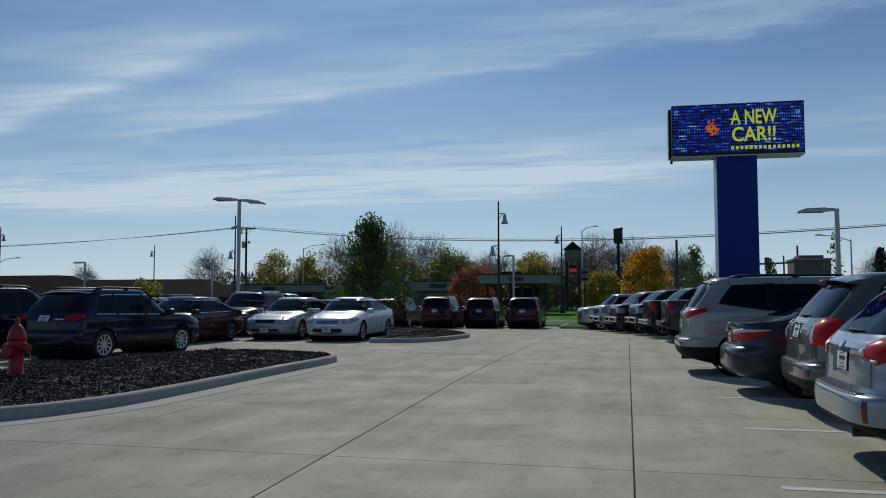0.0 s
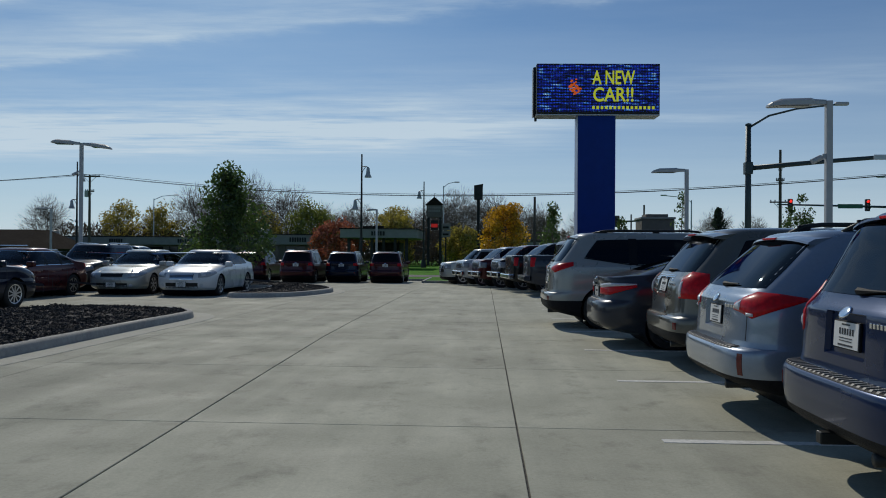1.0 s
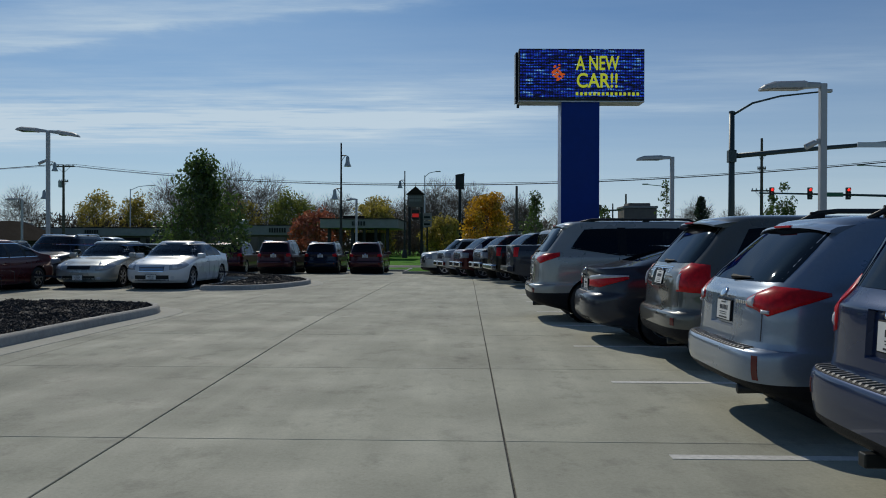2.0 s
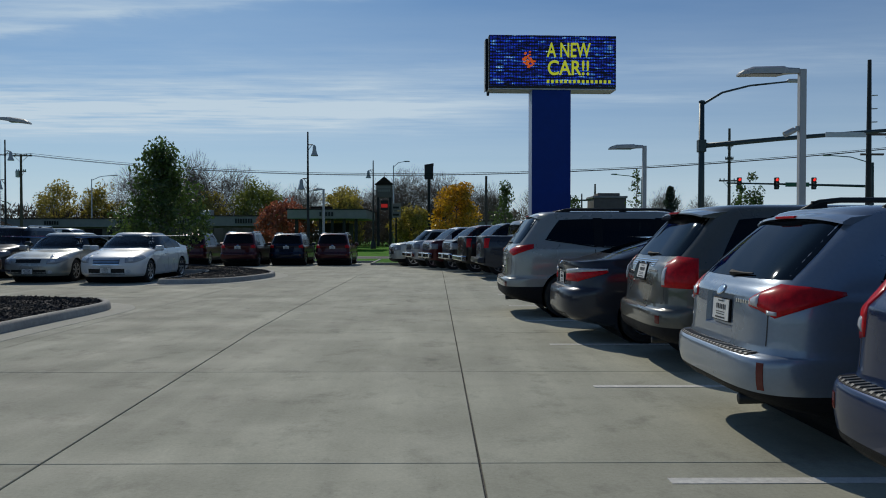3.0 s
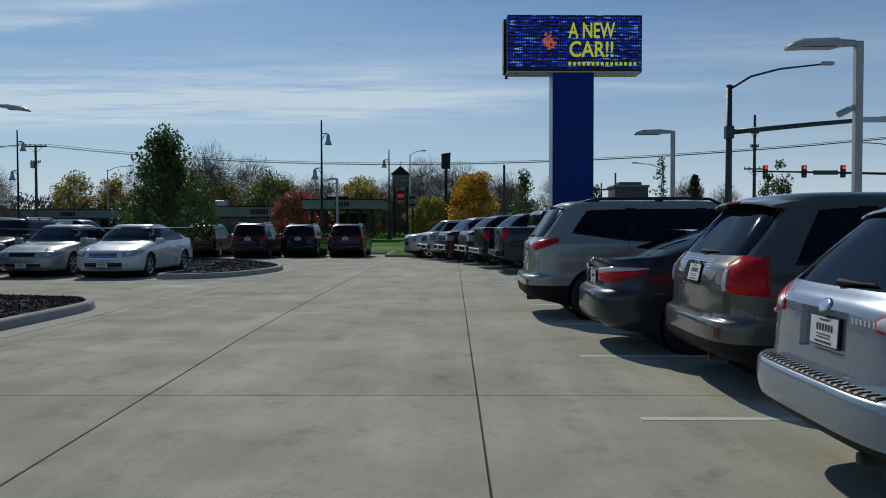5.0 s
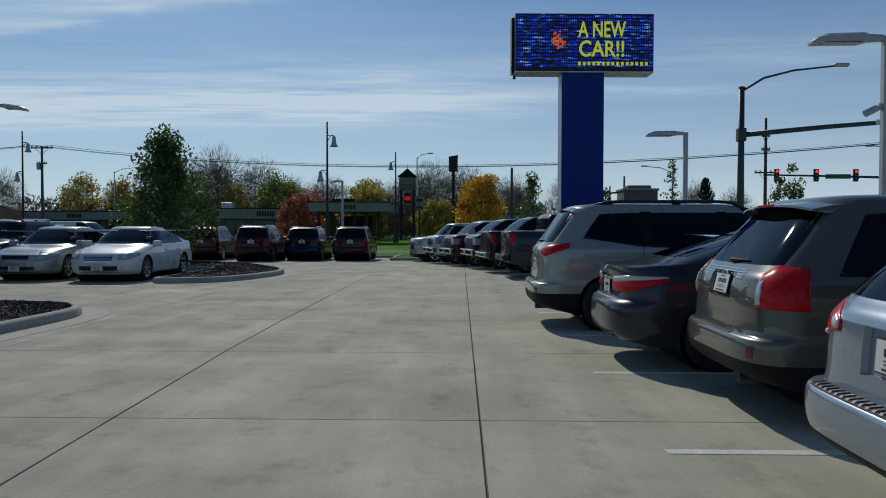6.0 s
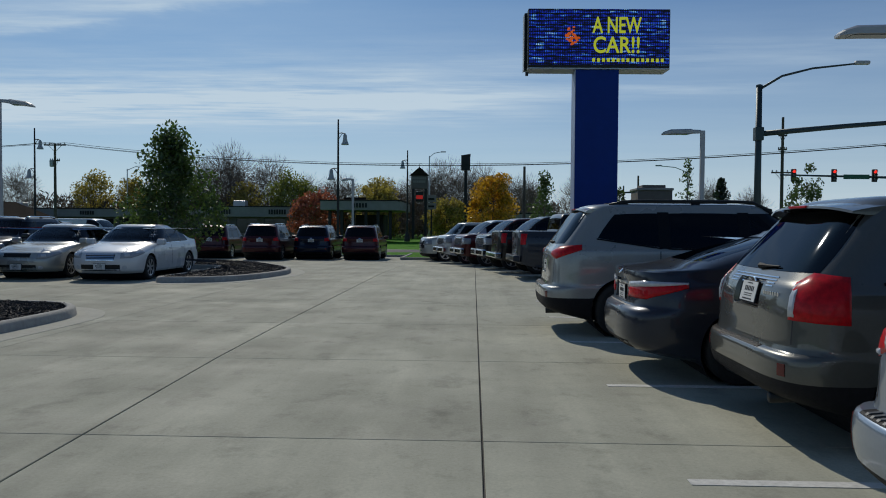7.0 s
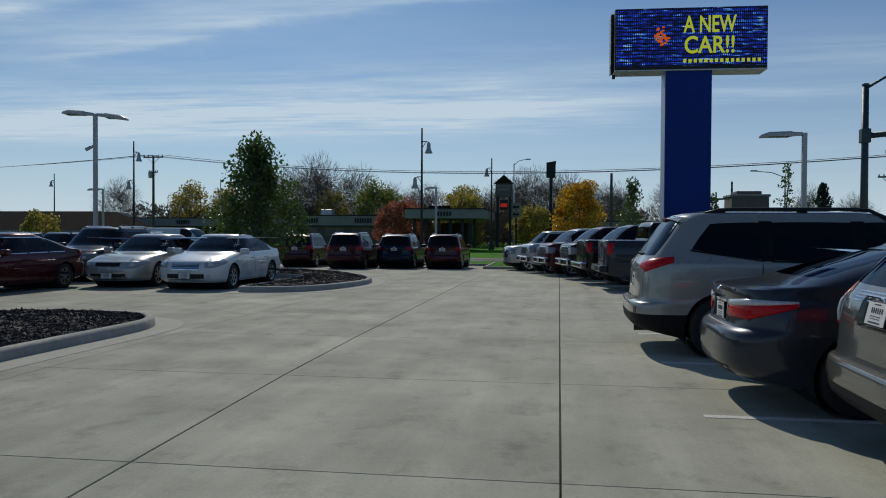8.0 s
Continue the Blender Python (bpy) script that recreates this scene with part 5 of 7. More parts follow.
suv("car", "mineral grey crossover car with large red tail lights", pose(1.87, 11.25, 0), GREY_GREEN, L=4.68, W=1.93, H=1.69, bump=0.64, base=(0.17, 1.13), roof=0.60, plate_z=0.99, belt=(1.10, 1.02), dent=(0.25, 0, 0.90, 1.08, 0.03), clad=0.47, shelf=0.022,
    lamp=[("end", 0.70, 0.86, 1.10), ("end", 0.88, 0.86, 1.17), ("side", 0.40, 0.85, 1.15)], lamp_inner=[("reversing_light", CLEAR_LENS, [("end", 0.700, 0.88, 1.08), ("end", 0.765, 0.88, 1.11)])], chrome_bar=True, spoil=0.20, R=0.36, axles=(0.95, 3.78))
sedan("car", "dark graphite saloon car with chrome tail strip", pose(1.36, 13.55, 0), GRAPHITE, L=4.86, W=1.85, H=1.46, chrome_tail=True, lamp=[("end", 0.36, 0.78, 0.88), ("end", 0.80, 0.78, 0.91), ("side", 0.56, 0.90, 0.94)], deck=1.05)
suv("car", "silver seven-seat crossover car with dark windows", pose(0.86, 16.72, 0), CHAMPAGNE, L=5.2, W=1.99, H=1.79, bump=0.66, base=(0.18, 1.20), roof=0.58, ws=(3.1, 4.0), belt=(1.20, 1.08), hood=1.12, nose=0.9,
    lamp=[("end", 0.62, 1.09, 1.13), ("end", 0.86, 1.03, 1.20), ("side", 0.50, 1.16, 1.23)], rails=(BLACKMETAL, 0.9, 3.2, 0.05), quarter_cut=0.10, sides=[(0.70, 1.55), (1.63, 2.60), (2.68, 3.62)], R=0.37, axles=(1.05, 4.07), plate_z=0.92, clad=0.52, dent=(0.25, 0, 0.83, 1.03, 0.03))

# trucks further along, on the slanting end of the row
TRUCKS = "pickup trucks along the row"
pickup("pickup_truck", "dark grey pickup truck with body-colour tailgate", pose(1.10, 27.9, 0, 0, 0, 4), GRAPHITE, group=TRUCKS, chrome=False)
pickup("pickup_truck", "black pickup truck with chrome rear bumper", pose(0.61, 30.78, fall(30.78), 0, 0, 8), BLACK, group=TRUCKS)


def nose_in(x, y, turn, length):
    """The pose of a car whose front middle stands at x, y and that faces the lane."""
    m = pose(x, y, fall(y), 0, 0, 180 + turn)
    return m @ Matrix.Translation((-length, 0, 0))


pickup("pickup_truck", "black pickup truck with chrome grille", nose_in(0.02, 33.84, 12, 5.97), BLACK, group=TRUCKS)
pickup("pickup_truck", "dark red pickup truck with chrome grille", nose_in(-0.82, 36.93, 14, 5.97), RED, group=TRUCKS)
pickup("pickup_truck", "silver pickup truck with chrome grille", nose_in(-1.66, 40.06, 15, 5.97), SILVER, group=TRUCKS)
suv("car", "silver full-size sport utility car with chrome grille", nose_in(-2.61, 43.37, 16, 5.1), SAGE, L=5.1, W=2.0, H=1.88, hood=1.28, nose=1.1, belt=(1.2, 1.16), R=0.39, axles=(1.1, 4.1), ws=(3.2, 3.9), sides=[(0.6, 1.3), (1.4, 2.3), (2.4, 3.5)], base=(0.2, 1.2), roof=0.45,
    front={"grille": (0.45, 0.80, 1.02), "lamp": (0.55, 0.80, 1.0, 0.3, 0.82, 1.02)})
suv("car", "black sport utility car parked beyond the kerb end", pose(-0.5, 53, fall(53), 0, 0, 10), BLACK, L=5.1, W=2.0, H=1.9, belt=(1.2, 1.16), R=0.39, axles=(1.1, 4.1), detail=0)

# far row, tails towards the lane
TAILS = "sport utility cars of the far row"
for x, y, mat, lab, h in ((-13.29, 44.06, MAROON, "dark maroon crossover car with roof rails", 1.68), (-10.18, 42.02, MAROON, "maroon boxy people carrier with roof rails", 1.72), (-8.04, 43.54, NAVY, "navy blue sport utility car with silver roof rails", 1.68), (-5.64, 43.54, MAROON, "dark maroon sport utility car with roof rails", 1.70)):
    suv("car", lab, pose(x, y, fall(y), 0, 0, 90), mat, H=h, base=(0.16, 1.12), roof=0.42, group=TAILS, rails=(CHROME, 0.6, 2.6, 0.04), lamp=[("end", 0.66, 0.92, 1.06), ("side", 0.24, 0.92, 1.10)], detail=0)

# left block, noses towards the lane
sedan("car", "pearl white saloon car with chrome grille", pose(-9.55, 24.9 + 4.84, 0, 0, 0, -90), WHITE, L=4.84, W=1.86, H=1.47, hood=0.96, nose=0.74)
sedan("car", "pale silver saloon car with wide dark grille", pose(-11.9, 25.2 + 4.96, 0, 0, 0, -90), SAGE, L=4.96, W=1.83, H=1.46, front={"frame": BLACKMETAL, "grille": (0.34, 0.60, 0.68), "bars": 2})
sedan("car", "dark red saloon car with alloy wheels", pose(-13.9, 21.4 + 4.86, 0, 0, 0, -93), RED, L=4.86, W=1.83, H=1.47)
suv("car", "dark grey crossover car with silver roof rails", pose(-14.6, 27.2 + 4.6, 0, 0, 0, -90), GRAPHITE, L=4.6, W=1.82, H=1.66, rails=(CHROME, 0.7, 2.6, 0.05))
suv("car", "navy blue estate car with two-tone alloy wheels", pose(-12.65, 15.75, 0, 0, 0, 84), NAVY, L=4.82, W=1.84, H=1.62, bump=0.66, base=(0.20, 1.06), roof=0.70, belt=(1.04, 0.96), spokes=10,
    rails=(BLACKMETAL, 0.9, 3.0, 0.06), lamp=[("end", 0.56, 0.94, 1.00), ("end", 0.80, 0.90, 1.06), ("side", 0.40, 0.98, 1.06)], sides=[(0.75, 1.35), (1.43, 2.3), (2.38, 3.34)], side_mats=(GLASS, GLASS, SCREEN), belt_mat=CHROME)
suv("car", "navy blue crossover car standing with its tail to the lane", pose(-15.3, 15.0, 0, 0, 0, 84), NAVY, L=4.7, rails=(BLACKMETAL, 0.7, 2.7, 0.05))
BEHIND = "cars of the back row"
for x, y, mat, lab in ((-20.6, 42.6, GRAPHITE, "dark grey crossover car with roof rails"), (-23.4, 42.4, BLACK, "black crossover car with roof rails"), (-26.4, 42.8, NAVY, "dark blue crossover car with roof rails"), (-30.5, 42.6, GRAPHITE, "dark grey crossover car with roof rails"), (-17.4, 38.2, SILVER, "silver crossover car with roof rails")):
    suv("car", lab, pose(x, y, fall(y), 0, 0, -90), mat, H=1.66, rails=(CHROME, 0.6, 2.6, 0.04), detail=0, group=BEHIND)

# ---- pylon sign ----


def led_material():
    m = bpy.data.materials.new("led_screen")
    m.use_nodes = True
    n, l = m.node_tree.nodes, m.node_tree.links
    b = n["Principled BSDF"]
    b.inputs["Base Color"].default_value = (0.006, 0.006, 0.008, 1)
    b.inputs["Roughness"].default_value = 0.7
    co = n.new("ShaderNodeTexCoord")

    def cells(sx, sz, off):
        mp = n.new("ShaderNodeMapping")
        mp.inputs["Scale"].default_value = (sx, 0, sz)
        mp.inputs["Location"].default_value = (off, 0, off)
        l.new(co.outputs["Object"], mp.inputs[0])
        fl = n.new("ShaderNodeVectorMath")
        fl.operation = "FLOOR"
        l.new(mp.outputs[0], fl.inputs[0])
        w = n.new("ShaderNodeTexWhiteNoise")
        l.new(fl.outputs[0], w.inputs[0])
        return w.outputs["Value"]

    mp = n.new("ShaderNodeMapping")
    mp.inputs["Scale"].default_value = (2.2, 0, 7.5)
    l.new(co.outputs["Object"], mp.inputs[0])
    ns = n.new("ShaderNodeTexNoise")
    ns.inputs["Scale"].default_value, ns.inputs["Detail"].default_value = 1.7, 3
    l.new(mp.outputs[0], ns.inputs[0])
    mean = n.new("ShaderNodeMath")
    mean.operation = "MULTIPLY_ADD"
    mean.inputs[1].default_value = 0.34
    l.new(cells(3.1, 13.0, 0.3), mean.inputs[0])
    half = n.new("ShaderNodeMath")
    half.operation = "MULTIPLY_ADD"
    half.inputs[1].default_value, half.inputs[2].default_value = 1.25, -0.30
    l.new(ns.outputs[0], half.inputs[0])
    l.new(half.outputs[0], mean.inputs[2])
    ramp = n.new("ShaderNodeValToRGB")
    e = ramp.color_ramp.elements
    e[0].position, e[0].color = 0.30, (0.0, 0.002, 0.02, 1)
    e[1].position, e[1].color = 0.86, (0.45, 0.75, 0.95, 1)
    for p, c in ((0.42, (0.002, 0.01, 0.20, 1)), (0.58, (0.008, 0.03, 0.50, 1)), (0.70, (0.03, 0.20, 0.62, 1))):
        x = e.new(p)
        x.color = c
    l.new(mean.outputs[0], ramp.inputs[0])
    # the fine columns and rows of the diode modules
    sep = n.new("ShaderNodeSeparateXYZ")
    l.new(co.outputs["Object"], sep.inputs[0])

    def bars(out, period, duty):
        a = n.new("ShaderNodeMath")
        a.operation = "MULTIPLY"
        a.inputs[1].default_value = 1 / period
        l.new(out, a.inputs[0])
        f = n.new("ShaderNodeMath")
        f.operation = "FRACT"
        l.new(a.outputs[0], f.inputs[0])
        g = n.new("ShaderNodeMath")
        g.operation = "LESS_THAN"
        g.inputs[1].default_value = duty
        l.new(f.outputs[0], g.inputs[0])
        return g.outputs[0]

    k = n.new("ShaderNodeMath")
    k.operation = "MULTIPLY"
    l.new(bars(sep.outputs[0], 0.062, 0.62), k.inputs[0]), l.new(bars(sep.outputs[2], 0.1235, 0.66), k.inputs[1])
    k2 = n.new("ShaderNodeMath")
    k2.operation = "MULTIPLY"
    k2.inputs[1].default_value = 1.7
    l.new(k.outputs[0], k2.inputs[0])
    l.new(ramp.outputs[0], b.inputs["Emission Color"])
    l.new(k2.outputs[0], b.inputs["Emission Strength"])
    return m


def lettering(text, size, mat, parent, m, bold=0.0, width=None, deep=0.006):
    cu = bpy.data.curves.new("lettering", "FONT")
    cu.body, cu.size, cu.extrude, cu.offset = text, size, deep, bold
    cu.align_x, cu.align_y = "LEFT", "BOTTOM_BASELINE"
    ob = new("lettering_curve", cu)
    me = bpy.data.meshes.new_from_object(ob.evaluated_get(bpy.context.evaluated_depsgraph_get()))
    bpy.data.objects.remove(ob)
    if width:
        xs = [v.co.x for v in me.vertices]
        k = width / (max(xs) - min(xs))
        for v in me.vertices:
            v.co.x = (v.co.x - min(xs)) * k
    me.materials.clear()
    me.materials.append(mat)
    return shared("lettering", me, parent, m)


sign = thing("pylon_sign", "blue pylon sign with a lit message screen on top", "pylon sign", pose(1.80, 32.86, 0, 0, 0, 2.0))
SW, SZ0, SZ1 = 4.88, 7.12, 9.03
part("column", box(1.66, 3.16, 0.12, 0.95, 0, 7.0, 0.012), BLUE, sign, "tall square column clad in blue panels")
# pale strip that paints sunlight onto the column's left face
part("column_edge", box(1.645, 1.658, 0.14, 0.93, 0, 6.98), material("sunlit_blue_edge", (0.30, 0.36, 0.50), 0.5, 0.2, 0.05, 4), sign)
cab = part("cabinet", box(-0.02, SW + 0.02, 0.03, 0.42, SZ0 - 0.09, SZ1 + 0.02, 0.015), BLACKMETAL, sign, "black sheet metal cabinet")
part("cabinet_floor", box(-0.03, SW + 0.03, 0.05, 0.95, SZ0 - 0.145, SZ0 - 0.093, 0.01), STEEL, sign)
part("rear_cabinet", box(-0.10, SW - 0.06, 0.55, 0.95, SZ0 - 0.09, SZ1 + 0.0, 0.015), BLACKMETAL, sign)
part("side_plate", box(-0.12, -0.102, 0.50, 0.97, SZ0 - 0.11, SZ1 - 0.05), LAMPGREY, sign)
screen = part("screen", box(0.02, SW - 0.02, 0.0, 0.028, SZ0, SZ1), led_material(), sign, "blue patterned lit screen with yellow letters")
YELLOW = glow("yellow_diodes", (0.72, 0.85, 0.04), 0.85)
ORANGE = glow("orange_diodes", (0.95, 0.16, 0.01), 0.8)
up_m = Matrix.Rotation(radians(90), 4, "X")
for text, x, z, w in (("A NEW", 2.20, SZ0 + 1.10, 1.70), ("CAR!!", 2.24, SZ0 + 0.42, 1.60)):
    lettering(text, 0.78, YELLOW, screen, Matrix.Translation((x, -0.006, z)) @ up_m, 0.012, w)
bm = bmesh.new()
for k in range(15):
    add_box(bm, 2.2 + k * 0.17, 2.2 + k * 0.17 + 0.10, -0.008, -0.001, SZ0 + 0.10, SZ0 + 0.22)
part("small_print", bm, YELLOW, screen)
bm = bmesh.new()
rng = random.Random(2)
for k in range(46):
    a, r = rng.uniform(0, 6.28), 0.27 * math.sqrt(rng.random())
    x, z = 1.52 + r * math.cos(a) * 0.85, SZ0 + 1.0 + r * math.sin(a) * 1.15
    add_box(bm, x - 0.04, x + 0.04, -0.008, -0.001, z - 0.028, z + 0.028)
part("emblem", bm, ORANGE, screen, "blurred orange shape in lit diodes")
part("sensor", box(-0.10, 0.0, 0.1, 0.2, SZ0 - 0.38, SZ0 - 0.24, 0.02), BLACKMETAL, sign)
part("bracket", box(-0.16, -0.12, 0.1, 0.2, SZ0 - 0.05, SZ0 + 0.08, 0.01), BLACKMETAL, sign)

# ---- lamps of the lot ----


def lot_lamp(x, y, h, turn, heads=1, cam_box=False, arm=1.25):
    lab = "grey square lamp post with twin flat lamp heads" if heads == 2 else "grey square lamp post with one flat lamp head"
    t = thing("street_lamp", lab, "street lamp", pose(x, y, 0, 0, 0, turn), "lamps of the car park")
    part("base", lathe([(0.24, 0), (0.24, 0.55), (0.21, 0.6)], 20), KERB, t, "round concrete footing")
    part("pole", box(-0.065, 0.065, -0.065, 0.065, 0.6, h, 0.012), LAMPGREY, t)
    for k in range(heads):
        s = -1 if k == 0 else 1
        bm = bmesh.new()
        a = arm
        tilt = 0.0 if heads == 1 else 0.10
        prof = [(0.06, 0.0, 0.05, 0.05), (0.30, 0.0, 0.07, 0.06), (0.40, 0.0, 0.17, 0.075), (a * 0.8, -0.012, 0.19, 0.07), (a - 0.06, -0.05, 0.16, 0.045), (a, -0.075, 0.10, 0.02)]
        rings = []
        for d, dz, w, th in prof:
            z = h - 0.03 + dz + d * tilt * (1 if k == 0 else -0.9)
            rings.append([bm.verts.new((s * d, yy, zz)) for yy, zz in ((-w, z - th), (w, z - th), (w, z + th * 0.4), (w * 0.6, z + th), (-w * 0.6, z + th), (-w, z + th * 0.4))])
        for r0, r1 in zip(rings, rings[1:]):
            for i in range(6):
                bm.faces.new((r0[i], r0[(i + 1) % 6], r1[(i + 1) % 6], r1[i]))
        bm.faces.new(rings[0]), bm.faces.new(rings[-1])
        bmesh.ops.recalc_face_normals(bm, faces=bm.faces[:])
        head = part("lamp_head", bm, LAMPGREY, t)
        zc = h - 0.11 + 0.6 * tilt * (1 if k == 0 else -0.9)
        part("diffuser", box(min(s * 0.45, s * a * 0.85), max(s * 0.45, s * a * 0.85), -0.13, 0.13, zc - 0.012, zc + 0.01), DARK_LENS, head)
    if cam_box:
        c = part("camera_box", tube([(-0.10, 0, h - 1.18), (-0.16, 0, h - 1.18), (-0.34, 0, h - 1.27)], [0.03, 0.06, 0.06], 10), LAMPGREY, t, "small grey security camera")
        part("stay", box(-0.12, -0.03, -0.03, 0.03, h - 1.20, h - 1.10, 0.005), LAMPGREY, t)
    return t


lot_lamp(7.03, 30.15, 4.50, 0)
lot_lamp(6.86, 18.0, 4.60, 0, 1, True)
lot_lamp(-16.25, 31.6, 5.68, 8, 2, True, 1.15)
lot_lamp(-7.35, 52.5, 4.55, 0, arm=0.7).location.z = -0.24
lot_lamp(-48.9, 64, 4.85, 0)
lot_lamp(-33.6, 60, 4.75, 0)


def bell_lamp(x, y, h, up_side=1, both=True):
    t = thing("street_lamp", "black street lamp post with hanging bell-shaped lanterns", "street lamp", pose(x, y, 0), "bell lamps of the street")
    part("pole", tube([(0, 0, 0), (0, 0, 1.2), (0, 0, h)], [0.13, 0.10, 0.055], 10), BLACKMETAL, t)
    part("base", lathe([(0.28, 0), (0.28, 0.25), (0.20, 0.7), (0.13, 0.9)], 16), BLACKMETAL, t)
    spots = [(up_side, h - 1.30)] + ([(-up_side, h - 3.75)] if both else [])
    for s, z in spots:
        part("arm", tube([(0, 0, z + 0.35), (s * 0.3, 0, z + 0.36), (s * 0.48, 0, z + 0.30)], 0.035, 8), BLACKMETAL, t)
        part("scroll", tube([(0, 0, z - 0.15), (s * 0.12, 0, z + 0.1), (s * 0.3, 0, z + 0.32)], 0.025, 6), BLACKMETAL, t)
        bm = lathe([(0.06, 0.35), (0.10, 0.30), (0.17, 0.22), (0.19, -0.05), (0.24, -0.25), (0.36, -0.45), (0.37, -0.50), (0.30, -0.50)], 18)
        bmesh.ops.scale(bm, vec=(0.74, 0.74, 0.92), verts=bm.verts[:])
        bmesh.ops.translate(bm, vec=(s * 0.48, 0, z), verts=bm.verts[:])
        part("lantern", bm, LAMPGREY, t, "dull grey bell-shaped lantern", True)
    return t


bell_lamp(-9.55, 60, 8.9)
bell_lamp(-6.55, 82, 8.9, -1, False)
bell_lamp(-36.9, 70, 9.5)
bell_lamp(-68.1, 104, 9.5, -1, False)
bell_lamp(-74.9, 82, 10.3)


def cobra_lamp(x, y, h, reach, turn=0):
    t = thing("street_lamp", "grey steel road lamp with a curved arm", "street lamp", pose(x, y, 0, 0, 0, turn), "road lamps of the street")
    part("pole", tube([(0, 0, 0), (0, 0, h)], [0.13, 0.07], 8), STEEL, t)
    part("arm", tube([(0, 0, h - 0.2), (reach * 0.4, 0, h + 0.35), (reach, 0, h + 0.55)], 0.045, 6), STEEL, t)
    part("lamp_head", box(reach - 0.1, reach + 0.6, -0.14, 0.14, h + 0.47, h + 0.62, 0.05), LAMPGREY, t)


cobra_lamp(-50.5, 118, 9.6, 3.2)
cobra_lamp(-6.0, 110, 10.9, 1.6)
cobra_lamp(-88, 96, 6.8, 3.0)
cobra_lamp(24.0, 95, 8.0, -3.5)

# ---- utility poles and wires ----


def utility_pole(x, y, h, arms, box_on=True):
    t = thing("utility_pole", "weathered brown wooden power pole with crossarms", "utility pole", pose(x, y, 0), "power poles")
    part("pole", tube([(0, 0, 0), (0, 0, h)], [0.19, 0.12], 8), WOODPOLE, t)
    for z, w in arms:
        a = part("crossarm", box(-w, w, -0.06, 0.06, z - 0.07, z + 0.07, 0.01), WOODPOLE, t)
        for k in (-0.9, -0.5, 0.5, 0.9):
            part("insulator", lathe([(0.05, z + 0.07), (0.07, z + 0.13), (0.04, z + 0.24)], 8), LAMPGREY, a).location.x = k * w
        for s in (-1, 1):
            part("brace", tube([(s * w * 0.6, 0, z - 0.06), (0, 0, z - 0.75)], 0.025, 6), STEEL, a)
    if box_on:
        part("transformer", lathe([(0.05, 0), (0.22, 0.03), (0.24, 0.7), (0.2, 0.78)], 14), LAMPGREY, t).location = (-0.38, 0, h - 2.6)
    return t


utility_pole(-47.1, 92, 10.5, ((10.35, 1.25), (8.6, 0.55)))
utility_pole(28.7, 80, 11.9, ((6.75, 1.0), (10.2, 0.4), (8.9, 0.4)), False)
t = thing("utility_pole", "tall dark steel pole with short side pegs", "utility pole", pose(25.9, 50, 0), "power poles")
part("pole", tube([(0, 0, 0), (0, 0, 11.95)], [0.20, 0.11], 10), BLACKMETAL, t)
for z in (8.2, 9.0, 9.8):
    part("peg", tube([(0, 0, z), (0.5, 0, z + 0.02)], 0.035, 6), LAMPGREY, t)
part("crossarm", box(-1.3, 1.3, -0.07, 0.07, 7.4, 7.54, 0.01), WOODPOLE, t)
part("crossarm", box(-0.5, 0.9, -0.07, 0.07, 6.2, 6.32, 0.01), WOODPOLE, t)
for x, y, h in ((18.5, 95, 7.4), (4.2, 72, 6.6), (19.8, 120, 7.2), (21.6, 120, 7.6)):
    p = thing("utility_pole", "thin dark distant pole", "utility pole", pose(x, y, 0), "power poles")
    part("pole", tube([(0, 0, 0), (0, 0, h)], [0.16, 0.10], 8), WOODPOLE, p)


def wire(p, q, sag, r=0.022):
    pts = []
    for k in range(25):
        u = k / 24
        v = Vector(p).lerp(Vector(q), u)
        v.z -= sag * 4 * u * (1 - u)
        pts.append(v)
    w = part("power_line", tube(pts, r, 5), BLACKMETAL)
    return tagged(w, "thin dark overhead power line between poles", "power line", group="power lines")


for k, dz in ((-1.1, 0.12), (-0.5, 0.12), (1.1, 0.12)):
    wire((-47.1 + k, 92, 10.5 + dz), (56 + k, 62, 10.6 + k * 0.2), 3.4)
    wire((-140, 96, 10.0 + dz + 0.2 * k), (-47.1 + k, 92, 10.5 + dz), 1.6)

# ---- traffic signals ----
RED_ON = glow("signal_red", (1.0, 0.03, 0.02), 2.2)


def signal_head(parent, m, lit=True):
    b = part("signal_head", box(-0.20, 0.20, -0.12, 0.12, -0.55, 0.55, 0.03, m), BLACKMETAL, parent, "black three-lens traffic signal")
    for k, z in enumerate((0.34, 0.0, -0.34)):
        bm = lathe([(0.13, 0), (0.14, 0.02), (0.08, 0.04)], 14)
        bmesh.ops.transform(bm, matrix=m @ Matrix.Translation((0, -0.12, z)) @ Matrix.Rotation(radians(90), 4, "X"), verts=bm.verts[:])
        part("lens", bm, RED_ON if (k == 0 and lit) else DARK_LENS, b)
        bm = bmesh.new()
        ring = [[bm.verts.new(m @ Vector((0.15 * math.cos(a), yy, z + 0.15 * math.sin(a)))) for a in [math.pi * i / 8 for i in range(9)]] for yy in (-0.12, -0.32)]
        for i in range(8):
            bm.faces.new((ring[0][i], ring[0][i + 1], ring[1][i + 1], ring[1][i]))
        part("visor", bm, BLACKMETAL, b)


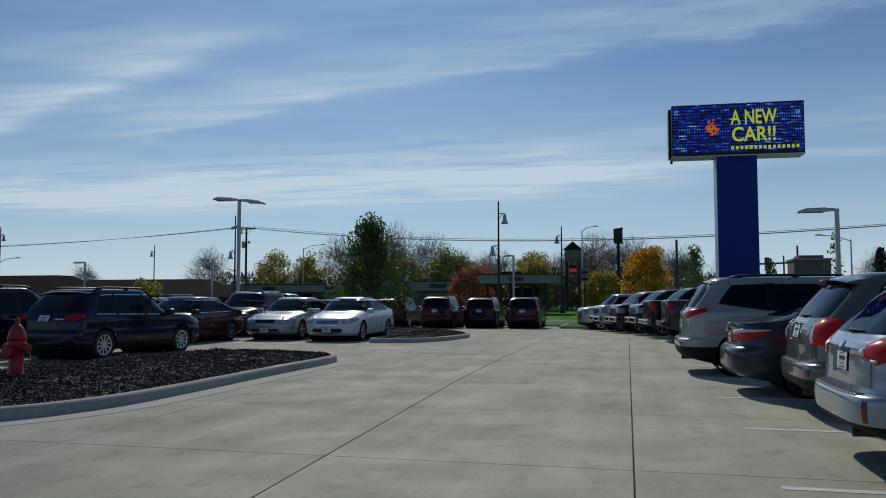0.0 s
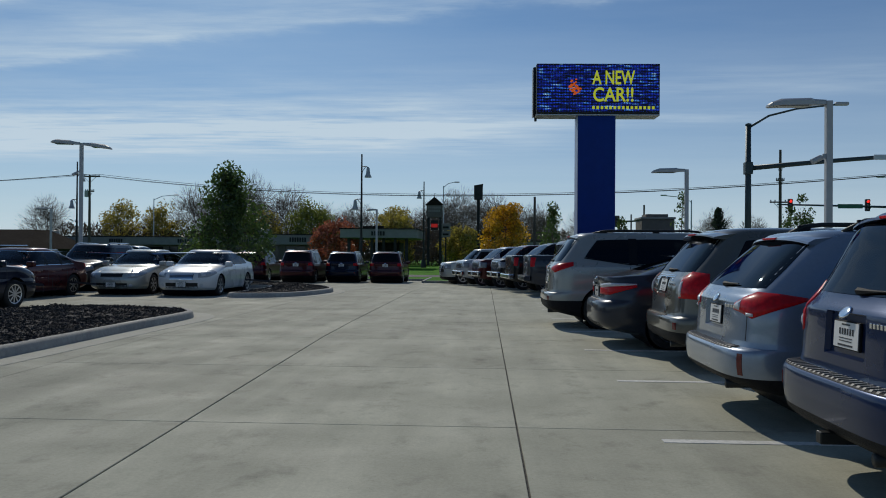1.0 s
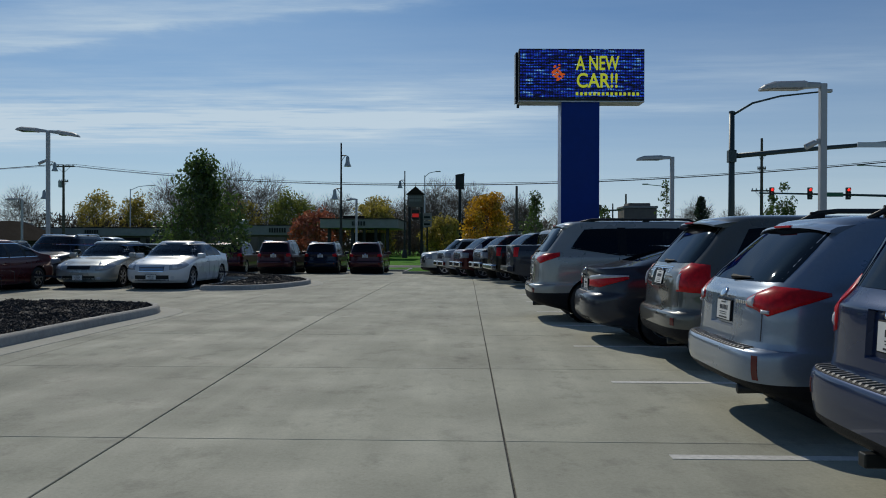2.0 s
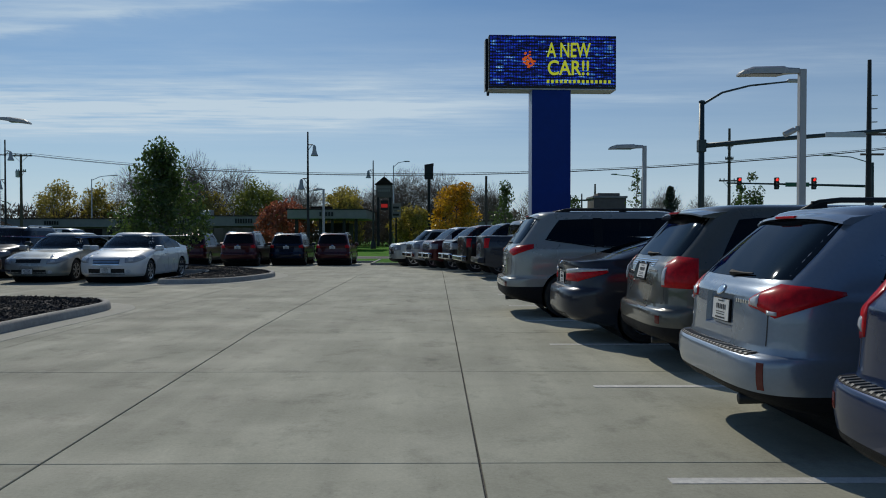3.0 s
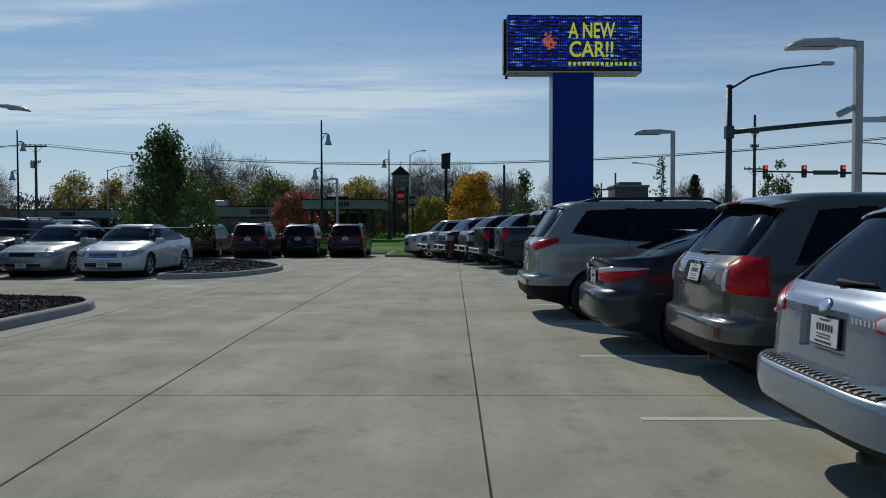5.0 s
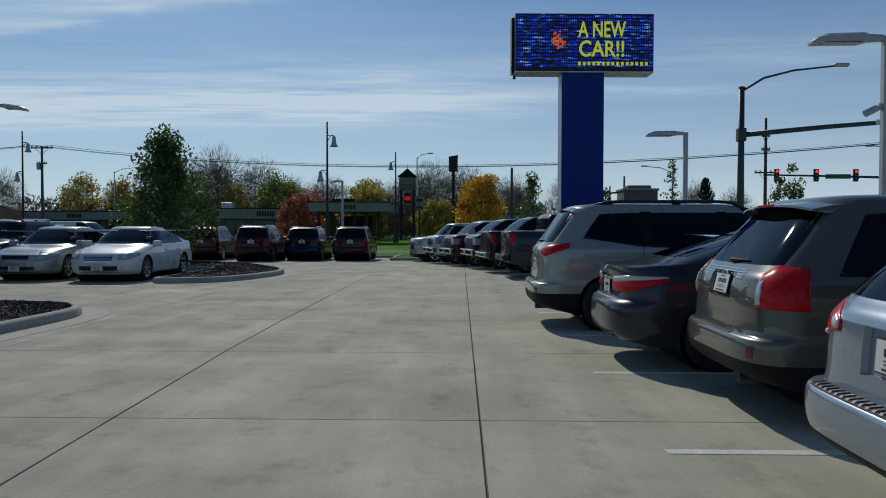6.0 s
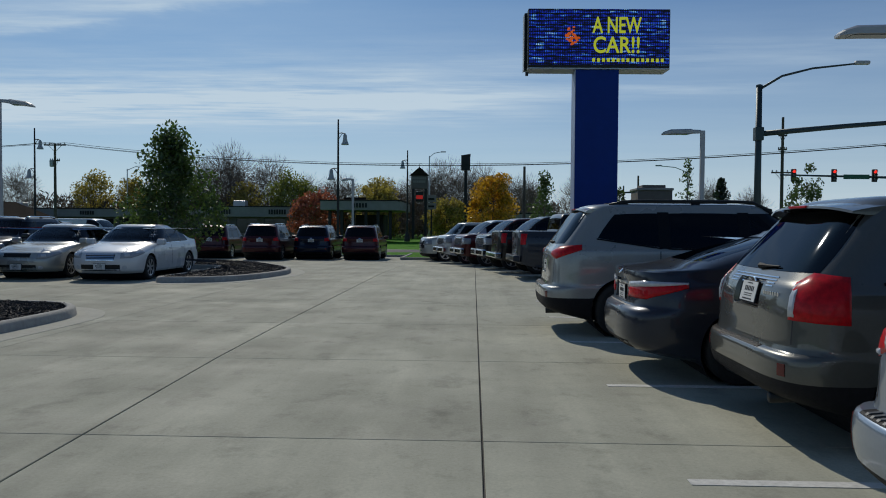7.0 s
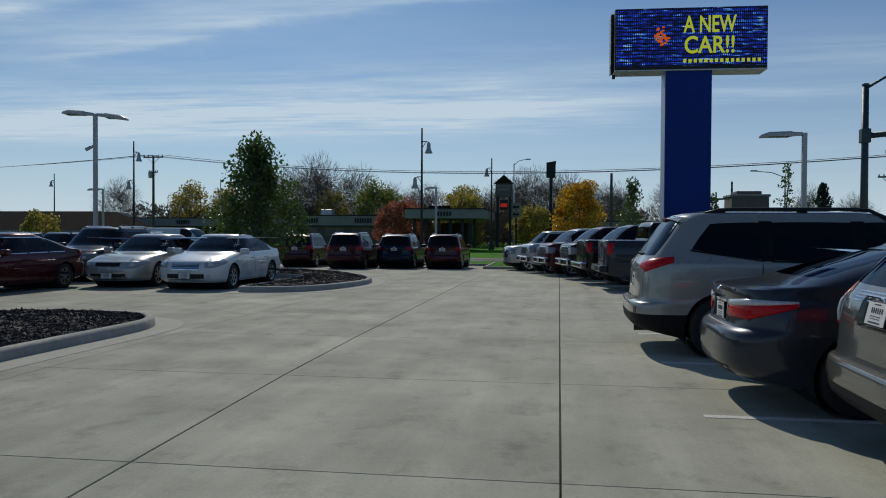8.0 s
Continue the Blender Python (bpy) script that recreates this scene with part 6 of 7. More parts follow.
mast = thing("traffic_signal", "dark green steel signal mast with a long arm and lamp", "traffic signal", pose(15.0, 47.75, 0))
part("pole", tube([(0, 0, 0), (0, 0, 9.0)], [0.20, 0.15], 14), GREENMETAL, mast, "", True)
part("cap", lathe([(0.17, 8.98), (0.17, 9.08), (0.05, 9.12)], 14), GREENMETAL, mast)
part("mast_arm", tube([(0, 0, 6.5), (4, -1.1, 6.78), (9, -2.5, 7.05), (14, -3.9, 7.25)], [0.15, 0.125, 0.10, 0.08], 12), GREENMETAL, mast, "", True)
part("clamp", box(-0.22, 0.22, -0.22, 0.22, 6.15, 6.85, 0.03), GREENMETAL, mast)
part("lamp_arm", tube([(0, 0, 8.85), (1.1, -0.2, 9.52), (2.6, -0.4, 9.88), (4.7, -0.7, 10.06)], [0.07, 0.06, 0.055, 0.045], 8), GREENMETAL, mast, "", True)
part("lamp_head", box(4.6, 5.35, -0.85, -0.58, 10.0, 10.2, 0.06), LAMPGREY, mast)
part("name_board", box(6.0, 8.2, -2.35, -2.27, 6.72, 7.0, 0.01, None), STEEL, mast, "blank grey back of a street name board")
signal_head(mast, Matrix.Translation((9.4, -2.75, 7.0)) @ Matrix.Rotation(radians(190), 4, "Z"), False)
part("ground_signal", box(-0.85, -0.35, -0.3, 0.1, 1.7, 2.6, 0.05), BLACKMETAL, mast, "black pedestrian signal box")

mast = thing("traffic_signal", "far dark signal mast with lit red lights", "traffic signal", pose(40.1, 75, 0))
part("pole", tube([(0, 0, 0), (0, 0, 8.1)], [0.18, 0.13], 12), GREENMETAL, mast)
part("mast_arm", tube([(0, 0, 5.9), (-6, 0, 6.05), (-13.5, 0, 6.2)], [0.13, 0.10, 0.07], 10), GREENMETAL, mast)
part("lamp_arm", tube([(0, 0, 8.0), (-2, 0, 8.6), (-4, 0, 8.75)], 0.05, 8), STEEL, mast)
part("lamp_head", box(-4.6, -3.9, -0.13, 0.13, 8.68, 8.82, 0.05), LAMPGREY, mast)
for x in (-12.4, -8.95, -5.5):
    signal_head(mast, Matrix.Translation((x, -0.15, 6.15)))
part("name_board", box(-8.1, -5.9, -0.12, -0.06, 5.85, 6.25, 0.01), material("street_board_green", (0.02, 0.13, 0.07), 0.4, 0.1), mast, "green street name board")

mast = thing("traffic_signal", "distant black signal on a thin arm", "traffic signal", pose(13.5, 78, 0))
part("pole", tube([(-3.2, 0, 0), (-3.2, 0, 5.3)], 0.12, 8), GREENMETAL, mast)
part("mast_arm", tube([(-3.2, 0, 4.6), (1.0, 0, 4.75)], 0.08, 8), GREENMETAL, mast)
signal_head(mast, Matrix.Translation((-1.0, -0.15, 4.7)), False)

# ---- hydrant ----
HYD = material("hydrant_red", (0.34, 0.010, 0.010), 0.45, 0, 0.12, 9, 0.2, 60, stain=0.15, stain_scale=4)
hyd = thing("fire_hydrant", "red painted cast iron fire hydrant in the mulch", "fire hydrant", pose(-8.70, 10.65, 0.14) @ Matrix.Diagonal((0.86, 0.86, 1, 1)))
part("barrel", lathe([(0.17, 0.0), (0.17, 0.05), (0.125, 0.06), (0.115, 0.50), (0.13, 0.52), (0.15, 0.56), (0.15, 0.62), (0.125, 0.65)], 22), HYD, hyd, "", True)
part("bonnet", lathe([(0.15, 0.65), (0.15, 0.69), (0.13, 0.74), (0.10, 0.82), (0.05, 0.87), (0.035, 0.88), (0.03, 0.96), (0.01, 0.97)], 18), HYD, hyd, "", True)
for s in (-1, 1):
    bm = lathe([(0.06, 0.10), (0.06, 0.17), (0.075, 0.18), (0.075, 0.24), (0.03, 0.25)], 14)
    bmesh.ops.transform(bm, matrix=Matrix.Translation((0, 0, 0.52)) @ Matrix.Rotation(radians(90 * s), 4, "Y"), verts=bm.verts[:])
    part("outlet", bm, HYD, hyd)
bm = lathe([(0.085, 0.08), (0.085, 0.17), (0.10, 0.18), (0.10, 0.25), (0.03, 0.26)], 14)
bmesh.ops.transform(bm, matrix=Matrix.Translation((0, 0, 0.48)) @ Matrix.Rotation(radians(90), 4, "X"), verts=bm.verts[:])
part("pumper_outlet", bm, HYD, hyd)
part("flange", lathe([(0.19, 0.0), (0.19, 0.04)], 12), HYD, hyd)
part("chain", tube([(0.24, 0.02, 0.50), (0.26, 0.02, 0.38), (0.22, 0.02, 0.30), (0.13, 0.02, 0.34)], 0.008, 5), STEEL, hyd)

# ---- buildings ----
BRICK = material("tan_render", (0.15, 0.13, 0.115), 0.9, 0, 0.08, 3, 0.2, 20, stain=0.1)
FASCIA = material("pale_fascia", (0.26, 0.25, 0.24), 0.7, 0, 0.06, 2, stain=0.1)
ROOFBROWN = material("brown_shingle", (0.030, 0.024, 0.020), 1.0, 0, 0.18, 4, 0.2, 15, stain=0.12, spec=0.02)
DARKWALL = material("dark_wall", (0.028, 0.026, 0.025), 0.9, 0, 0.12, 2)
SHOPGLASS = material("shop_glass", (0.02, 0.024, 0.028), 0.08, 0, 0.1, 1)


def flat_shop(label, x0, x1, y, top, low, deep=14, roof_box=True, letters=((0.75, 8),), canopy=False):
    t = thing("shop_building", label, "building", pose(0, y, 0))
    if canopy:
        n = 6
        for k in range(n):
            x = x0 + (x1 - x0) * (k + 0.2) / n
            part("column", box(x, x + 0.35, 0.3, 0.65, 0, low, 0.02), BLACKMETAL, t)
        part("wall", box(x0 + 2.5, x1 - 2.5, 7, deep, 0, low - 0.4), DARKWALL, t)
        part("gable", box((x0 + x1) / 2 - 2.0, (x0 + x1) / 2 + 0.5, -0.1, 0.4, top, top + 0.42, 0.02), ROOFBROWN, t)
    else:
        part("wall", box(x0, x1, 0, deep, 0, low + 0.2), BRICK, t)
        n = max(3, int((x1 - x0) / 3.2))
        for k in range(n):
            a = x0 + (x1 - x0) * (k + 0.14) / n
            b = x0 + (x1 - x0) * (k + 0.86) / n
            w = part("window", box(a, b, -0.03, 0.05, 0.5, low - 0.25), SHOPGLASS, t)
            part("window_frame", box(a - 0.07, a, -0.06, 0.04, 0.45, low - 0.2), BLACKMETAL, w)
            part("mullion", box((a + b) / 2 - 0.04, (a + b) / 2 + 0.04, -0.06, -0.032, 0.5, low - 0.25), BLACKMETAL, w)
    part("fascia", box(x0 - 0.4, x1 + 0.4, -0.9, deep, low, top, 0.05), FASCIA, t)
    part("coping", box(x0 - 0.5, x1 + 0.5, -1.0, deep + 0.1, top, top + 0.12, 0.02), DARKWALL, t)
    for at, count in letters:
        xx = x0 + (x1 - x0) * at
        for k in range(count):
            part("sign_bar", box(xx + k * 0.34, xx + k * 0.34 + 0.22, -0.98, -0.905, low + (top - low) * 0.28, low + (top - low) * 0.75), BLACKMETAL, t)
    if roof_box:
        part("roof_unit", box(x0 + (x1 - x0) * 0.25, x0 + (x1 - x0) * 0.25 + 1.6, 3, 4.5, top + 0.1, top + 0.95, 0.04), STEEL, t)
    return t


flat_shop("long low tan shop building with dark windows", -76, -36, 112, 3.6, 2.5, letters=((0.55, 6), (0.8, 5)))
flat_shop("low shop building with pale fascia board", -35.5, -24.4, 108, 3.9, 2.6, letters=((0.78, 7), (0.06, 9)))
flat_shop("dark petrol station canopy with pale fascia", -17.1, -8.7, 95, 4.35, 3.3, 12, False, letters=((0.40, 5),), canopy=True)


def hip_building(x0, x1, y, eave, ridge, deep=16):
    t = thing("shop_building", "long low building with a brown shingle roof", "building", pose(0, y, 0))
    part("wall", box(x0 + 0.5, x1 - 0.5, 0.8, deep - 0.8, 0, eave), DARKWALL, t)
    bm = bmesh.new()
    lo = [bm.verts.new(p) for p in ((x0, 0, eave), (x1, 0, eave), (x1, deep, eave), (x0, deep, eave))]
    hi = [bm.verts.new(p) for p in ((x0 + 3, deep * 0.4, ridge), (x1 - 3, deep * 0.4, ridge), (x1 - 3, deep * 0.6, ridge), (x0 + 3, deep * 0.6, ridge))]
    for i in range(4):
        j = (i + 1) % 4
        bm.faces.new((lo[i], lo[j], hi[j], hi[i]))
    bm.faces.new(hi), bm.faces.new(lo[::-1])
    part("roof", bm, ROOFBROWN, t)
    part("eave_board", box(x0, x1, -0.05, 0.05, eave - 0.2, eave), FASCIA, t)
    for k in range(6):
        a = x0 + (x1 - x0) * (k + 0.2) / 6
        part("window", box(a, a + 2.0, 0.76, 0.82, 0.7, eave - 0.35), SHOPGLASS, t)


hip_building(-76, -53.2, 90, 1.75, 4.15)
hip_building(-118, -77, 92, 2.2, 4.9)

util = thing("utility_building", "small square tan masonry tower with a cap", "building", pose(14.7, 70, 0))
part("wall", box(-1.4, 1.4, 0, 2.8, 0, 4.55, 0.03), BRICK, util)
part("cap", box(-1.5, 1.5, -0.1, 2.9, 4.55, 4.75, 0.05), FASCIA, util)
part("upper_cap", box(-0.95, 0.95, 0.4, 2.4, 4.75, 5.02, 0.06), BRICK, util)
flat_shop("distant pale low building behind the pylon", 4.5, 11.5, 96, 3.0, 2.2, 10, False, letters=())

# ---- far signs ----
hs = thing("house_sign", "tall house-shaped shop sign on two dark legs", "sign", pose(-6.6, 100, 0))
for s in (-1, 1):
    part("leg", box(s * 0.75 - 0.16, s * 0.75 + 0.16, -0.15, 0.15, 0, 6.1, 0.02), BLACKMETAL, hs)
part("board", box(-1.0, 1.0, -0.3, 0.3, 6.05, 7.6, 0.02), BRICK, hs)
bm = bmesh.new()
tri = [[bm.verts.new((x, y, z)) for x, z in ((-1.2, 7.6), (1.2, 7.6), (0, 8.65))] for y in (-0.4, 0.4)]
bm.faces.new(tri[0]), bm.faces.new(tri[1][::-1])
for i in range(3):
    bm.faces.new((tri[0][i], tri[1][i], tri[1][(i + 1) % 3], tri[0][(i + 1) % 3]))
part("gable_roof", bm, ROOFBROWN, hs)
for z, w in ((7.15, 0.85), (6.75, 0.75)):
    for k in range(7):
        part("sign_bar", box(-w + k * w * 0.29, -w + k * w * 0.29 + 0.16, -0.33, -0.305, z, z + 0.28), FASCIA, hs)
part("price_board", box(-0.45, 0.45, -0.12, 0.12, 4.5, 5.7, 0.02), BLACKMETAL, hs)
part("price_digits", box(-0.4, 0.4, -0.15, -0.125, 4.8, 5.25), glow("price_red", (0.8, 0.03, 0.02), 0.5), hs, "dim red price digits as a bar")
part("weather_vane", tube([(0, 0, 8.6), (0, 0, 9.1), (0.2, 0, 9.1)], 0.03, 5), BLACKMETAL, hs)
rs = thing("reader_board", "white reader board on a single post", "sign", pose(-5.25, 102, 0))
part("post", box(-0.1, 0.1, -0.1, 0.1, 0, 3.6), BLACKMETAL, rs)
for z0, z1 in ((3.6, 4.4), (4.5, 5.4)):
    b = part("board", box(-0.58, 0.58, -0.1, 0.1, z0, z1, 0.02), FASCIA, rs)
    part("bar", box(-0.4, 0.35, -0.12, -0.105, z0 + 0.25, z0 + 0.5), DARKWALL, b)
bs = thing("pole_sign", "tall narrow dark sign box on a black pole", "sign", pose(-1.2, 115, 0))
part("pole", tube([(0, 0, 0), (0, 0, 9.4)], 0.22, 10), BLACKMETAL, bs)
part("sign_box", box(-0.62, 0.62, -0.55, 0.55, 9.35, 11.3, 0.03), BLACKMETAL, bs)
bm = box(-0.66, 0.66, -0.6, 0.6, 11.3, 11.62, 0.01)
for v in bm.verts:
    if v.co.z > 11.5 and v.co.x < 0:
        v.co.z -= 0.22
part("cap", bm, DARKWALL, bs)
# sun on the box's left side, put in as a pale strip that doesn't glow
part("lit_edge", box(-0.64, -0.622, -0.5, 0.5, 9.4, 11.25), FASCIA, bs)

# white van beyond the parked rows
VANW = paint("van_white_paint", (0.62, 0.64, 0.66), 0.0)


def van(place):
    L, W, H = 5.6, 1.98, 2.1
    keys = [(0, 0.7), (0.03, 1.6), (0.10, H - 0.1), (0.3, H), (3.5, H), (3.9, H - 0.08), (4.3, 1.72), (4.75, 1.28), (4.9, 1.22), (5.3, 1.05), (5.52, 0.85), (5.6, 0.6)]
    top, fit, on = car("van", "white windowless cargo van facing along the row", "van", place, L, W, H, keys, (1.2, 1.1), (1.0, 4.5), 0.35, VANW, (3.95, 4.72), None, [(3.3, 4.2)], {"mirror": 4.25, "seams": (1.8, 3.2)}, side_mats=(GLASS,))
    nose_bits(top, fit, on, L, W, 1.2, 0.95)


van(pose(-29.2, 58, -0.25, 0, 0, -4))

# ---- trees ----


def leaf_material(name, colour, through=0.4, vary=0.45):
    m = bpy.data.materials.new(name)
    m.use_nodes = True
    n, l = m.node_tree.nodes, m.node_tree.links
    n.clear()
    geo = n.new("ShaderNodeNewGeometry")
    r = n.new("ShaderNodeMapRange")
    r.inputs["To Min"].default_value, r.inputs["To Max"].default_value = 1 - vary, 1 + vary
    l.new(geo.outputs["Random Per Island"], r.inputs[0])
    v = n.new("ShaderNodeVectorMath")
    v.operation = "SCALE"
    v.inputs[0].default_value = colour
    l.new(r.outputs[0], v.inputs["Scale"])
    d, t, g = n.new("ShaderNodeBsdfDiffuse"), n.new("ShaderNodeBsdfTranslucent"), n.new("ShaderNodeBsdfGlossy")
    g.inputs["Roughness"].default_value = 0.35
    l.new(v.outputs[0], d.inputs[0]), l.new(v.outputs[0], t.inputs[0])
    m1, m2, o = n.new("ShaderNodeMixShader"), n.new("ShaderNodeMixShader"), n.new("ShaderNodeOutputMaterial")
    m1.inputs[0].default_value, m2.inputs[0].default_value = through, 0.06
    l.new(d.outputs[0], m1.inputs[1]), l.new(t.outputs[0], m1.inputs[2])
    l.new(m1.outputs[0], m2.inputs[1]), l.new(g.outputs[0], m2.inputs[2])
    l.new(m2.outputs[0], o.inputs[0])
    return m


LEAF_GREEN = leaf_material("green_leaves", (0.072, 0.125, 0.024), 0.52)
LEAF_LIME = leaf_material("lime_leaves", (0.17, 0.20, 0.030), 0.55)
LEAF_OLIVE = leaf_material("olive_leaves", (0.36, 0.30, 0.055), 0.6)
LEAF_YELLOW = leaf_material("yellow_leaves", (0.58, 0.33, 0.020), 0.55)
LEAF_RED = leaf_material("red_leaves", (0.32, 0.100, 0.050), 0.55)
LEAF_DARK = leaf_material("conifer_needles", (0.018, 0.036, 0.014))
TWIG = leaf_material("bare_twigs", (0.125, 0.108, 0.092), 0.25)


def tree(name, label, place, seed, h, crown_r, base, leaves, size, leaf_mat, shape="cone", clumps=60, gaps=0.25, group="", cat="tree", trunk_r=None, bark=BARK, twig=False):
    """A trunk with limbs that reach into an uneven envelope, and separate leaves (or bare twigs) in clumps at their ends."""
    rng = random.Random(seed)
    t = thing(name, label, cat, place, group)
    r0 = trunk_r or h * 0.013
    trunk = [Vector((rng.gauss(0, 0.012) * h * k / 6, rng.gauss(0, 0.012) * h * k / 6, h * 0.95 * k / 6)) for k in range(7)]
    part("trunk", tube(trunk, [r0 * (1 - 0.85 * k / 6) for k in range(7)], 9), bark, t, "", True)
    tips = []
    for k in range(clumps):
        u = (k + 0.5) / clumps
        a = k * 2.39996 + rng.uniform(-0.3, 0.3)
        lump = 0.80 + 0.30 * noise.noise((math.cos(a) * 1.3 + seed, math.sin(a) * 1.3, u * 3.0))
        if shape == "cone":
            rad = crown_r * (min(1.0, 0.62 + u * 2.6) * (1 - u) ** 0.85) * lump
        else:
            rad = crown_r * math.sqrt(max(0.03, 1 - (2 * u - 0.9) ** 2 * 0.82)) * lump
        z = base + (h - base) * u * (0.97 + 0.03 * lump)
        rad *= rng.uniform(0.30, 1.05) ** 0.6
        if shape == "round":
            rad *= rng.uniform(0.72, 1.22)
            z += rng.gauss(0, 0.055) * h
        tips.append(Vector((math.cos(a) * rad, math.sin(a) * rad, z)))
    for p in tips:
        zz = max(base * 0.6, p.z - max(0.25, math.hypot(p.x, p.y)) * rng.uniform(0.5, 0.9))
        i = min(5, int(zz / (h * 0.95) * 6))
        q = trunk[i].lerp(trunk[i + 1], zz / (h * 0.95) * 6 - i)
        mid = q.lerp(p, 0.55) + Vector((rng.gauss(0, 0.05), rng.gauss(0, 0.05), -0.06)) * crown_r * 0.5
        part("limb", tube([q, mid, p], [r0 * 0.30, r0 * 0.18, r0 * 0.06], 4), bark, t)
    vs, fs = [], []
    keep = [p for p in tips if rng.random() > gaps]
    loose = {id(p): rng.uniform(0.55, 1.35) for p in keep}
    spread = crown_r * (0.12 if shape == "cone" else 0.30 if twig else 0.17)
    for _ in range(leaves):
        o = rng.choice(keep)
        g = Vector((rng.gauss(0, 1), rng.gauss(0, 1), rng.gauss(0, 0.85)))
        g *= min(1.0, 1.7 / max(0.01, g.length))
        c = o + g * spread * loose[id(o)]
        if twig:
            a = (g.normalized() + Vector((o.x, o.y, 0)) * 0.12 + Vector((0, 0, 0.7))).normalized()
        else:
            a = Vector((rng.gauss(0, 1), rng.gauss(0, 1), rng.gauss(0, 1) - 0.4)).normalized()
        b = (Matrix.Rotation(rng.uniform(0, 6.3), 3, a) @ a.orthogonal().normalized())
        s = size * rng.uniform(0.6, 1.25)
        k = len(vs)
        up = a.cross(b) * s * 0.15
        w = 0.034 if twig else 0.55
        vs += [c - a * s, c + b * s * w + up * (not twig), c + a * s, c - b * s * w + up * (not twig)]
        fs.append((k, k + 1, k + 2, k + 3))
    me = bpy.data.meshes.new("crown")
    me.from_pydata(vs, [], fs)
    me.materials.append(leaf_mat)
    shared("crown", me, t)
    return t


tree("tree", "young green maple tree with a pointed leafy crown", pose(-10.4, 31.9, 0.1), 3, 4.4, 2.5, 0.7, 8200, 0.080, LEAF_GREEN, "cone", 95, 0.12)
tree("tree", "slim young tree with sparse green leaves", pose(3.75, 48, -0.15), 8, 4.45, 1.45, 0.9, 1700, 0.085, LEAF_GREEN, "cone", 60, 0.35, "young trees of the verge")
tree("tree", "slim young tree with sparse green leaves", pose(8.1, 50, -0.15), 9, 3.85, 1.0, 1.0, 900, 0.085, LEAF_GREEN, "cone", 46, 0.45, "young trees of the verge")
tree("tree", "spindly young tree almost without leaves", pose(9.8, 42, -0.15), 11, 4.7, 0.8, 2.2, 220, 0.09, LEAF_GREEN, "cone", 46, 0.5, "young trees of the verge")
tree("tree", "small dark conifer with a ragged outline", pose(16.9, 60, 0), 12, 4.9, 1.3, 0.6, 2200, 0.11, LEAF_DARK, "cone", 46, 0.2)
tree("tree", "bushy dark green tree behind the mast", pose(23.5, 62, 0), 13, 5.3, 1.9, 0.8, 2600, 0.12, LEAF_GREEN, "round", 40, 0.2)
tree("tree", "small golden leaved bush by the low building", pose(-57.5, 86, 0), 15, 3.67, 2.24, 0.35, 2250, 0.18, LEAF_OLIVE, "round", 40, 0.3)
tree("tree", "bright yellow autumn tree with a broad crown", pose(1.9, 85, 0), 16, 6.2, 2.9, 0.84, 6300, 0.17, LEAF_YELLOW, "round", 64, 0.3)
tree("tree", "russet red autumn tree with loose crown", pose(-19.4, 101, 0), 17, 5.2, 4.1, 0.56, 4800, 0.19, LEAF_RED, "round", 56, 0.35, "autumn trees")
tree("tree", "olive autumn tree with loose crown", pose(-13.5, 122, 0), 27, 6.70, 3.36, 0.56, 3900, 0.24, LEAF_OLIVE, "round", 40, 0.3, "autumn trees")
tree("tree", "leafy yellow-green round tree behind the shops", pose(-27.0, 122, 0), 18, 7.9, 4.70, 1.05, 6300, 0.22, LEAF_LIME, "round", 60, 0.25, "autumn trees")
tree("tree", "olive yellow autumn tree behind the shops", pose(-58.5, 124, 0), 19, 8.42, 4.48, 1.05, 4500, 0.21, LEAF_OLIVE, "round", 64, 0.35, "autumn trees")
tree("tree", "olive yellow autumn tree behind the shops", pose(-52.5, 126, 0), 20, 8.53, 4.03, 1.05, 3900, 0.21, LEAF_OLIVE, "round", 64, 0.38, "autumn trees")
tree("tree", "olive yellow autumn tree behind the shops", pose(-34.5, 124, 0), 21, 7.34, 3.58, 1.05, 3000, 0.21, LEAF_OLIVE, "round", 64, 0.38, "autumn trees")
tree("tree", "yellow green autumn tree beyond the canopy", pose(-15.0, 126, 0), 22, 8.21, 4.03, 1.05, 3600, 0.21, LEAF_OLIVE, "round", 64, 0.38, "autumn trees")
tree("tree", "brown leaved tree beside the tall signs", pose(-3.2, 108, 0), 23, 5.0, 3.0, 0.42, 3300, 0.23, LEAF_OLIVE, "round", 40, 0.3, "autumn trees")
bare = tree("tree", "bare grey deciduous tree with fine twigs", pose(-49.5, 132, 0), 31, 10.5, 4.4, 1.6, 6500, 0.70, TWIG, "round", 60, 0, "bare trees", bark=TWIG, twig=True)
for k, (x, y, s) in enumerate(((-38.5, 128, 1.12), (-33.5, 132, 1.0), (-29, 138, 0.82), (-21.5, 136, 0.80), (-14.5, 142, 0.78), (-9.0, 136, 0.85), (-5.0, 128, 0.95), (-1.5, 132, 0.9), (1.2, 128, 0.88), (6.5, 130, 0.75),
                                (8.0, 118, 0.7), (-74, 130, 0.85), (31, 110, 0.62), (37, 112, 0.55), (-44, 130, 1.0), (-92, 120, 0.6), (12, 95, 0.6), (-60, 140, 0.75), (-25.5, 142, 0.8), (-18, 146, 0.72), (-11.5, 148, 0.78), (-6.8, 144, 0.8), (3.5, 140, 0.8), (9.5, 138, 0.7), (-66, 138, 0.7), (-41, 136, 0.95), (24, 118, 0.5))):
    copy_thing(bare, pose(x, y, 0, 0, 0, k * 67) @ Matrix.Diagonal((s, s, s, 1)))

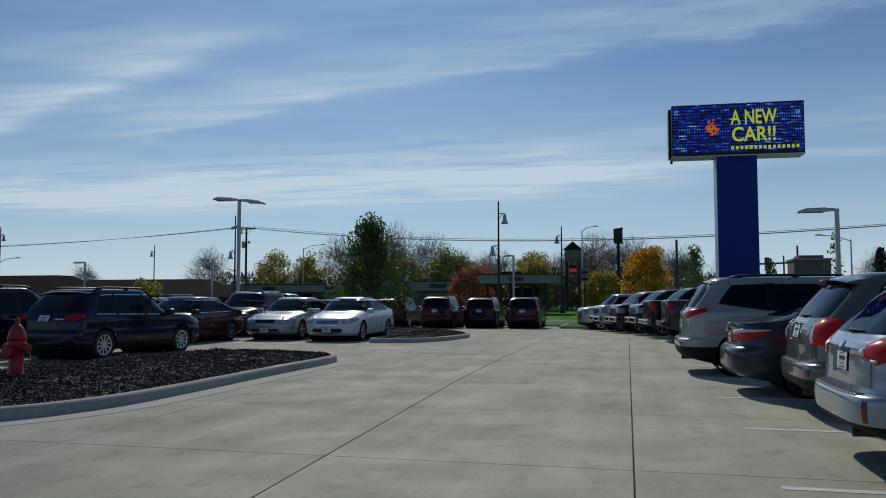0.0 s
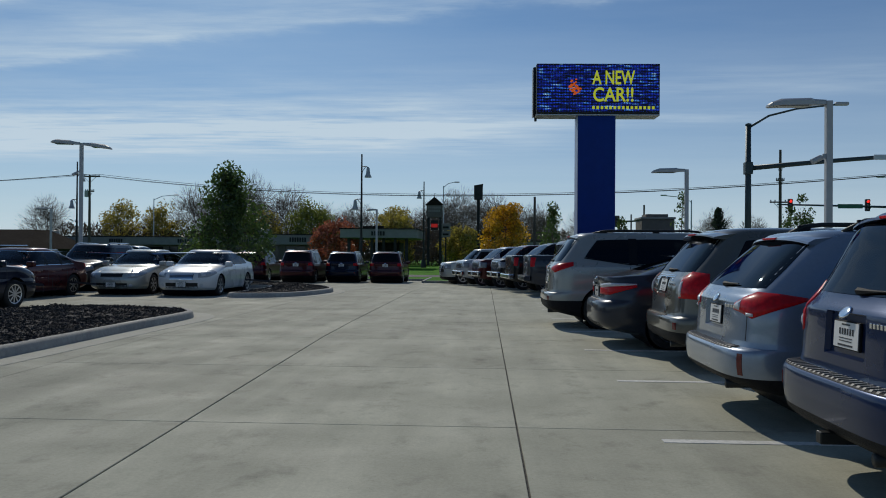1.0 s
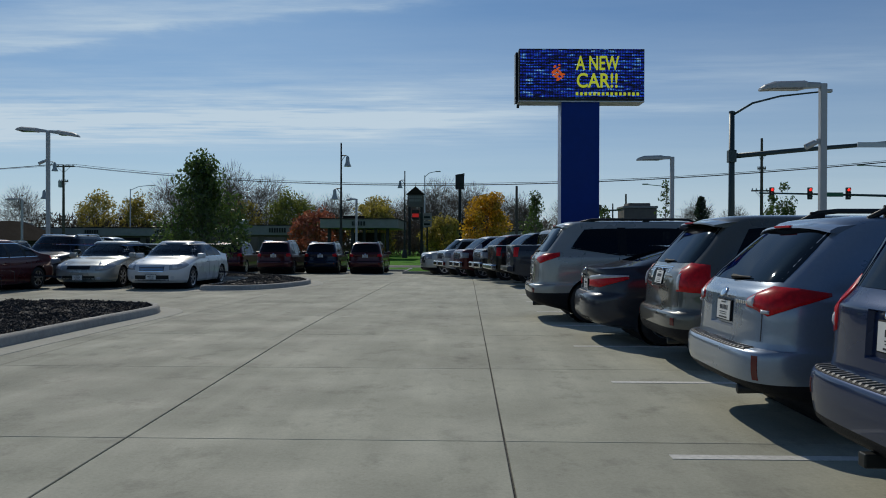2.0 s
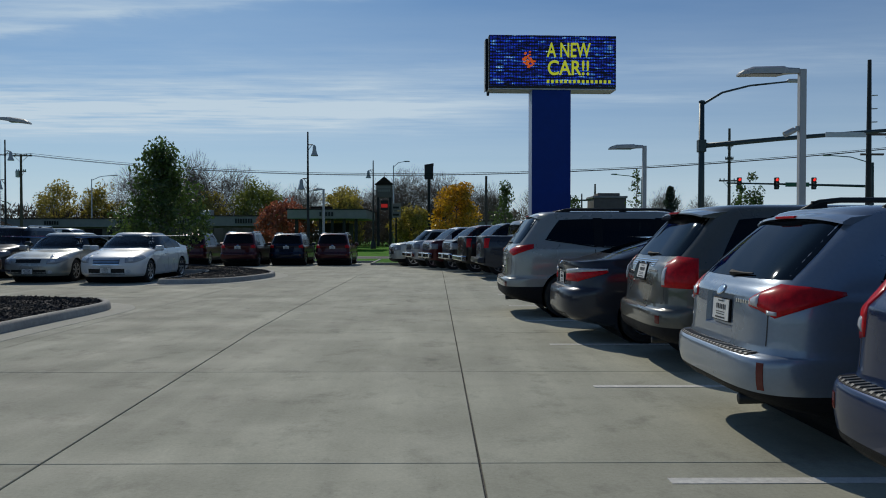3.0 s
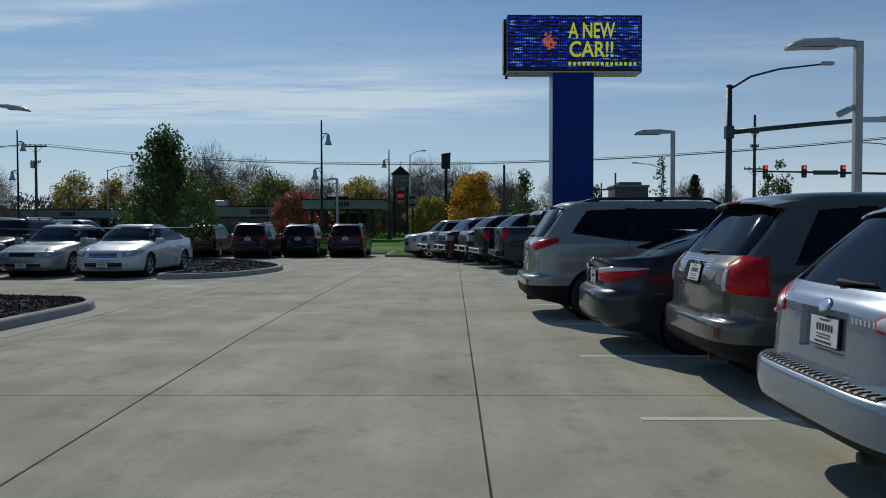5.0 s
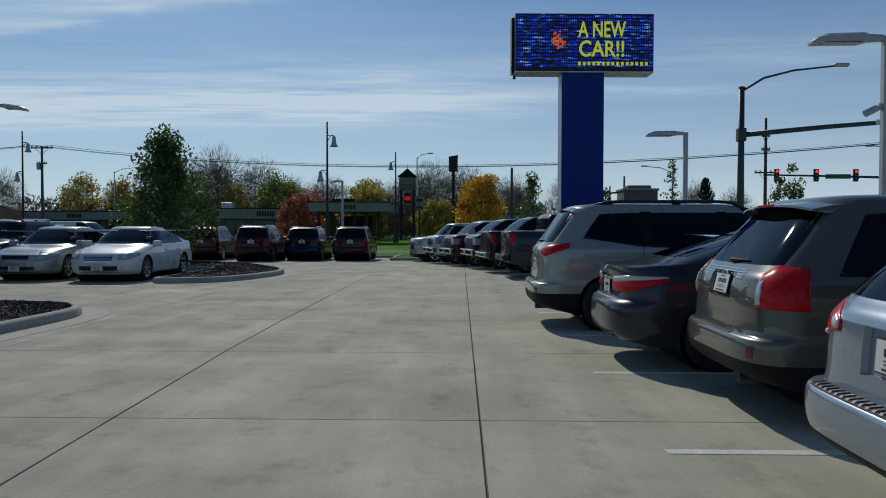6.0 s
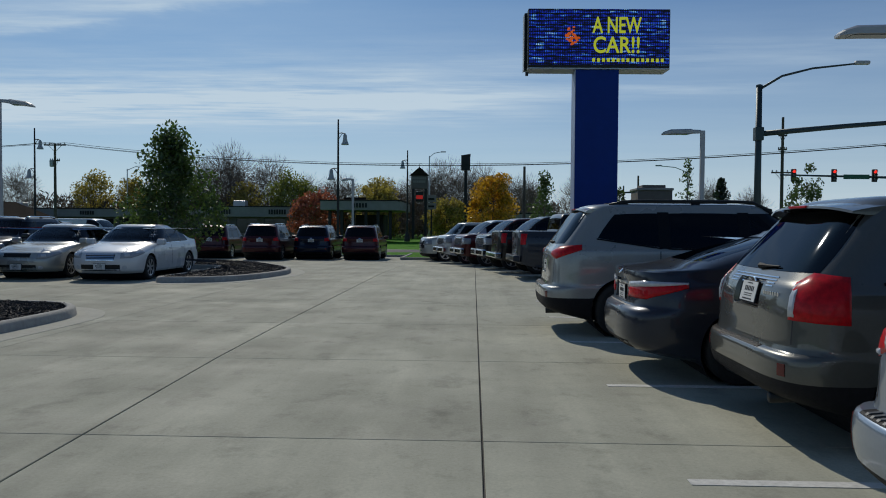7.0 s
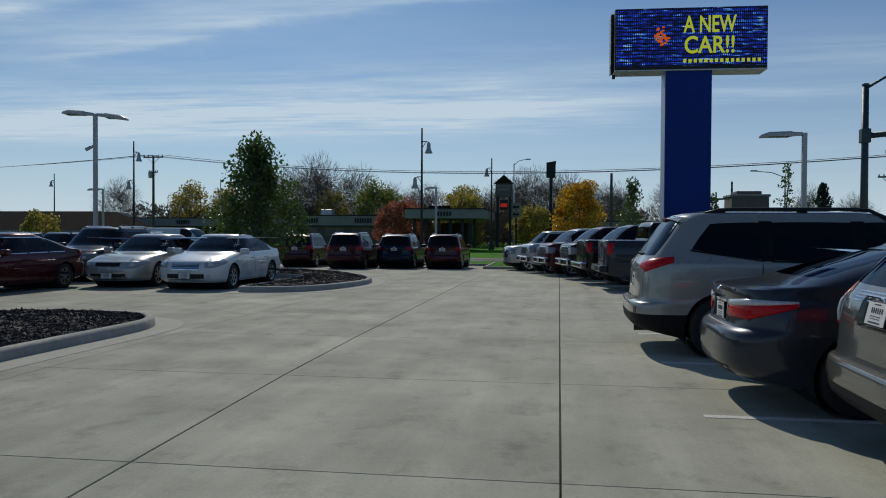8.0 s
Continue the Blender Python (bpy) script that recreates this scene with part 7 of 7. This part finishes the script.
# far woods and hedges, one uncountable mass
rng = random.Random(77)
vs, fs = [], []
for k in range(5200):
    x = rng.uniform(-110, 70)
    y = rng.uniform(146, 165)
    top = 3.6 + 1.6 * noise.noise((x * 0.07, 3, 0)) + 1.1 * noise.noise((x * 0.3, 9, 0))
    if x > 10:
        top *= 0.62
    z = rng.uniform(0.1, max(0.6, top))
    c = Vector((x, y, z))
    for _ in range(4):
        a = Vector((rng.gauss(0, 0.5), rng.gauss(0, 0.5), rng.gauss(0.3, 0.8))).normalized() * rng.uniform(0.3, 0.8)
        b = a.orthogonal().normalized() * rng.uniform(0.05, 0.22)
        q = c + Vector((rng.gauss(0, 0.4), rng.gauss(0, 0.4), rng.gauss(0, 0.3)))
        i = len(vs)
        vs += [q - a, q + b, q + a, q - b]
        fs.append((i, i + 1, i + 2, i + 3))
# brush between the signs and behind the shops
for k in range(3400):
    x = rng.uniform(-70, 14)
    y = rng.uniform(124, 134)
    tall = 4.6 + 1.8 * noise.noise((x * 0.11, 21, 0)) + 1.3 * noise.noise((x * 0.45, 5, 0))
    c = Vector((x, y, rng.uniform(0.1, max(0.8, tall)) if rng.random() < 0.8 else tall))
    for _ in range(4):
        a = Vector((rng.gauss(0, 0.5), rng.gauss(0, 0.5), rng.gauss(0.5, 0.8))).normalized() * rng.uniform(0.25, 0.7)
        b = a.orthogonal().normalized() * rng.uniform(0.03, 0.13)
        q = c + Vector((rng.gauss(0, 0.5), rng.gauss(0, 0.4), rng.gauss(0, 0.4)))
        i = len(vs)
        vs += [q - a, q + b, q + a, q - b]
        fs.append((i, i + 1, i + 2, i + 3))
me = bpy.data.meshes.new("far_woods")
me.from_pydata(vs, [], fs)
me.materials.append(leaf_material("far_thicket", (0.085, 0.066, 0.042), 0.3, 0.5))
tagged(new("far_woods", me), "brown and grey distant thicket of bare autumn woods", "woods", kind="stuff")

# ---- concrete slabs ----


def joint_x(i, y):
    """Where the long joint i runs; those past the lane's middle slant a little."""
    return JX + SX * i - (0.036 * (min(max(y, 4.0), 15.0) - 9.2) if i < 0 else 0.0)


def slab_mesh(corners):
    """A slab with softened upper edges, from its four corners about its middle."""
    bm = bmesh.new()
    e = 0.004
    lo = [bm.verts.new((x, y, -0.02)) for x, y in corners]
    mid = [bm.verts.new((x, y, -e)) for x, y in corners]
    hi = [bm.verts.new((x - math.copysign(e, x), y - math.copysign(e, y), 0)) for x, y in corners]
    for i in range(4):
        j = (i + 1) % 4
        bm.faces.new((lo[i], lo[j], mid[j], mid[i])), bm.faces.new((mid[i], mid[j], hi[j], hi[i]))
    bm.faces.new(hi)
    me = bpy.data.meshes.new("slab")
    bm.to_mesh(me), bm.free()
    me.materials.append(CONCRETE)
    return me


lot = thing("pavement", "pale grey jointed concrete car park surface, lightly stained", "pavement", kind="structure")
rest_v, rest_f = [], []
for i in range(-23, 15):
    for j in range(-12, 14):
        x, y = JX + SX * (i + 0.5), JY0 + SY * (j + 0.5)
        y1 = min(y + SY / 2, 51.0)
        if y1 - (y - SY / 2) < 0.3:
            continue
        w, d = SX - FINE, y1 - (y - SY / 2) - FINE
        yc = (y1 + y - SY / 2) / 2
        if -9 <= i < 4 and -3 <= j:
            m = Matrix.Translation((x, yc, fall(yc)))
            if yc > 29.7:
                m = m @ Matrix.Rotation(math.atan(-0.015), 4, "X")
            ya, yb = yc - d / 2, yc + d / 2
            ga, gb = (GAP / 2 if k in (0, -1) else FINE / 2 for k in (i, i + 1))
            four = [(joint_x(i, ya) + ga - x, -d / 2), (joint_x(i + 1, ya) - gb - x, -d / 2), (joint_x(i + 1, yb) - gb - x, d / 2), (joint_x(i, yb) + ga - x, d / 2)]
            shared("slab", slab_mesh(four), lot, m)
        else:
            k = len(rest_v)
            z0, z1 = fall(yc - d / 2), fall(yc + d / 2)
            rest_v += [(x - w / 2, yc - d / 2, z0), (x + w / 2, yc - d / 2, z0), (x + w / 2, yc + d / 2, z1), (x - w / 2, yc + d / 2, z1)]
            rest_f.append((k, k + 1, k + 2, k + 3))
me = bpy.data.meshes.new("far_slabs")
me.from_pydata(rest_v, [], rest_f)
me.materials.append(CONCRETE)
far = shared("far_slabs", me, lot)
far["kind"] = "stuff"
